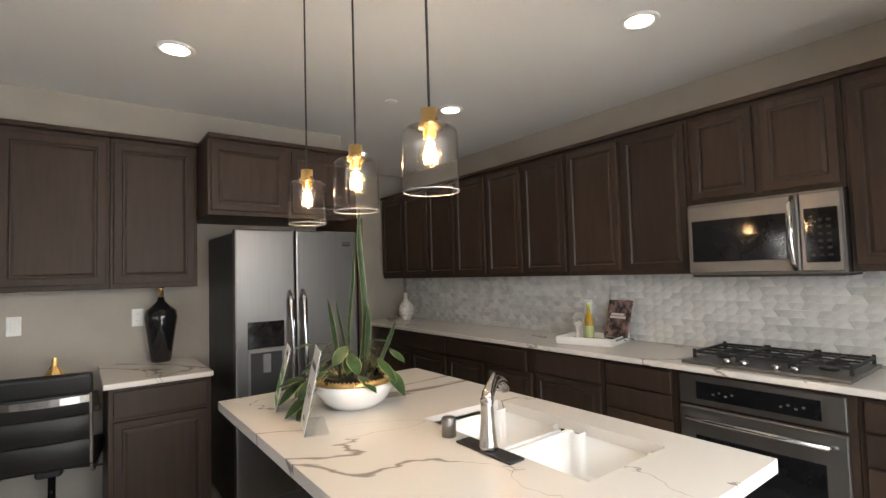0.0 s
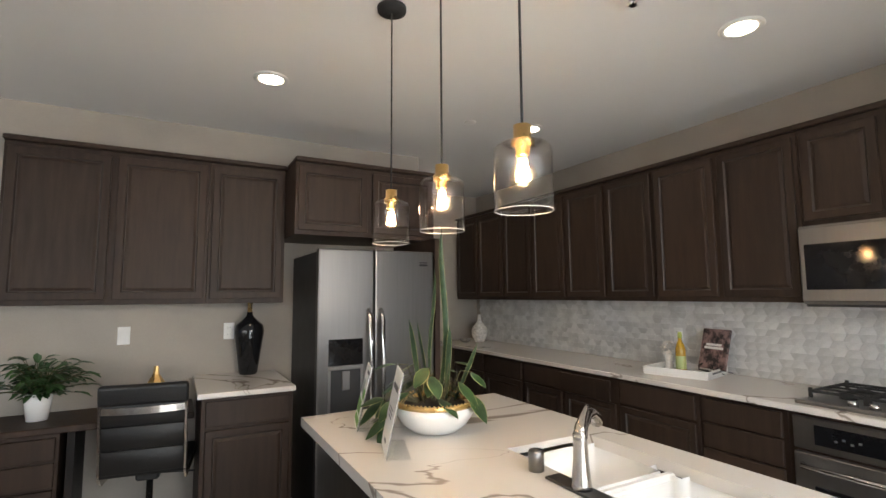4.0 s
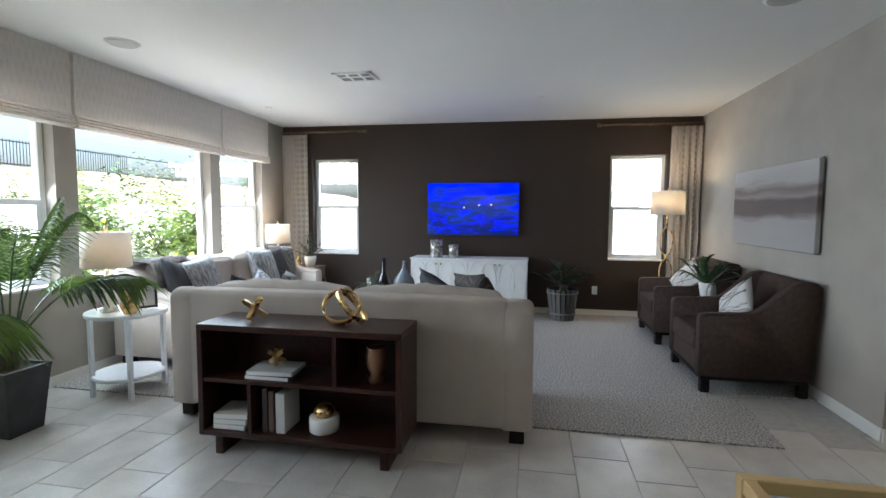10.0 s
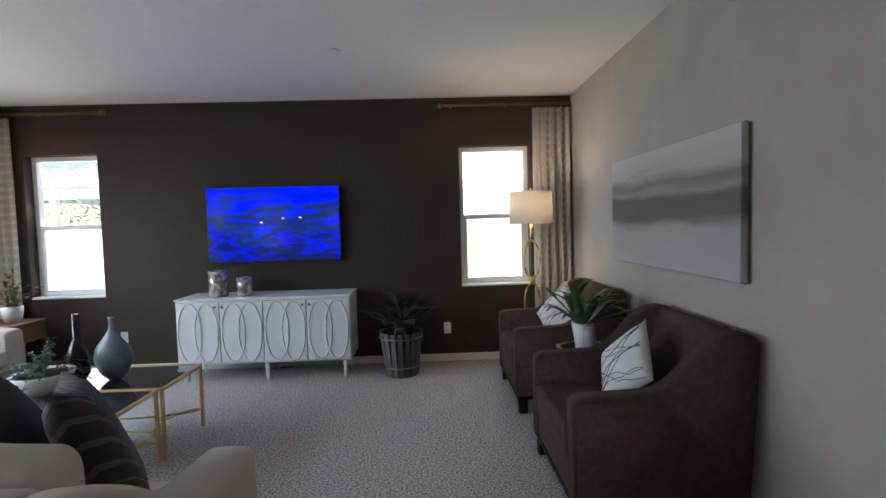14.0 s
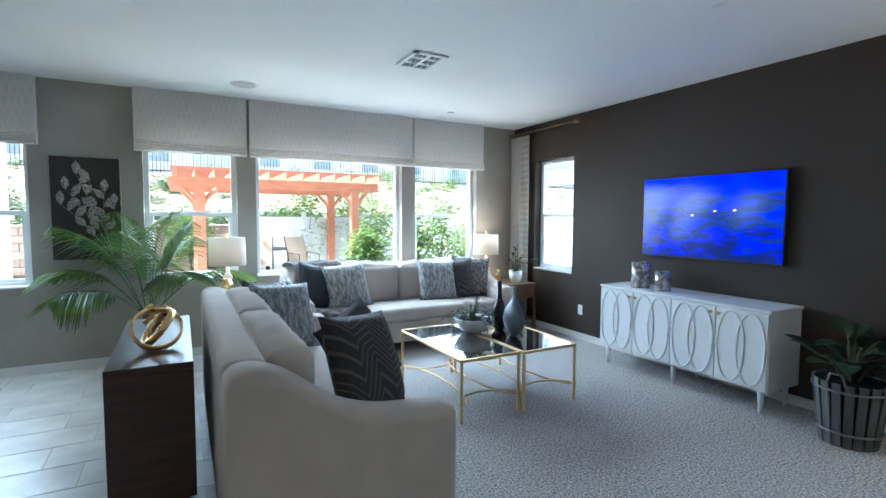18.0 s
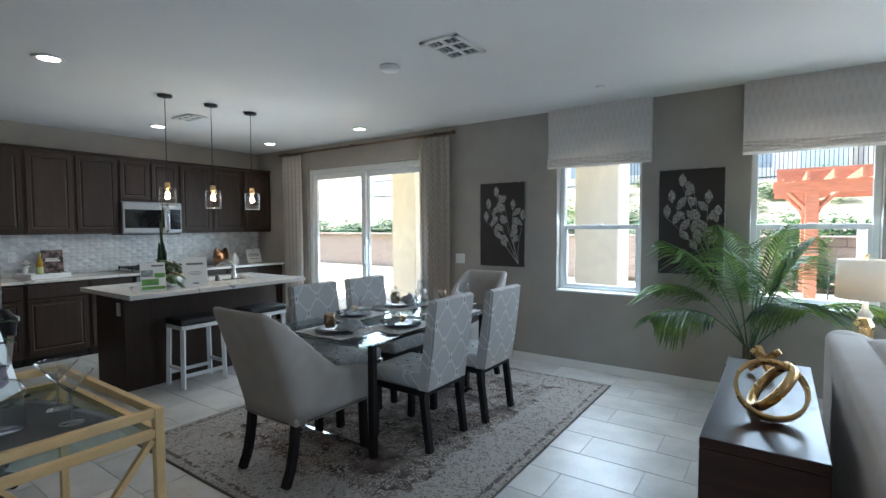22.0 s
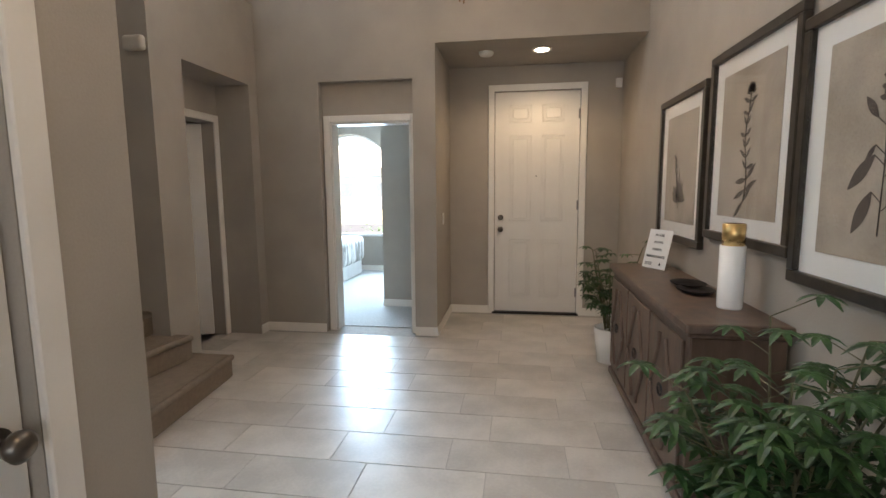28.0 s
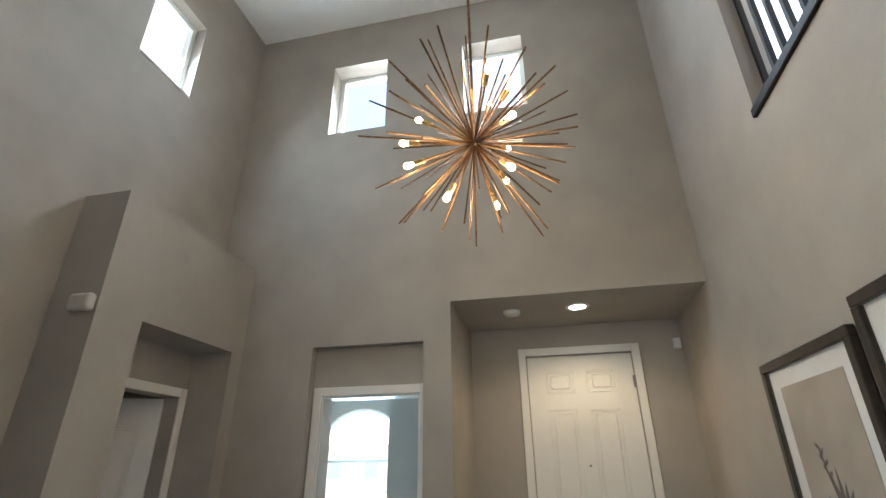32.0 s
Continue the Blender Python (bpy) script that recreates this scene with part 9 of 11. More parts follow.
def botanical(y, zc, seed, label, habit):
    w, h = 0.87, 0.965
    f = thing("framed_botanical", label, "picture", (-2.042, y, zc), -90, "framed botanicals")
    part("frame", frame_rect(w, h, 0.045, 0.035), M_FRAMEBZ, f)
    part("mount", box(-w / 2 + 0.04, -0.012, -h / 2 + 0.04, w / 2 - 0.04, -0.004, h / 2 - 0.04), M_PLATE, f)
    part("print", box(-w / 2 + 0.14, -0.0145, -h / 2 + 0.13, w / 2 - 0.14, -0.0125, h / 2 - 0.13), M_SEPIA, f)
    rng = random.Random(seed)
    bm = bmesh.new()
    y0 = -0.0165
    def blade(c, ang, ln, wd):
        d = Vector((math.sin(ang), 0, math.cos(ang)))
        s = Vector((d.z, 0, -d.x))
        prev = None
        for q in range(6):
            u = q / 5
            ww = wd * math.sin(math.pi * min(0.97, 0.05 + 0.93 * u))
            cc = Vector(c) + d * ln * u
            row = [bm.verts.new(cc - s * ww), bm.verts.new(cc + s * ww)]
            if prev:
                bm.faces.new((prev[0], prev[1], row[1], row[0]))
            prev = row
    def stalk(pts, r=0.0025):
        tube([(x, y0, z) for x, z in pts], r, 4, False, bm)
    if habit == "salvia":
        stalk(((0.0, -0.27), (0.004, -0.05), (-0.006, 0.12), (-0.012, 0.27)))
        for z, side, ln, wd in ((-0.20, 1, 0.13, 0.020), (-0.17, -1, 0.15, 0.026), (-0.10, 1, 0.17, 0.030), (-0.06, -1, 0.15, 0.024), (-0.02, 1, 0.06, 0.010), (-0.03, -1, 0.06, 0.010), (0.06, 1, 0.12, 0.018), (0.05, -1, 0.09, 0.016)):
            up = 0.7 if z > 0 else 1.0
            stalk(((0.0, z), (side * 0.04, z + 0.03)), 0.0018)
            blade((side * 0.04, y0, z + 0.03), side * (up if z > 0 else rng.uniform(2.2, 2.7)), ln, wd)
        for k in range(5):
            z = 0.13 + 0.032 * k
            for q in (-1.3, -0.5, 0.5, 1.3):
                blade((-0.008, y0, z), q, 0.036 - 0.004 * k, 0.009)
    elif habit == "tall":
        run = [(0.016 * math.sin(k * 0.8), -0.27 + 0.05 * k) for k in range(11)]
        stalk(run)
        for k, (x, z) in enumerate(run[:-1]):
            for sd in (-1, 1):
                ln = rng.uniform(0.05, 0.08) if k > 2 else rng.uniform(0.09, 0.13)
                blade((x, y0, z), sd * rng.uniform(0.6, 1.3 if k > 2 else 2.4), ln, 0.010 if k > 2 else 0.014)
        for k in range(9):
            blade((run[-1][0], y0, run[-1][1]), -1.6 + 0.4 * k, 0.045, 0.011)
    else:
        for k in range(11):
            q = -1.5 + 0.3 * k
            blade((0.0, y0, -0.21), q, rng.uniform(0.12, 0.20) * (1.1 - 0.25 * abs(q)), rng.uniform(0.014, 0.022))
        stalk(((0.0, -0.26), (-0.01, -0.21), (-0.07, -0.02), (-0.085, 0.08)))
        for k in range(6):
            blade((-0.06 - 0.005 * k, y0, -0.04 + 0.022 * k), (-1) ** k * 0.9, 0.04, 0.009)
    part("drawing", bm, M_SEPINK, f)
    g = part("glazing", box(-w / 2 + 0.04, -0.027, -h / 2 + 0.04, w / 2 - 0.04, -0.024, h / 2 - 0.04), pane_glass("art_glass", gloss=0.05), f)
    g.visible_shadow = False


botanical(6.77, 1.517, 1, "dark framed sepia print of a flowering stem", "salvia")
botanical(7.65, 1.60, 2, "dark framed sepia print of a tall leafy stem", "tall")
botanical(8.585, 1.517, 5, "dark framed sepia print of a low broad plant", "low")

# console cabinet
M_ASH = mat("weathered_brown_console_wood", (0.115, 0.075, 0.055), 0.45, vary=0.35, scale=4, stretch=(5, 5, 0.7), bump=0.08, bscale=60)
co = thing("console_cabinet", "weathered brown console cabinet with three carved doors", "cabinet", (-2.05, 7.95, 0), -90)
CW2 = 0.80
part("body", box(-CW2 + 0.02, -0.37, 0.10, CW2 - 0.02, -0.01, 0.80, 0.006), M_ASH, co)
part("top", box(-CW2 - 0.01, -0.40, 0.82, CW2 + 0.01, 0, 0.86, 0.012, None, 2), M_ASH, co)
part("cornice", box(-CW2 + 0.005, -0.385, 0.80, CW2 - 0.005, -0.005, 0.82, 0.006), M_ASH, co)
part("plinth", box(-CW2, -0.385, 0.05, CW2, -0.005, 0.10, 0.008), M_ASH, co)
for sx in (-0.73, 0.73):
    for yy in (-0.33, -0.06):
        part("foot", lathe([(0.03, 0), (0.045, 0.05)], 12, (sx, yy, 0)), M_ASH, co, "", True)
for i in range(3):
    x0 = -CW2 + 0.05 + i * 0.50
    d = part("door", box(x0, -0.385, 0.14, x0 + 0.48, -0.371, 0.77, 0.004), M_ASH, co)
    for s in (-1, 1):
        pts = [(x0 + 0.24 + s * (0.05 + 0.13 * math.sin(math.pi * q / 16) ** 2 * (1 if q < 9 else 0.75)), -0.389, 0.19 + 0.53 * q / 16) for q in range(17)]
        part("carved_scroll", tube(pts, 0.012, 6), M_ASH, d, "", True)
    part("ring_pull", tube([(x0 + 0.24 + 0.028 * math.cos(2 * math.pi * q / 16), -0.396, 0.46 + 0.028 * math.sin(2 * math.pi * q / 16)) for q in range(16)], 0.005, 6, True), M_IRON, d, "dark ring pull", True)
wv = thing("cylinder_vase", "tall white cylinder vase with a gold top", "vase", (-2.17, 7.45, 0.86))
part("body", lathe([(0.05, 0), (0.052, 0.01), (0.052, 0.28), (0.001, 0.28)], 26), M_WHITE, wv, "", True)
part("gold_top", lathe([(0.046, 0.281), (0.046, 0.375), (0.04, 0.378), (0.001, 0.34)], 26), M_GOLD, wv, "brushed gold top", True)
sg = thing("notice_stand", "white notice in a clear acrylic stand", "sign", (-2.22, 8.50, 0.862), -62)
part("card", box(-0.10, -0.002, 0.0, 0.10, 0.002, 0.26), M_PLATE, sg).matrix_local = pose(0, 0, 0.004, -14, 0, 0)
part("acrylic_foot", box(-0.10, -0.02, 0, 0.10, 0.09, 0.004), M_PGLASS, sg)


def lettering(name, text, size, at, rot, parent, material, align="CENTER"):
    cu = bpy.data.curves.new(name, "FONT")
    cu.body, cu.size, cu.align_x, cu.extrude = text, size, align, 0.0006
    cu.materials.append(material)
    tmp = new(name, cu)
    dg = bpy.context.evaluated_depsgraph_get()
    me = bpy.data.meshes.new_from_object(tmp.evaluated_get(dg))
    bpy.data.objects.remove(tmp)
    ob = new(name, me)
    ob.parent = parent
    ob.matrix_local = rot @ pose(*at, 90, 0, 0)
    return ob


for i, wd in enumerate(("MODEL", "HOMES", "UNDER", "SURVEILLANCE")):
    lettering("lettering", wd, 0.024, (0, -0.0035, 0.215 - 0.048 * i), pose(0, 0, 0.004, -14, 0, 0), sg, M_BLACK)
bm = bmesh.new()
bmesh.ops.create_cone(bm, cap_ends=True, segments=3, radius1=0.012, radius2=0.012, depth=0.001, matrix=pose(0.05, -0.0035, 0.03, 90, 0, 0))
for k in range(3):
    box(-0.08, -0.0035, 0.02 + 0.008 * k, -0.02, -0.0022, 0.023 + 0.008 * k, 0, bm)
part("small_print", bm, M_BLACK, sg).matrix_local = pose(0, 0, 0.004, -14, 0, 0)
for wz, wx in ((-2.2, 7.78), (-2.18, 7.95)):
    tl = thing("dark_tray", "shallow dark decorative tray on the console", "tray", (wz, wx, 0.86), 0, "console trays")
    part("tray", lathe([(0.06, 0), (0.09, 0.018), (0.086, 0.02), (0.055, 0.005), (0.001, 0.005)], 20, (0, 0, 0), None, 1, 1.3), M_EBONY, tl, "", True)


def schefflera(at, label, s, seed, basket=True, n=12):
    rng = random.Random(seed)
    p = thing("umbrella_plant", label, "plant", at)
    if basket:
        M = mat("woven_seagrass", (0.26, 0.18, 0.10), 0.85, vary=0.4, scale=30, stretch=(1, 1, 4), bump=0.8, bscale=70)
        for k in range(11):
            r = 0.15 + 0.02 * math.sin(k / 10 * 2.4)
            part("basket_coil", tube([(r * math.cos(2 * math.pi * q / 24), r * math.sin(2 * math.pi * q / 24), 0.085 + 0.021 * k) for q in range(24)], 0.0125, 5, True), M if k == 0 else p.children[0].data.materials[0], p, "", True)
        part("white_base", lathe([(0.135, 0), (0.15, 0.08), (0.001, 0.08)], 24), M_WHITE, p, "white painted basket base", True)
        part("soil", cyl(0.13, 0.13, 0.24, 0.27, 20), M_SOIL, p)
        for sg_ in (-1, 1):
            part("handle", tube([(0.15 * sg_ - 0.0, -0.05, 0.30), (0.165 * sg_, -0.04, 0.36), (0.165 * sg_, 0.04, 0.36), (0.15 * sg_, 0.05, 0.30)], 0.01, 6), p.children[0].data.materials[0], p, "", True)
    else:
        part("pot", lathe([(0.10, 0), (0.13, 0.28), (0.12, 0.28), (0.11, 0.26)], 20), M_WHITE, p, "", True)
    sb, lb = bmesh.new(), bmesh.new()
    for k in range(n):
        a = rng.uniform(0, 2 * math.pi)
        h = rng.uniform(0.28, 0.70) * s
        tip = Vector((math.cos(a) * rng.uniform(0.05, 0.27) * s, math.sin(a) * rng.uniform(0.05, 0.22) * s, 0.26 + h))
        base = Vector((0.04 * math.cos(a), 0.04 * math.sin(a), 0.26))
        tube([base, base.lerp(tip, 0.5) + Vector((0, 0, 0.03)), tip], [0.006, 0.005, 0.003], 5, False, sb)
        for q in range(9):
            b = rng.uniform(0, 2 * math.pi)
            o = base.lerp(tip, 0.35 + 0.65 * q / 8)
            e = o + Vector((math.cos(b) * 0.12, math.sin(b) * 0.12, rng.uniform(0.0, 0.08))) * s
            tube([o, e], 0.002, 4, False, sb)
            for w in range(8):
                c = 2 * math.pi * w / 8 + rng.uniform(-0.2, 0.2)
                leaf(lb, e, (math.cos(c), math.sin(c), 0.15), 0.068 * s * rng.uniform(0.8, 1.15), 0.022 * s, 0.5, 0.12, 3)
    part("stem", sb, M_STEM, p)
    part("foliage", lb, M_FERN, p)


schefflera((-2.36, 6.60, 0), "leafy umbrella plant in a woven basket with a white base", 1.08, 4, True, 19)
schefflera((-2.36, 9.12, 0), "umbrella plant in a white pot beside the console", 0.95, 9, False, 11)

# chandelier
M_ROD = mat("hammered_bronze", (0.20, 0.11, 0.05), 0.35, metal=0.9, vary=0.5, scale=60)
cz = thing("sputnik_chandelier", "bronze starburst chandelier with clear lit bulbs", "chandelier", (-3.40, 8.0, 2.93))
part("hub", lathe([(0.001, -0.03), (0.03, -0.02), (0.035, 0), (0.03, 0.02), (0.001, 0.03)], 14), M_ROD, cz, "", True)
part("hanging_rod", rod((0, 0, 0.03), (0, 0, 2.90), 0.008, 8), M_ROD, cz)
part("canopy", lathe([(0.07, 2.92), (0.07, 2.90), (0.02, 2.885), (0.001, 2.885)], 20), M_ROD, cz, "", True)
rng = random.Random(21)
golden = math.pi * (3 - math.sqrt(5))
NR = 84
for k in range(NR):
    zz = 1 - 2 * (k + 0.5) / NR
    r = math.sqrt(1 - zz * zz)
    a = golden * k + rng.uniform(-0.1, 0.1)
    d = Vector((r * math.cos(a), r * math.sin(a), zz))
    if k % 7 == 3:
        l = 0.26
        arm_ = part("bulb_arm", rod(d * 0.03, d * l, 0.006, 6), M_ROD, cz)
        part("socket", rod(d * l, d * (l + 0.055), 0.013, 10), M_GOLD, arm_, "brass socket")
        bb_ = lathe([(0.008, 0), (0.013, 0.016), (0.016, 0.03), (0.011, 0.042), (0.001, 0.047)], 10)
        bmesh.ops.transform(bb_, matrix=Matrix.Translation(d * (l + 0.055)) @ d.to_track_quat("Z", "Y").to_matrix().to_4x4(), verts=bb_.verts)
        part("bulb", bb_, M_BULB, arm_, "glowing clear bulb", True)
    else:
        part("spike", rod(d * 0.03, d * rng.uniform(0.43, 0.56), 0.0045, 6), M_ROD, cz)
point_lamp("chandelier_glow", (-3.40, 8.0, 2.62), 3.0, WARM, 0.2)
point_lamp("chandelier_glow", (-3.40, 8.0, 3.26), 2.3, WARM, 0.2)

# landing rail, in the opening of the upper wall
rl = thing("landing_railing", "dark wooden railing of the upstairs landing", "railing", (-1.96, 7.46, 3.08))
part("top_rail", box(-0.03, -0.86, 0.93, 0.03, 0.86, 0.98, 0.006), M_EBONY, rl)
part("bottom_rail", box(-0.10, -0.88, 0.0, 0.10, 0.86, 0.05, 0.004), M_EBONY, rl)
for k in range(16):
    part("baluster", box(-0.012, -0.82 + 0.11 * k - 0.012, 0.05, 0.012, -0.82 + 0.11 * k + 0.012, 0.93), M_EBONY, rl)

# bed in the far room
be = thing("bed", "bed with a striped white and taupe coverlet", "bed", (-6.55, 12.05, 0.004))
part("bed_skirt", box(-0.75, -0.9, 0.0, 0.85, 0.9, 0.38, 0.02), mat("white_bed_skirt", (0.7, 0.7, 0.68), 0.9, vary=0.05), be)
part("mattress", cushion(-0.77, -0.92, 0.38, 0.87, 0.92, 0.60, 0.08), M_SOFA, be, "", True)
part("coverlet", cushion(-0.5, -0.95, 0.22, 0.90, 0.95, 0.63, 0.10), mat("striped_coverlet", (0.30, 0.28, 0.25), 0.9, vary=0.2, scale=5, second=(0.75, 0.73, 0.70), stretch=(0.5, 3, 0.5), sharp=0.15), be, "", True)

# ---- outdoors ----
structure("ground", box(-400, -400, -0.30, 400, 400, -0.16), M_EARTH, "dry ground", "ground")
structure("patio", box(-9.3, -9.2, -0.159, 6.0, -1.03, -0.03), M_CONC, "pale concrete patio", "patio")
structure("lawn_west", box(-10.0, -9.2, -0.159, -9.31, 8.0, -0.05), M_CONC, "side yard", "ground")
# roof over the patio corner
structure("roof_patio_cover", box(-1.4, -4.2, 2.55, 6.0, -1.03, 2.75), mat("patio_soffit", (0.75, 0.68, 0.52), 0.9, vary=0.04), "cream patio cover", "roof")
for x0, x1 in ((-1.30, -0.62), (2.55, 3.15)):
    p = thing("stucco_column", "thick cream stucco patio column", "column", ((x0 + x1) / 2, -3.7, -0.03), 0, "patio columns")
    part("shaft", box(-(x1 - x0) / 2, -0.3, 0, (x1 - x0) / 2, 0.3, 2.58, 0.02), M_STUCCO, p)
    part("plinth", box(-(x1 - x0) / 2 - 0.04, -0.34, 0, (x1 - x0) / 2 + 0.04, 0.34, 0.25, 0.02), M_STUCCO, p)
pf_ = thing("pool_fountain", "small stone fountain post in the garden", "fountain", (1.9, -6.2, -0.03))
part("post", lathe([(0.14, 0), (0.12, 0.7), (0.2, 0.75), (0.2, 0.8), (0.05, 0.85), (0.05, 1.1), (0.09, 1.15), (0.001, 1.2)], 16), M_STUCCO, pf_, "", True)

# pergola
pg = thing("pergola", "redwood stained pergola with curved braces", "pergola", (-5.5, -8.3, -0.03))
for x in (-1.75, 1.75):
    for y in (-1.1, 1.1):
        ps = part("post", box(x - 0.10, y - 0.10, 0, x + 0.10, y + 0.10, 2.30, 0.01), M_REDWOOD, pg)
        for s in (-1, 1):
            part("brace", tube([(x, y, 1.55), (x + s * 0.12, y, 1.85), (x + s * 0.45, y, 2.22)], 0.045, 4), M_REDWOOD, ps)
for y in (-1.1, 1.1):
    for o in (-0.10, 0.10):
        part("beam", box(-2.35, y + o - 0.025, 2.10, 2.35, y + o + 0.025, 2.32), M_REDWOOD, pg)
for k in range(13):
    part("rafter", box(-2.2 + 0.367 * k - 0.022, -1.75, 2.32, -2.2 + 0.367 * k + 0.022, 1.75, 2.47), M_REDWOOD, pg)
for k in range(9):
    part("purlin", box(-2.3, -1.6 + 0.4 * k - 0.02, 2.47, 2.3, -1.6 + 0.4 * k + 0.02, 2.51), M_REDWOOD, pg)


def patio_chair(x, y, rz):
    c = thing("patio_chair", "tan sling patio chair with a dark frame", "chair", (x, y, -0.03), rz, "patio chairs")
    part("sling", prism([(-0.25, 0.40), (0.2, 0.36), (0.42, 0.98), (0.40, 0.99), (0.18, 0.385), (-0.25, 0.42)], "x", -0.24, 0.24), mat("tan_sling", (0.36, 0.27, 0.18), 0.8), c)
    for s in (-1, 1):
        part("side_frame", tube([(s * 0.26, -0.28, 0), (s * 0.26, -0.26, 0.60), (s * 0.26, 0.24, 0.62), (s * 0.26, 0.30, 0)], 0.014, 6), M_IRON, c)
        part("back_frame", tube([(s * 0.25, 0.2, 0.36), (s * 0.25, 0.42, 1.0)], 0.014, 6), M_IRON, c)


for x, y, rz in ((-4.9, -6.6, 170), (-5.9, -6.9, 200), (-4.4, -7.3, 120), (-2.0, -5.2, 160)):
    patio_chair(x, y, rz)
pt = thing("patio_table", "round dark patio table", "table", (-5.2, -7.6, -0.03))
part("top", cyl(0.55, 0.55, 0.68, 0.71, 28), M_IRON, pt)
part("pedestal", lathe([(0.28, 0), (0.05, 0.05), (0.05, 0.68)], 16), M_IRON, pt, "", True)
# pool
structure("water", box(-9.0, -6.4, -0.029, -6.0, -4.9, -0.02), mat("pool_water", (0.05, 0.42, 0.45), 0.05, vary=0.15, scale=3), "turquoise pool water", "water")

# retaining wall of blocks
rw = new("retaining_wall")
tagged(rw, "tan block retaining wall at the foot of the slope", "wall", "", "structure")
blk = box(-0.195, -0.1, -0.095, 0.195, 0.1, 0.095, 0.008)
me0 = bpy.data.meshes.new("block")
blk.to_mesh(me0)
blk.free()
me0.materials.append(M_BLOCK)
for row in range(6):
    for k in range(24):
        b = new("block", me0)
        b.parent = rw
        b.location = (-8.6 + 0.40 * k + (0.2 if row % 2 else 0), -11.0, -0.06 + 0.20 * row + 0.095)
part("core", box(-8.8, -11.25, -0.2, 30, -11.02, 1.12), M_BLOCK, rw)
part("cap_course", box(-8.8, -11.30, 1.14, 30, -10.86, 1.20, 0.01), M_BLOCK, rw)
# hillside
def hill_z(j):
    return 0.95 + min(2.5, 0.34 * j) + (0.0 if j < 7.4 else 0.02 * (j - 7.4))


hb_ = bmesh.new()
rng = random.Random(77)
rows_ = []
for j in range(24):
    y = -11.1 - j * 1.3
    rows_.append([hb_.verts.new((-60 + 2.5 * i, y, hill_z(j) + rng.uniform(-0.12, 0.12))) for i in range(49)])
for a, b in zip(rows_, rows_[1:]):
    for i in range(48):
        hb_.faces.new((a[i], b[i], b[i + 1], a[i + 1]))
structure("hillside", hb_, M_EARTH, "dry sloping hillside", "ground", True)


def shrub(name, label, at, r, h, n, seed, material, trunk=0.0, lsz=0.09):
    rng = random.Random(seed)
    s = thing(name, label, "tree" if trunk else "shrub", at)
    if trunk:
        tb2 = bmesh.new()
        tube([(0, 0, 0), (0.03, 0.02, trunk * 0.6), (0, 0, trunk + h * 0.4)], [0.06, 0.045, 0.02], 7, False, tb2)
        for k in range(5):
            a = rng.uniform(0, 6.28)
            tube([(0, 0, trunk * 0.7 + 0.1 * k), (math.cos(a) * r * 0.6, math.sin(a) * r * 0.6, trunk + h * 0.5)], [0.025, 0.008], 5, False, tb2)
        part("trunk", tb2, M_STEM, s)
    lb2 = bmesh.new()
    clumps = [(rng.uniform(0, 6.28), rng.uniform(0.2, 1.0), rng.uniform(0.0, 1.0)) for _ in range(max(6, n // 40))]
    for k in range(n):
        ca, cr, chh = rng.choice(clumps)
        c = Vector((math.cos(ca) * r * cr * 0.75, math.sin(ca) * r * cr * 0.75, trunk + h * (0.1 + 0.85 * chh) * (1.1 - 0.45 * cr)))
        c += Vector((rng.gauss(0, r * 0.20), rng.gauss(0, r * 0.20), rng.gauss(0, h * 0.12)))
        c.z = max(c.z, 0.03)
        b = rng.uniform(0, 6.28)
        leaf(lb2, c, (math.cos(b), math.sin(b), rng.uniform(-0.3, 0.8)), lsz * rng.uniform(0.7, 1.3), lsz * 0.6, 0.3, 0.2, 2)
    part("foliage", lb2, material, s)


M_SAGE = mat("sage_shrub_leaf", (0.14, 0.19, 0.09), 0.6, vary=0.4, scale=3, second=(0.30, 0.34, 0.17))
M_CITRUS = mat("citrus_leaf", (0.10, 0.20, 0.045), 0.5, vary=0.5, scale=3, second=(0.24, 0.33, 0.08), through_light=0.3)
M_LEMON = mat("ripe_lemon", (0.70, 0.52, 0.05), 0.5, vary=0.1)
for k, (x, y, r, h, t) in enumerate(((-7.0, -5.6, 0.5, 0.9, 0.30), (-7.9, -4.9, 0.65, 1.3, 0.35), (-9.2, -4.4, 0.7, 1.5, 0.3), (-8.7, -3.1, 0.6, 1.4, 0.3), (-9.3, -6.3, 0.8, 1.6, 0.3), (-6.6, -9.9, 0.9, 2.0, 0.5), (-8.4, -8.6, 0.9, 1.7, 0.4), (-3.6, -10.3, 0.7, 1.2, 0.4), (-8.0, -10.1, 1.0, 2.3, 0.6))):
    shrub("citrus_tree", "young citrus tree with yellow-green leaves", (x, y, -0.04), r, h, 1700, 40 + k, M_CITRUS, t, 0.12)
    rng = random.Random(500 + k)
    lm = bmesh.new()
    for _ in range(7):
        a = rng.uniform(0, 6.28)
        bmesh.ops.create_icosphere(lm, subdivisions=2, radius=0.032, matrix=Matrix.Translation((math.cos(a) * r * 0.75, math.sin(a) * r * 0.75, t + h * rng.uniform(0.25, 0.8))))
    part("fruit", lm, M_LEMON, bpy.data.objects["citrus_tree" if k == 0 else "citrus_tree.%03d" % k], "yellow lemons", True)
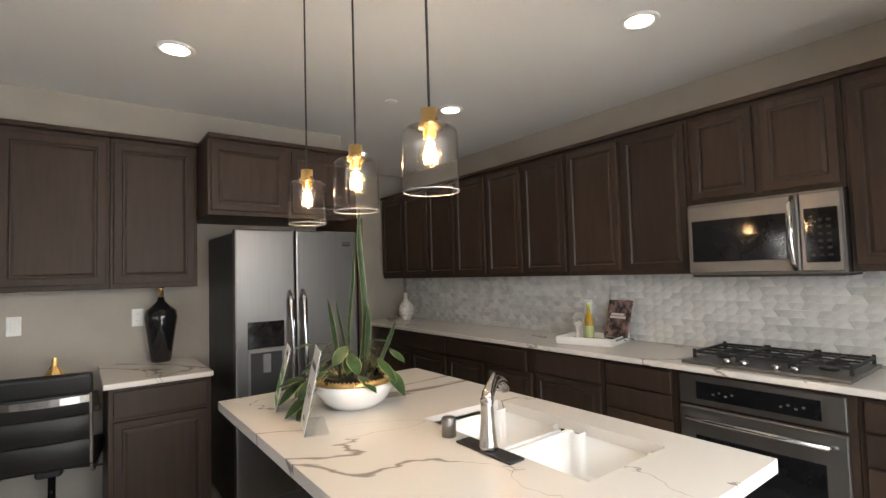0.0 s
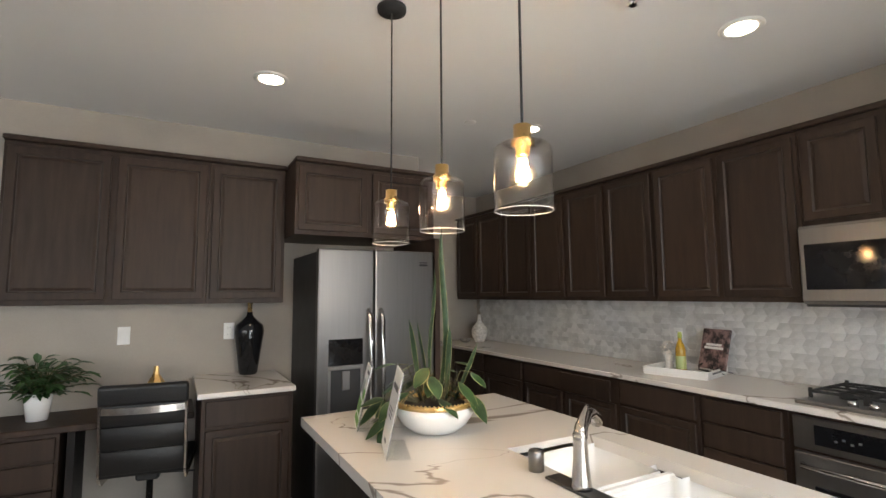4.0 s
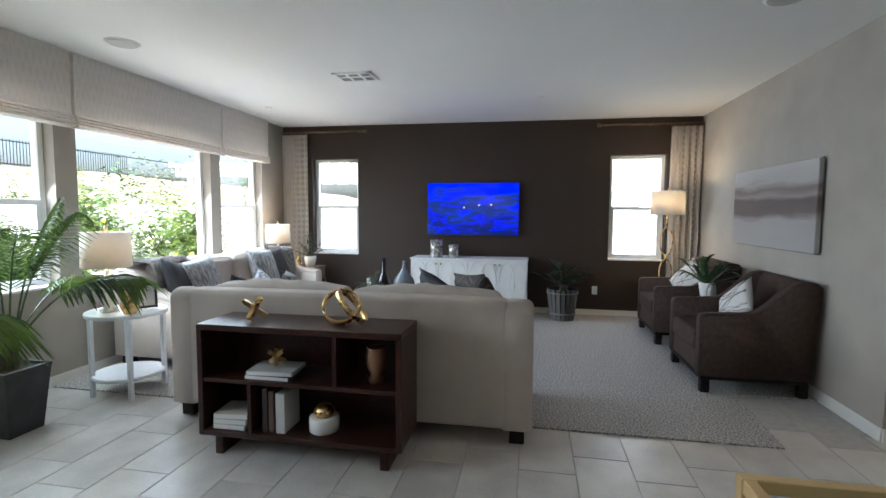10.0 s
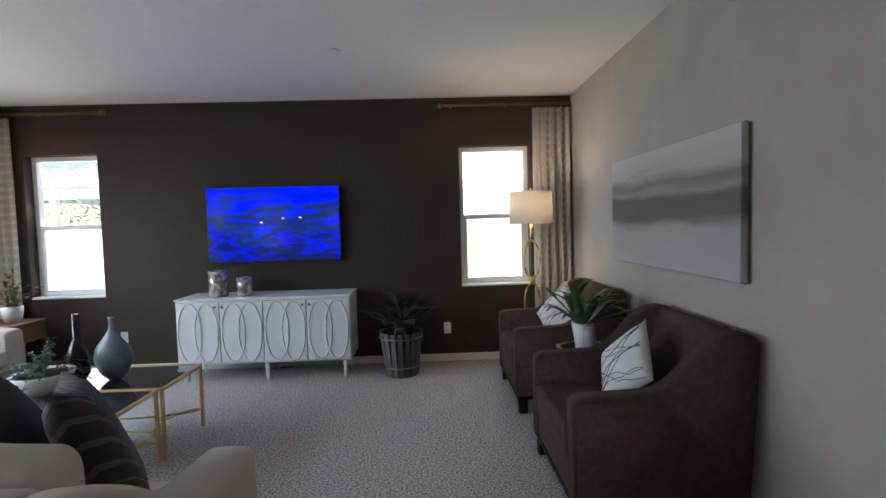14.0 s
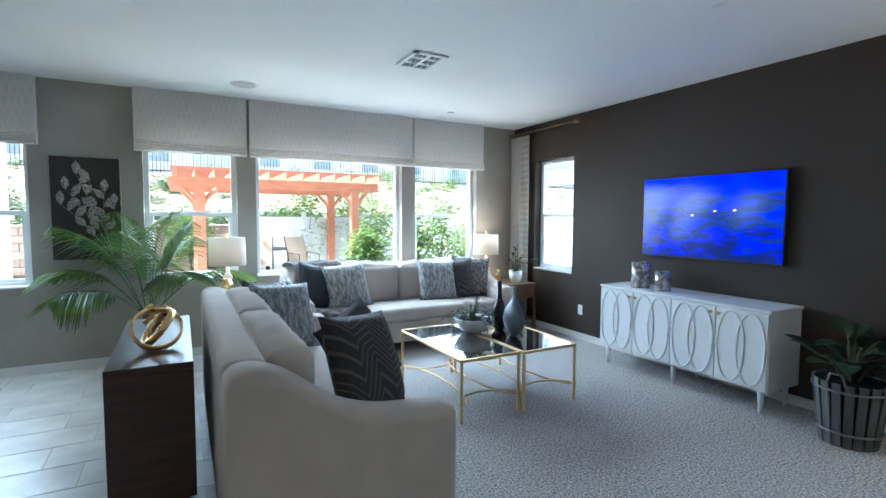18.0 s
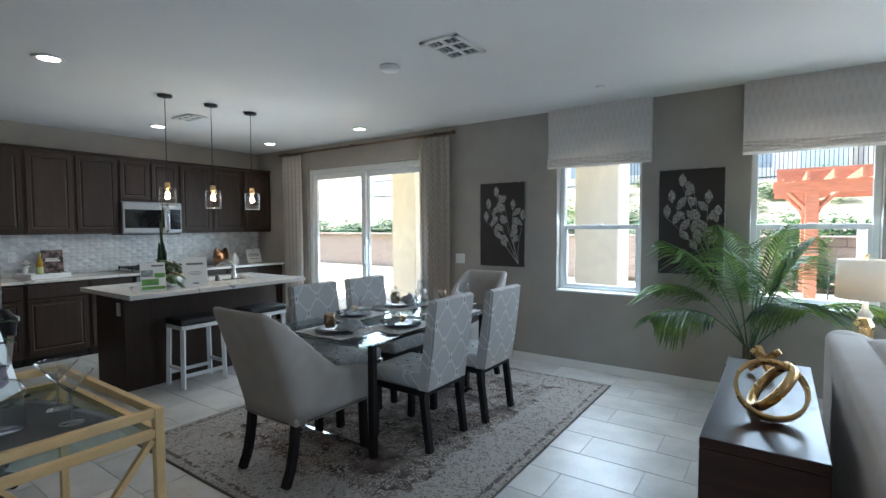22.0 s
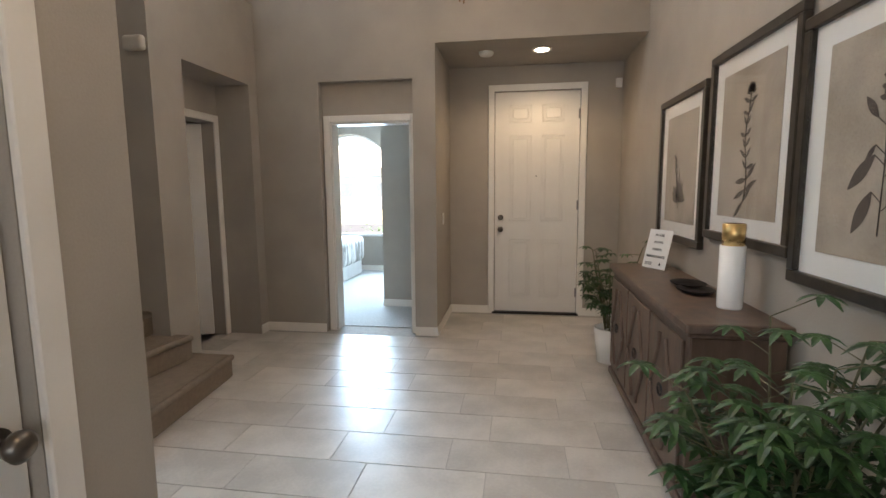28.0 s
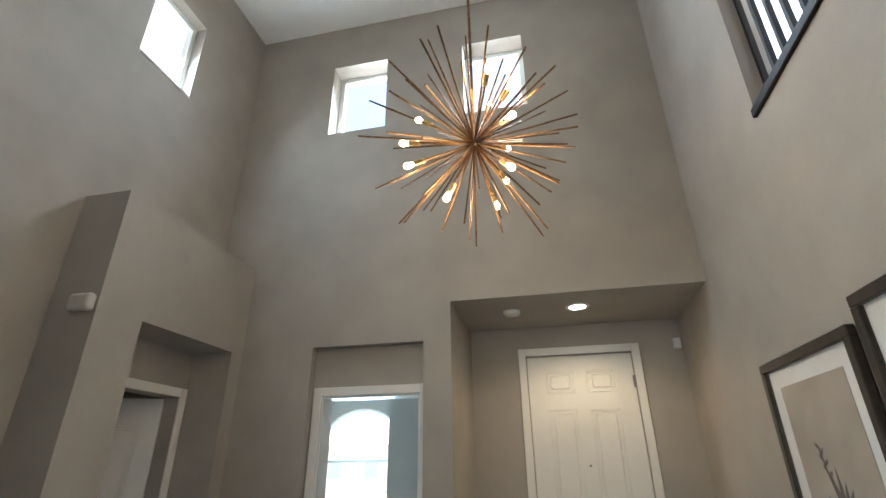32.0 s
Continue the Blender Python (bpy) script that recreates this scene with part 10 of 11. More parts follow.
for k, (x, y, r, h) in enumerate(((0.35, -4.7, 0.4, 0.6), (1.05, -5.0, 0.45, 0.7), (-5.3, -5.3, 0.5, 0.4), (-7.0, -5.9, 0.6, 0.4), (-8.3, -6.6, 0.6, 0.45), (-4.4, -10.4, 0.6, 0.6))):
    shrub("garden_shrub", "clipped green garden shrub", (x, y, -0.04), r, h, 900, 60 + k, M_LEAFOUT, 0.0, 0.085)
rng = random.Random(31)
for k in range(26):
    shrub("hedge_shrub", "dense green hedge shrub above the block wall", (-7.4 + 0.95 * k, -11.95 + rng.uniform(-0.2, 0.2), 0.95), 0.75, rng.uniform(0.75, 1.05), 700, 300 + k, M_LEAFOUT, 0.0, 0.13)
rng = random.Random(3)
for k in range(44):
    x = -19 + 28 * (k + rng.random()) / 44
    j = rng.uniform(1.4, 7.0)
    shrub("hillside_shrub", "low grey-green shrub on the slope", (x, -11.1 - j * 1.3, hill_z(j) - 0.12), rng.uniform(0.6, 1.1), rng.uniform(0.5, 1.2), 260, 100 + k, (M_SAGE, M_LEAFOUT, M_CITRUS)[rng.randrange(3)], 0.0, 0.13)
# iron fence at the top of the slope
fe = thing("iron_fence", "iron picket fence along the hilltop", "fence", (-6, -21.0, 3.40))
part("top_rail", box(-26, -0.02, 1.15, 26, 0.02, 1.2), M_IRON, fe)
part("bottom_rail", box(-26, -0.02, 0.1, 26, 0.02, 0.15), M_IRON, fe)
for k in range(200):
    part("picket", box(-20 + 0.15 * k - 0.012, -0.01, 0, -20 + 0.15 * k + 0.012, 0.01, 1.3), M_IRON, fe)
# low white fence behind the citrus trees
wf = thing("vinyl_fence", "white vinyl fence at the foot of the slope", "fence", (-8.9, -10.95, -0.16))
for k in range(6):
    part("post", box(-1.8 * k - 0.06, -0.06, 0, -1.8 * k + 0.06, 0.06, 1.5, 0.006), M_VINYL, wf)
    part("cap", box(-1.8 * k - 0.075, -0.075, 1.5, -1.8 * k + 0.075, 0.075, 1.54, 0.01), M_VINYL, wf)
    part("panel", box(-1.8 * k - 1.74, -0.02, 0.08, -1.8 * k - 0.06, 0.02, 1.38), M_VINYL, wf)
# patio cover of the house next door
nc = thing("neighbour_patio_cover", "white slatted patio cover next door", "patio cover", (-13.0, -3.2, -0.16))
for x in (-1.6, 1.6):
    for y in (-2.2, 2.2):
        part("post", box(x - 0.07, y - 0.07, 0, x + 0.07, y + 0.07, 2.4), M_VINYL, nc)
for x in (-1.6, 1.6):
    part("beam", box(x - 0.05, -2.6, 2.4, x + 0.05, 2.6, 2.6), M_VINYL, nc)
for k in range(12):
    part("slat", box(-2.0, -2.5 + 0.45 * k, 2.6, 2.0, -2.42 + 0.45 * k, 2.72), M_VINYL, nc)
for k, (x, y, r, h) in enumerate(((-12.2, -8.2, 1.2, 2.4), (-15.0, -9.6, 1.5, 3.0), (-17.0, -6.5, 1.6, 3.2))):
    shrub("garden_tree", "grey-green garden tree beyond the fence", (x, y, -0.16), r, h, 700, 700 + k, (M_LEAFOUT, M_SAGE)[k % 2], 0.3, 0.15)
# fan under the patio cover
pfan = thing("patio_fan", "dark ceiling fan under the patio cover", "ceiling fan", (1.0, -2.6, 2.55))
part("rod", rod((0, 0, 0), (0, 0, -0.22), 0.015), M_IRON, pfan)
part("motor", lathe([(0.001, -0.34), (0.09, -0.33), (0.11, -0.28), (0.09, -0.23), (0.001, -0.22)], 20), M_IRON, pfan, "", True)
for k in range(5):
    part("blade", box(0.10, -0.065, -0.285, 0.62, 0.065, -0.277, 0.003), M_IRON, pfan).matrix_local = Matrix.Rotation(radians(72 * k + 15), 4, "Z") @ Matrix.Rotation(radians(10), 4, "X")


M_ROOF = mat("brown_tile_roof", (0.64, 0.59, 0.54), 0.8, vary=0.3, scale=4)


def house(at, rz, w, d, h, material, label):
    s = thing("house", label, "house", at, rz, "neighbouring houses")
    part("wall_shell", box(-w / 2, 0, 0, w / 2, d, h), material, s)
    part("roof", prism([(-0.5, h), (d + 0.5, h), (d / 2, h + d * 0.28)], "x", -w / 2 - 0.5, w / 2 + 0.5), M_ROOF, s)
    for fl_ in range(2 if h > 4 else 1):
        for k in range(int(w // 3)):
            x = -w / 2 + 1.4 + 3 * k
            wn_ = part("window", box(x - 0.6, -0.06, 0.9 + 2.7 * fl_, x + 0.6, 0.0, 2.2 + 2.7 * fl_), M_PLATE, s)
            part("pane", box(x - 0.52, -0.075, 0.98 + 2.7 * fl_, x + 0.52, -0.062, 2.12 + 2.7 * fl_), M_SKYPANE, wn_)


# pale blue base colour paints reflected sky onto the opaque house panes
M_SKYPANE = mat("sky_painted_pane", (0.36, 0.42, 0.47), 0.05, vary=0.1, spec=0.9)
M_WHITESTUCCO = mat("white_stucco", (0.78, 0.76, 0.73), 0.9, vary=0.04, scale=4, bump=0.3)
house((-13, -24.5, 3.3), 180, 13, 8, 5.6, M_WHITESTUCCO, "two storey white stucco house on the hilltop")
house((2, -24.5, 3.3), 180, 12, 8, 5.6, M_WHITESTUCCO, "two storey white stucco house on the hilltop")
house((16, -24.5, 3.3), 180, 12, 8, 5.6, M_WHITESTUCCO, "two storey white stucco house on the hilltop")
house((-14.0, 7.6, -0.16), 90, 14, 8, 4.2, M_WHITESTUCCO, "single storey tan house beyond the side fence")
house((-15.5, 44.0, -0.16), 0, 30, 8, 3.3, M_WHITESTUCCO, "single storey cream house across the street")
structure("road", box(-60, 19, -0.159, 60, 26, -0.12), mat("asphalt", (0.05, 0.05, 0.05), 0.9, vary=0.15, scale=10), "asphalt street", "road")
shrub("street_shrub", "green hedge by the street", (-6.4, 17.0, -0.16), 1.4, 0.8, 500, 201, M_LEAFOUT)
shrub("street_tree", "small leafy street tree by the road", (-4.9, 20.5, -0.16), 0.9, 2.0, 600, 202, M_LEAFOUT, 1.2)

# white vinyl side fence
vf = thing("vinyl_fence", "white vinyl privacy fence along the side yard", "fence", (-10.1, 0, -0.16))
for k in range(12):
    y = -9.5 + 1.8 * k
    part("post", box(-0.06, y - 0.06, 0, 0.06, y + 0.06, 1.75, 0.006), M_VINYL, vf)
    part("cap", box(-0.075, y - 0.075, 1.75, 0.075, y + 0.075, 1.79, 0.01), M_VINYL, vf)
    for q in range(8):
        part("board", box(-0.02, y + 0.06 + 0.21 * q + 0.004, 0.08, 0.02, y + 0.06 + 0.21 * (q + 1) - 0.004, 1.58, 0.004), M_VINYL, vf)
    part("rail", box(-0.03, y + 0.06, 1.56, 0.03, y + 1.74, 1.68, 0.004), M_VINYL, vf)
vb = thing("vinyl_fence", "white vinyl privacy fence at the garden's side", "fence", (-10.1, -9.55, -0.16), -90)
for k in range(3):
    part("panel", box(-0.02, 1.8 * k + 0.06, 0.08, 0.02, 1.8 * k + 1.74, 1.6), M_VINYL, vb)
    part("post", box(-0.06, 1.8 * k + 1.74, 0, 0.06, 1.8 * k + 1.86, 1.75, 0.006), M_VINYL, vb)

# ---- small things on the counters, the island and the desk ----
M_CREAMLEAF = mat("cream_leaf_margin", (0.36, 0.35, 0.15), 0.5, vary=0.15, scale=20)
M_SNAKE = mat("banded_snake_plant_leaf", (0.010, 0.029, 0.012), 0.45, vary=0.3, scale=9, second=(0.032, 0.066, 0.028), stretch=(1, 1, 5))
M_IVORYGREEN = mat("variegated_leaf", (0.018, 0.056, 0.018), 0.4, vary=0.4, scale=15, second=(0.045, 0.10, 0.03))
M_PAPER = mat("white_card_stock", (0.80, 0.79, 0.77), 0.7, vary=0.02)
M_INK = mat("grey_print_ink", (0.16, 0.16, 0.17), 0.8, vary=0.05)
M_ACRYLIC = pane_glass("clear_acrylic", tint=(0.93, 0.95, 0.96), gloss=0.10)


def blade(bm, spine, width, side, shape, lift=0.0):
    """A leaf along a spine, with a pale margin; side is the way across it."""
    side = Vector(side).normalized()
    rows_b = []
    n = len(spine)
    for i, p in enumerate(spine):
        w = width * shape(i / (n - 1))
        tang = (Vector(spine[min(i + 1, n - 1)]) - Vector(spine[max(i - 1, 0)])).normalized()
        up = side.cross(tang)
        rows_b.append([bm.verts.new(Vector(p) + side * (w * c) + up * (abs(c) * w * lift)) for c in (-1, -0.9, 0, 0.9, 1)])
    for a, b in zip(rows_b, rows_b[1:]):
        for k in range(4):
            f = bm.faces.new((a[k], a[k + 1], b[k + 1], b[k]))
            f.material_index = 1 if k in (0, 3) else 0


BX, BY, BZ = 1.47, 1.80, 0.914
bowl = thing("planter_bowl", "white ceramic bowl with gold beaded rim and variegated plants", "planter", (BX, BY, BZ))
part("bowl", lathe([(0.08, 0), (0.095, 0.004), (0.13, 0.03), (0.16, 0.075), (0.163, 0.105), (0.157, 0.105), (0.152, 0.08), (0.001, 0.075)], 36), M_WHITE, bowl, "white glazed bowl", True)
part("gold_band", lathe([(0.1635, 0.103), (0.167, 0.112), (0.164, 0.121), (0.158, 0.121), (0.156, 0.107)], 36), M_GOLD, bowl, "gold band", True)
bd = bmesh.new()
for k in range(64):
    a = 2 * math.pi * k / 64
    bmesh.ops.create_icosphere(bd, subdivisions=1, radius=0.0045, matrix=Matrix.Translation((0.164 * math.cos(a), 0.164 * math.sin(a), 0.124)))
part("beaded_rim", bd, M_GOLD, bowl, "gold beads", True)
part("soil", lathe([(0.156, 0.10), (0.10, 0.112), (0.001, 0.118)], 24), M_SOIL, bowl, "", True)
rng = random.Random(14)
snake_shape = lambda u: (0.55 + 0.9 * u) * (1 - u ** 5) + 0.0
for k, (ax, ay, lean, sway, h, w) in enumerate(((0.02, 0.01, 0.04, 0.022, 0.72, 0.019), (0.0, 0.02, 0.0, -0.015, 0.55, 0.018), (-0.05, 0.02, -0.05, 0.0, 0.34, 0.023), (-0.02, 0.05, -0.02, 0.01, 0.33, 0.020), (0.05, 0.0, 0.02, 0.0, 0.31, 0.021),
                                                 (0.07, -0.03, 0.10, 0.0, 0.24, 0.018), (0.03, 0.05, 0.05, 0.0, 0.20, 0.018))):
    bm = bmesh.new()
    spine = []
    for i in range(11):
        u = i / 10
        spine.append((ax + lean * u * 0.8 + sway * math.sin(u * 5), ay - 0.6 * lean * u, 0.10 + h * u))
    a = 0.92 + rng.uniform(-0.35, 0.35)
    blade(bm, spine, w * 0.8, (math.cos(a - 0.5), math.sin(a - 0.5), 0), snake_shape, 0.25)
    part("snake_plant_leaf", bm, (M_SNAKE, M_CREAMLEAF), bowl, "tall banded leaf with a pale edge", True)
oval = lambda u: math.sin(math.pi * min(1, u * 0.95 + 0.05)) ** 0.8
for k in range(34):
    a = rng.uniform(0, 6.28) if k < 18 else rng.choice((2.6, 3.0, 3.4, -0.6, -1.2)) + rng.uniform(-0.4, 0.4)
    r0, z0 = rng.uniform(0.04, 0.17), rng.uniform(0.12, 0.24)
    if k >= 24:
        r0, z0 = rng.uniform(0.17, 0.22), rng.uniform(0.02, 0.14)
        a = rng.uniform(2.2, 3.3)
    L = rng.uniform(0.07, 0.10)
    b = a + rng.uniform(-0.7, 0.7)
    d = Vector((math.cos(b), math.sin(b), rng.uniform(-0.5, 0.3)))
    p0 = Vector((math.cos(a) * r0, math.sin(a) * r0, z0))
    spine = [p0 + d * (L * i / 6) + Vector((0, 0, -0.5 * L * (i / 6) ** 2 + (0.02 if k < 24 else 0))) for i in range(7)]
    bm = bmesh.new()
    blade(bm, spine, 0.031, (-math.sin(b), math.cos(b), rng.uniform(-0.3, 0.3)), oval, 0.2)
    lf = part("trailing_leaf", bm, (M_IVORYGREEN, M_CREAMLEAF), bowl, "green leaf with a cream margin", True)
    part("stem", tube([(p0.x * 0.35, p0.y * 0.35, 0.11), (p0.x * 0.7, p0.y * 0.7, z0 * 0.7 + 0.09), tuple(spine[0])], 0.0022, 5), M_STEM, lf)


def acrylic_sign(at, rz, w, h, label, green):
    s = thing("acrylic_sign_holder", label, "sign holder", at, rz)
    lean = 0.055
    part("back_plate", prism([(-0.003, 0.0), (lean, h), (lean - 0.003, h), (-0.006, 0.0)], "y", -w / 2, w / 2), M_ACRYLIC, s).visible_shadow = False
    part("foot", box(-0.006, -w / 2, 0, 0.075, w / 2, 0.003), M_ACRYLIC, s).visible_shadow = False
    sh = part("leaflet", prism([(-0.0075, 0.004), (lean - 0.0045, h - 0.004), (lean - 0.0055, h - 0.004), (-0.0085, 0.004)], "y", -w / 2 + 0.004, w / 2 - 0.004), M_PAPER, s, "printed leaflet")

    def band_(u0, u1, v0, v1, material):
        f = lambda v: -0.009 + (lean + 0.003) * v
        part("printed_bar", prism([(f(v0), 0.004 + (h - 0.008) * v0), (f(v1), 0.004 + (h - 0.008) * v1), (f(v1) - 0.0008, 0.004 + (h - 0.008) * v1), (f(v0) - 0.0008, 0.004 + (h - 0.008) * v0)], "y", w * (u0 - 0.5), w * (u1 - 0.5)), material, sh)

    if green:
        lime = mat("leaf_green_print", (0.16, 0.36, 0.09), 0.6, vary=0.3, scale=20)
        band_(0.05, 0.95, 0.05, 0.16, lime)
        band_(0.30, 0.95, 0.20, 0.42, lime)
        band_(0.05, 0.45, 0.46, 0.62, lime)
        band_(0.50, 0.95, 0.50, 0.74, mat("grey_photo_print", (0.32, 0.34, 0.33), 0.6, vary=0.5, scale=40))
        band_(0.08, 0.55, 0.86, 0.92, M_INK)
    else:
        band_(0.18, 0.82, 0.74, 0.81, M_INK)
        for k, (a, b) in enumerate(((0.28, 0.72), (0.22, 0.78), (0.30, 0.70))):
            band_(a, b, 0.50 - 0.05 * k, 0.515 - 0.05 * k, M_INK)
        band_(0.38, 0.62, 0.10, 0.14, M_INK)
    return s


acrylic_sign((1.20, 1.65, BZ), -18, 0.22, 0.28, "white printed notice in a clear acrylic stand", False)
acrylic_sign((1.22, 2.01, BZ), -16, 0.20, 0.25, "green and white leaflet in a clear acrylic stand", True)
CZ = 0.914
# tray with its contents
tr = thing("serving_tray", "white rectangular serving tray on the range counter", "tray", (3.535, 2.14, CZ), 13)
part("base", box(-0.17, -0.20, 0, 0.17, 0.20, 0.012), M_WHITE, tr)
for s in (-1, 1):
    part("side", box(-0.17, s * 0.2 - 0.006, 0.0121, 0.17, s * 0.2 + 0.006, 0.05, 0.002), M_WHITE, tr)
    part("side", box(s * 0.164 - 0.006, -0.193, 0.0121, s * 0.164 + 0.006, 0.193, 0.05, 0.002), M_WHITE, tr)
part("handle_slot", box(-0.10, -0.2075, 0.028, 0.10, -0.2062, 0.040), M_INK, tr, "dark cut handle slot")
TZ = CZ + 0.0125
bk = thing("cookbook", "dark covered cookbook propped on an easel", "book", (3.64, 2.015, TZ + 0.025), -8)
part("cover", prism([(0, 0), (0.075, 0.255), (0.060, 0.259), (-0.015, 0.004)], "y", -0.10, 0.10), mat("dark_food_photo_cover", (0.05, 0.035, 0.04), 0.35, vary=0.6, scale=22, second=(0.30, 0.20, 0.19), sharp=0.1), bk)
part("title", prism([(0.0195, 0.13), (0.0235, 0.145), (0.0225, 0.1455), (0.0185, 0.1305)], "y", -0.07, 0.07), M_PAPER, bk, "white title line")
part("title", prism([(0.0255, 0.15), (0.0295, 0.165), (0.0285, 0.1655), (0.0245, 0.1505)], "y", -0.055, 0.06), M_PAPER, bk, "white title line")
es = thing("book_easel", "black wrought iron book easel", "easel", (3.64, 2.015, TZ), -8)
for s in (-1, 1):
    part("front_scroll", tube([(0.03, s * 0.06, 0.0), (-0.02, s * 0.06, 0.012), (-0.05, s * 0.06, 0.02), (-0.06, s * 0.05, 0.05), (-0.05, s * 0.03, 0.065), (-0.045, s * 0.045, 0.05)], 0.0035, 6), M_IRON, es)
    part("back_leg", tube([(0.12, s * 0.05, 0.0), (0.03, s * 0.06, 0.02), (0.10, s * 0.05, 0.22)], 0.0035, 6), M_IRON, es)
part("crossbar", rod((-0.02, -0.06, 0.014), (-0.02, 0.06, 0.014), 0.004), M_IRON, es)
ob_ = thing("oil_bottle", "amber oil bottle with a green cap and label", "bottle", (3.535, 2.165, TZ))
part("glass", lathe([(0.03, 0), (0.032, 0.004), (0.032, 0.15), (0.024, 0.18), (0.012, 0.20), (0.012, 0.225), (0.001, 0.226)], 20), mat("amber_oil", (0.42, 0.25, 0.03), 0.08, vary=0.2, scale=30), ob_, "", True)
part("label", lathe([(0.0325, 0.02), (0.033, 0.025), (0.033, 0.10), (0.0325, 0.105)], 20, lid=False), mat("pale_green_label", (0.45, 0.52, 0.22), 0.6), ob_, "pale green label", True)
part("cap", lathe([(0.0135, 0.222), (0.0135, 0.262), (0.001, 0.264)], 14), mat("lime_cap", (0.50, 0.56, 0.12), 0.4), ob_, "lime green cap", True)
fv = thing("flower_vase", "white bud vase with a round white flower head", "vase", (3.575, 2.285, TZ))
part("vase", lathe([(0.028, 0), (0.03, 0.01), (0.022, 0.04), (0.03, 0.10), (0.028, 0.10), (0.001, 0.09)], 20), M_WHITE, fv, "", True)
fb = bmesh.new()
rng = random.Random(9)
for k in range(110):
    zz = rng.uniform(-0.7, 1)
    a = rng.uniform(0, 6.28)
    r = math.sqrt(1 - zz * zz)
    d = Vector((r * math.cos(a), r * math.sin(a), zz))
    leaf(fb, Vector((0, 0, 0.145)) + d * 0.035, d + Vector((rng.uniform(-0.4, 0.4), rng.uniform(-0.4, 0.4), 0.2)), 0.024, 0.018, 0.3, 0.2, 2)
part("flower_head", fb, mat("white_petal", (0.78, 0.74, 0.70), 0.7, vary=0.08), fv, "clustered white petals")
am = thing("amber_paperweight", "small amber glass block on the tray", "ornament", (3.47, 2.02, TZ))
part("block", box(-0.03, -0.035, 0, 0.03, 0.035, 0.026, 0.006), mat("amber_glass", (0.30, 0.10, 0.02), 0.06), am)
# bronze vase whose rim rises to two horns
bv = thing("bronze_vase", "glossy bronze vase with a two-horned rim", "vase", (3.52, 0.03, CZ), 20)
prof = [(0.065, 0), (0.085, 0.006), (0.118, 0.05), (0.135, 0.11), (0.130, 0.165), (0.108, 0.21), (0.101, 0.21), (0.12, 0.165), (0.125, 0.11), (0.10, 0.05), (0.001, 0.02)]
vb_ = lathe(prof, 40, sx=0.62)
for v in vb_.verts:
    if v.co.z > 0.14:
        th = math.atan2(v.co.y, v.co.x / 0.62)
        v.co.z += (v.co.z - 0.14) / 0.07 * (0.055 * abs(math.sin(th)) ** 3 - 0.015)
part("body", vb_, mat("polished_bronze_glaze", (0.34, 0.17, 0.075), 0.10, metal=0.9, vary=0.25, scale=5), bv, "", True)
pe = thing("ceramic_pear", "white glazed ceramic pear", "ornament", (3.52, -0.19, CZ))
part("fruit", lathe([(0.02, 0.002), (0.05, 0.0), (0.064, 0.025), (0.066, 0.05), (0.055, 0.085), (0.036, 0.12), (0.026, 0.145), (0.012, 0.158), (0.001, 0.158)], 28), M_WHITE, pe, "", True)
part("stalk", rod((0, 0, 0.155), (0.004, 0.003, 0.195), 0.004, 7), M_WHITE, pe)
ns = thing("notice_card", "white printed notice card on the counter", "sign", (3.60, -0.57, CZ), 0)
cs = part("card", prism([(-0.03, 0), (0.035, 0.205), (0.032, 0.206), (-0.033, 0.0)], "y", -0.125, 0.125), M_PAPER, ns)
for k, (a, v) in enumerate(((0.02, 0.85), (0.085, 0.62), (0.095, 0.54), (0.085, 0.46), (0.06, 0.26))):
    x = -0.0335 + 0.065 * v
    part("printed_bar", prism([(x, 0.205 * v), (x + 0.002, 0.205 * v + 0.007), (x + 0.0012, 0.205 * v + 0.0073), (x - 0.0008, 0.205 * v)], "y", -a, a), M_INK, cs)
cv = thing("carved_white_vase", "white carved teardrop vase in the counter corner", "vase", (3.60, 4.74, CZ))
part("body", lathe([(0.05, 0), (0.055, 0.005), (0.085, 0.07), (0.092, 0.12), (0.075, 0.175), (0.035, 0.215), (0.02, 0.25), (0.018, 0.31), (0.014, 0.31), (0.001, 0.20)], 32), mat("carved_white_bisque", (0.70, 0.69, 0.66), 0.7, vary=0.25, scale=40, bump=1.0, bscale=60), cv, "", True)
sb = thing("small_dish", "small grey stone dish", "dish", (3.44, 4.79, CZ))
part("dish", lathe([(0.035, 0), (0.06, 0.02), (0.068, 0.045), (0.062, 0.045), (0.05, 0.018), (0.001, 0.012)], 24), mat("grey_stone", (0.28, 0.26, 0.24), 0.7, vary=0.2, scale=30), sb, "", True)

# desk chair
oc = thing("office_chair", "black leather office chair with chrome frame and star base", "office chair", (0.45, 3.44, 0.0), -8)
part("seat_pad", cushion(-0.215, -0.20, 0.475, 0.215, 0.24, 0.525, 0.022), M_LEATHER, oc, "", True)
part("front_roll", lathe([(0.001, -0.215), (0.03, -0.21), (0.034, 0), (0.03, 0.21), (0.001, 0.215)], 14), M_LEATHER, oc, "", True).matrix_local = pose(0, 0.24, 0.49, 0, 90, 0)
for k in range(3):
    z = 0.565 + 0.128 * k
    o = part("back_pad", cushion(-0.198, -0.014, -0.0635, 0.198, 0.014, 0.0635, 0.004, 1), M_LEATHER, oc, "", True)
    o.matrix_local = pose(0, -0.212 - 0.10 * (z - 0.5), z, 6, 0, 0)
o = part("head_roll", cushion(-0.215, -0.025, -0.055, 0.215, 0.022, 0.055, 0.02), M_LEATHER, oc, "padded leather top roll", True)
o.matrix_local = pose(0, -0.262, 0.925, 9, 0, 0)
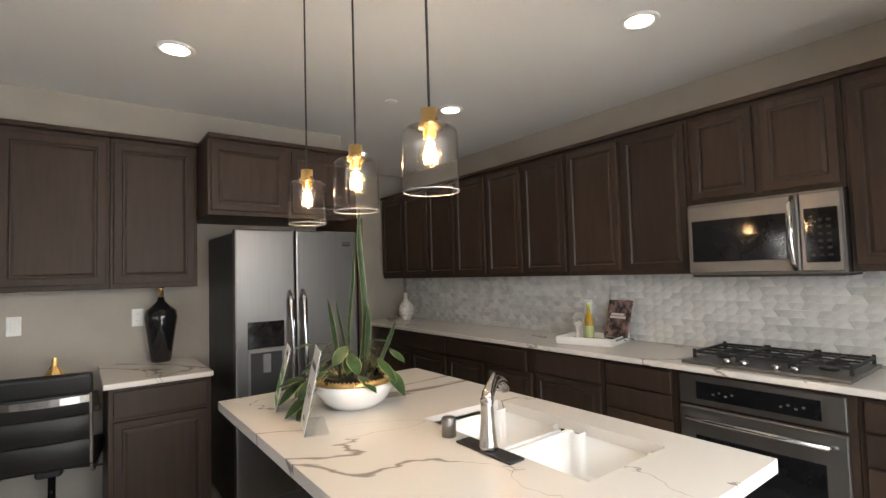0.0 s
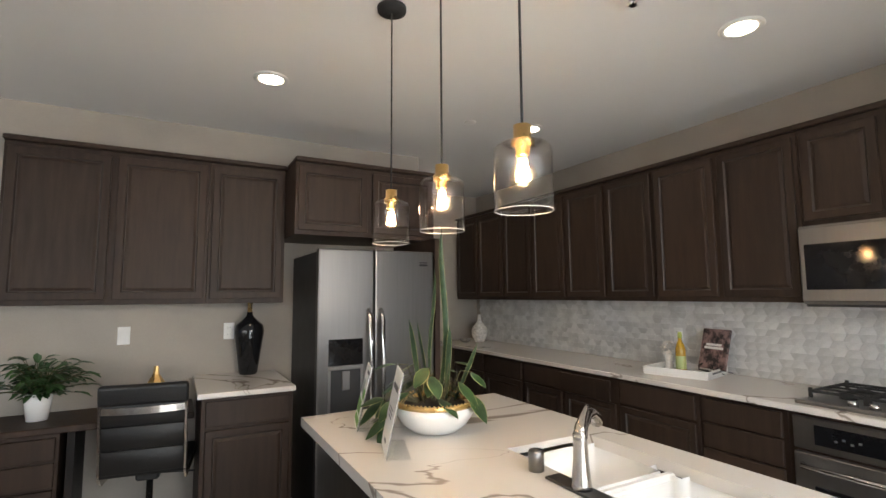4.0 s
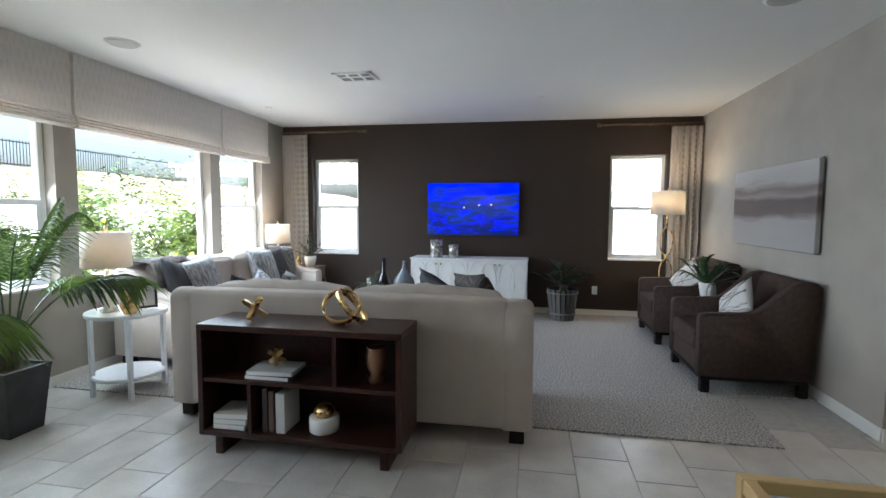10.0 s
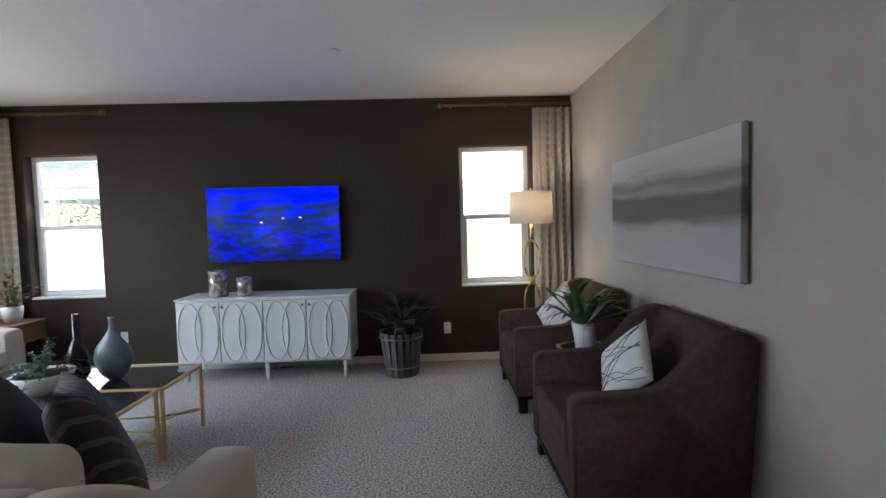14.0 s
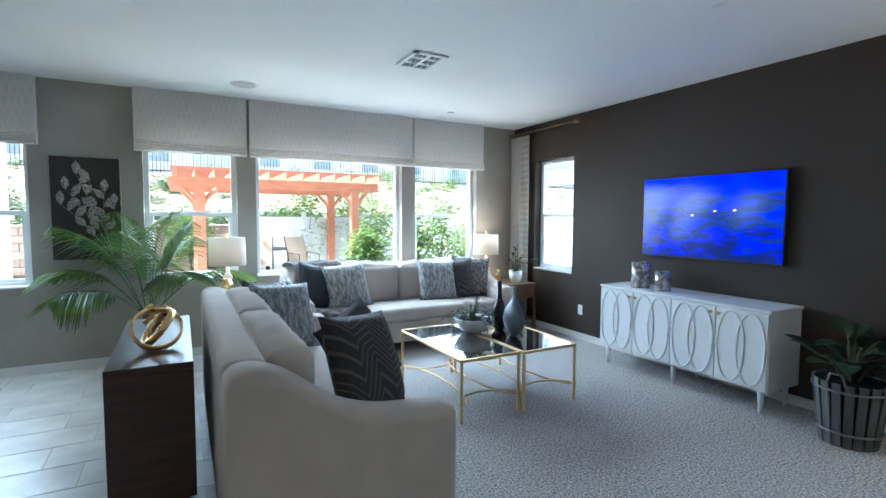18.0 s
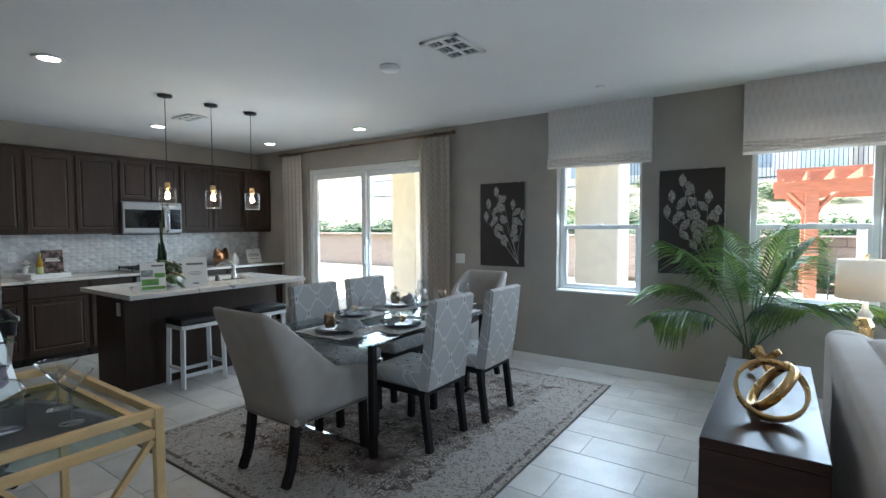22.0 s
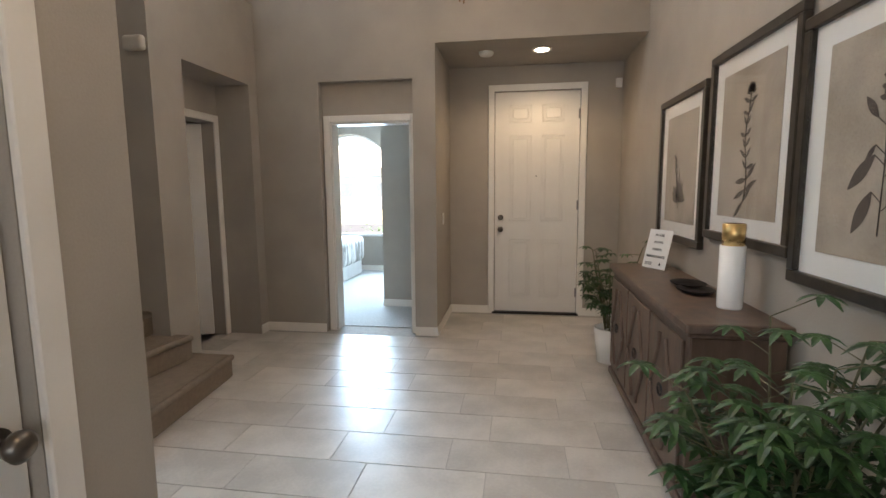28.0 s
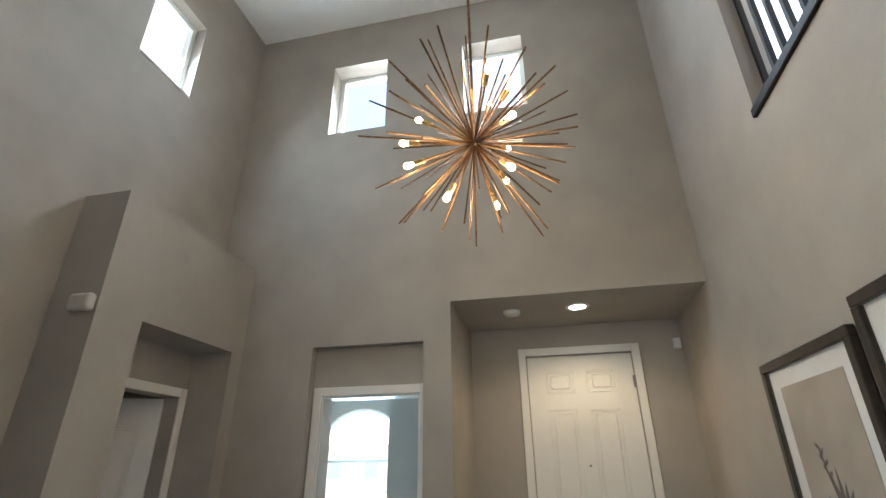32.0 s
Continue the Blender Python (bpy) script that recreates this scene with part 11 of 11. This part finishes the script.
M_SATIN = mat("satin_chrome", (0.55, 0.52, 0.50), 0.22, metal=1.0, vary=0.05)
for s in (-1, 1):
    pts = [(s * 0.205, 0.25, 0.465), (s * 0.205, -0.05, 0.445), (s * 0.205, -0.17, 0.45), (s * 0.205, -0.215, 0.50), (s * 0.205, -0.235, 0.70), (s * 0.205, -0.265, 0.95)]
    bm = bmesh.new()
    for a, b in zip(pts, pts[1:]):
        bar(a, b, 0.012, 0.030, bm)
    part("side_frame", bm, M_SATIN, oc, "chrome side frame")
ARC = [(-0.2 + 0.04 * k, -0.262 - 0.035 * (1 - ((-0.2 + 0.04 * k) / 0.2) ** 2)) for k in range(11)]
part("back_brace", prism([(x, y - 0.003) for x, y in ARC] + [(x, y + 0.003) for x, y in reversed(ARC)], "z", 0.825, 0.862), M_SATIN, oc, "curved steel brace")
part("tilt_housing", box(-0.06, -0.09, 0.41, 0.06, 0.07, 0.455, 0.012), M_BLACK, oc)
part("tilt_lever", rod((0.05, -0.02, 0.43), (0.24, -0.05, 0.425), 0.006), M_BLACK, oc)
part("gas_column", lathe([(0.025, 0.10), (0.028, 0.11), (0.028, 0.24), (0.018, 0.245), (0.018, 0.41)], 16), M_CHROME, oc, "", True)
for k in range(5):
    a = radians(72 * k + 20)
    c, s = math.cos(a), math.sin(a)
    lg = part("star_leg", bar((c * 0.02, s * 0.02, 0.115), (c * 0.29, s * 0.29, 0.075), 0.032, 0.022), M_CHROME, oc)
    part("caster", lathe([(0.001, -0.024), (0.024, -0.022), (0.027, -0.01), (0.018, 0), (0.027, 0.01), (0.024, 0.022), (0.001, 0.024)], 16), M_BLACK, lg, "black twin caster", True).matrix_local = Matrix.Translation((c * 0.285, s * 0.285, 0.0275)) @ Matrix.Rotation(a + 1.2, 4, "Z") @ Matrix.Rotation(radians(90), 4, "X")

# ---- floor tiles ----
fl_ob = bpy.data.objects["floor"]
TL, TW, GAP = 0.61, 0.305, 0.005
tile = box(-TL / 2 + GAP / 2, -TW / 2 + GAP / 2, -0.0039, TL / 2 - GAP / 2, TW / 2 - GAP / 2, 0.0, 0.0012)
tile_me = bpy.data.meshes.new("tile")
tile.to_mesh(tile_me)
tile.free()
tile_me.materials.append(M_TILE)
count = 0
rest = bmesh.new()


def floor_room(x, y):
    """Whether a tile at this place lies in a tiled room."""
    if x < -4.05 and y < 5.0:
        return False
    if -4.66 < x < -3.6 and 4.35 < y < 5.04:
        return True
    if -3.85 < x < 3.8 and -0.82 < y < 3.81:
        return True
    if 2.24 < x < 3.8 and 3.81 <= y < 5.09:
        return True
    if -4.0 < x < -2.04 and 3.7 <= y < 10.5:
        return True
    return -5.8 < x <= -4.0 and 6.3 < y < 9.6


for j in range(-3, 35):
    y = -0.82 + TW * (j + 3) + TW / 2
    for i in range(-10, 8):
        x = -0.1 + TL * i + (TL / 3 if j % 2 else 0)
        if not floor_room(x, y):
            continue
        near = (-3.9 < x < -0.9 and -0.9 < y < 1.6) or (-4.9 < x < -2.0 and y > 5.6) or (-3.2 < x < -0.5 and 2.5 < y < 4.0)
        if near and count < 300:
            t = new("tile", tile_me)
            t.parent = fl_ob
            t.location = (x, y, 0)
            count += 1
        else:
            rest.from_mesh(tile_me)
            rest.verts.ensure_lookup_table()
            for v in rest.verts[-len(tile_me.vertices):]:
                v.co.x += x
                v.co.y += y
ft = part("floor_tiles_beyond", rest, M_TILEREST, fl_ob)
ft["kind"] = "stuff"

# ---- backsplash tiles: a folded trapezoid mosaic ----
bsp = new("backsplash")
tagged(bsp, "white marble backsplash of folded diamond tiles", "backsplash", "", "structure")
part("adhesive_bed", box(3.790, -0.81, 0.915, 3.7985, 5.085, 1.394), M_WALL, bsp)
BW, BH = 0.068, 0.0436


def splash_piece(flip):
    """One hexagon-like tile whose two halves tilt to one another."""
    bm = bmesh.new()
    q = 0.023
    a = [(-BW / 2 - (q / 2 if flip else -q / 2), -BH / 2), (BW / 2 + (q / 2 if flip else -q / 2), -BH / 2), (BW / 2 - (q / 2 if flip else -q / 2), BH / 2), (-BW / 2 + (q / 2 if flip else -q / 2), BH / 2)]
    s = 0.985
    lo = [bm.verts.new((0, -p[0], p[1])) for p in a]
    hi = [bm.verts.new((-0.004 - (0.004 if (i < 2) == flip else 0), -p[0] * s, p[1] * s)) for i, p in enumerate(a)]
    bm.faces.new(hi)
    for i in range(4):
        bm.faces.new((lo[i], lo[(i + 1) % 4], hi[(i + 1) % 4], hi[i]))
    bmesh.ops.recalc_face_normals(bm, faces=bm.faces)
    me = bpy.data.meshes.new("splash_tile")
    bm.to_mesh(me)
    bm.free()
    me.materials.append(M_SPLASH)
    return me


sp_me = (splash_piece(True), splash_piece(False))
nb_ = 0
rest2 = (bmesh.new())
for r in range(11):
    for c in range(88):
        y = -0.74 + BW * c
        z = 0.938 + BH * r
        if y > 5.02:
            continue
        me = sp_me[(r + c) % 2]
        if nb_ < 300 and 0.25 < y < 2.08:
            o = new("splash_tile", me)
            o.parent = bsp
            o.location = (3.789, y, z)
            nb_ += 1
        else:
            rest2.from_mesh(me)
            rest2.verts.ensure_lookup_table()
            for v in rest2.verts[-len(me.vertices):]:
                v.co += Vector((3.789, y, z))
rr_ = part("splash_tiles_beyond", rest2, M_SPLASHREST, bsp)
rr_["kind"] = "stuff"
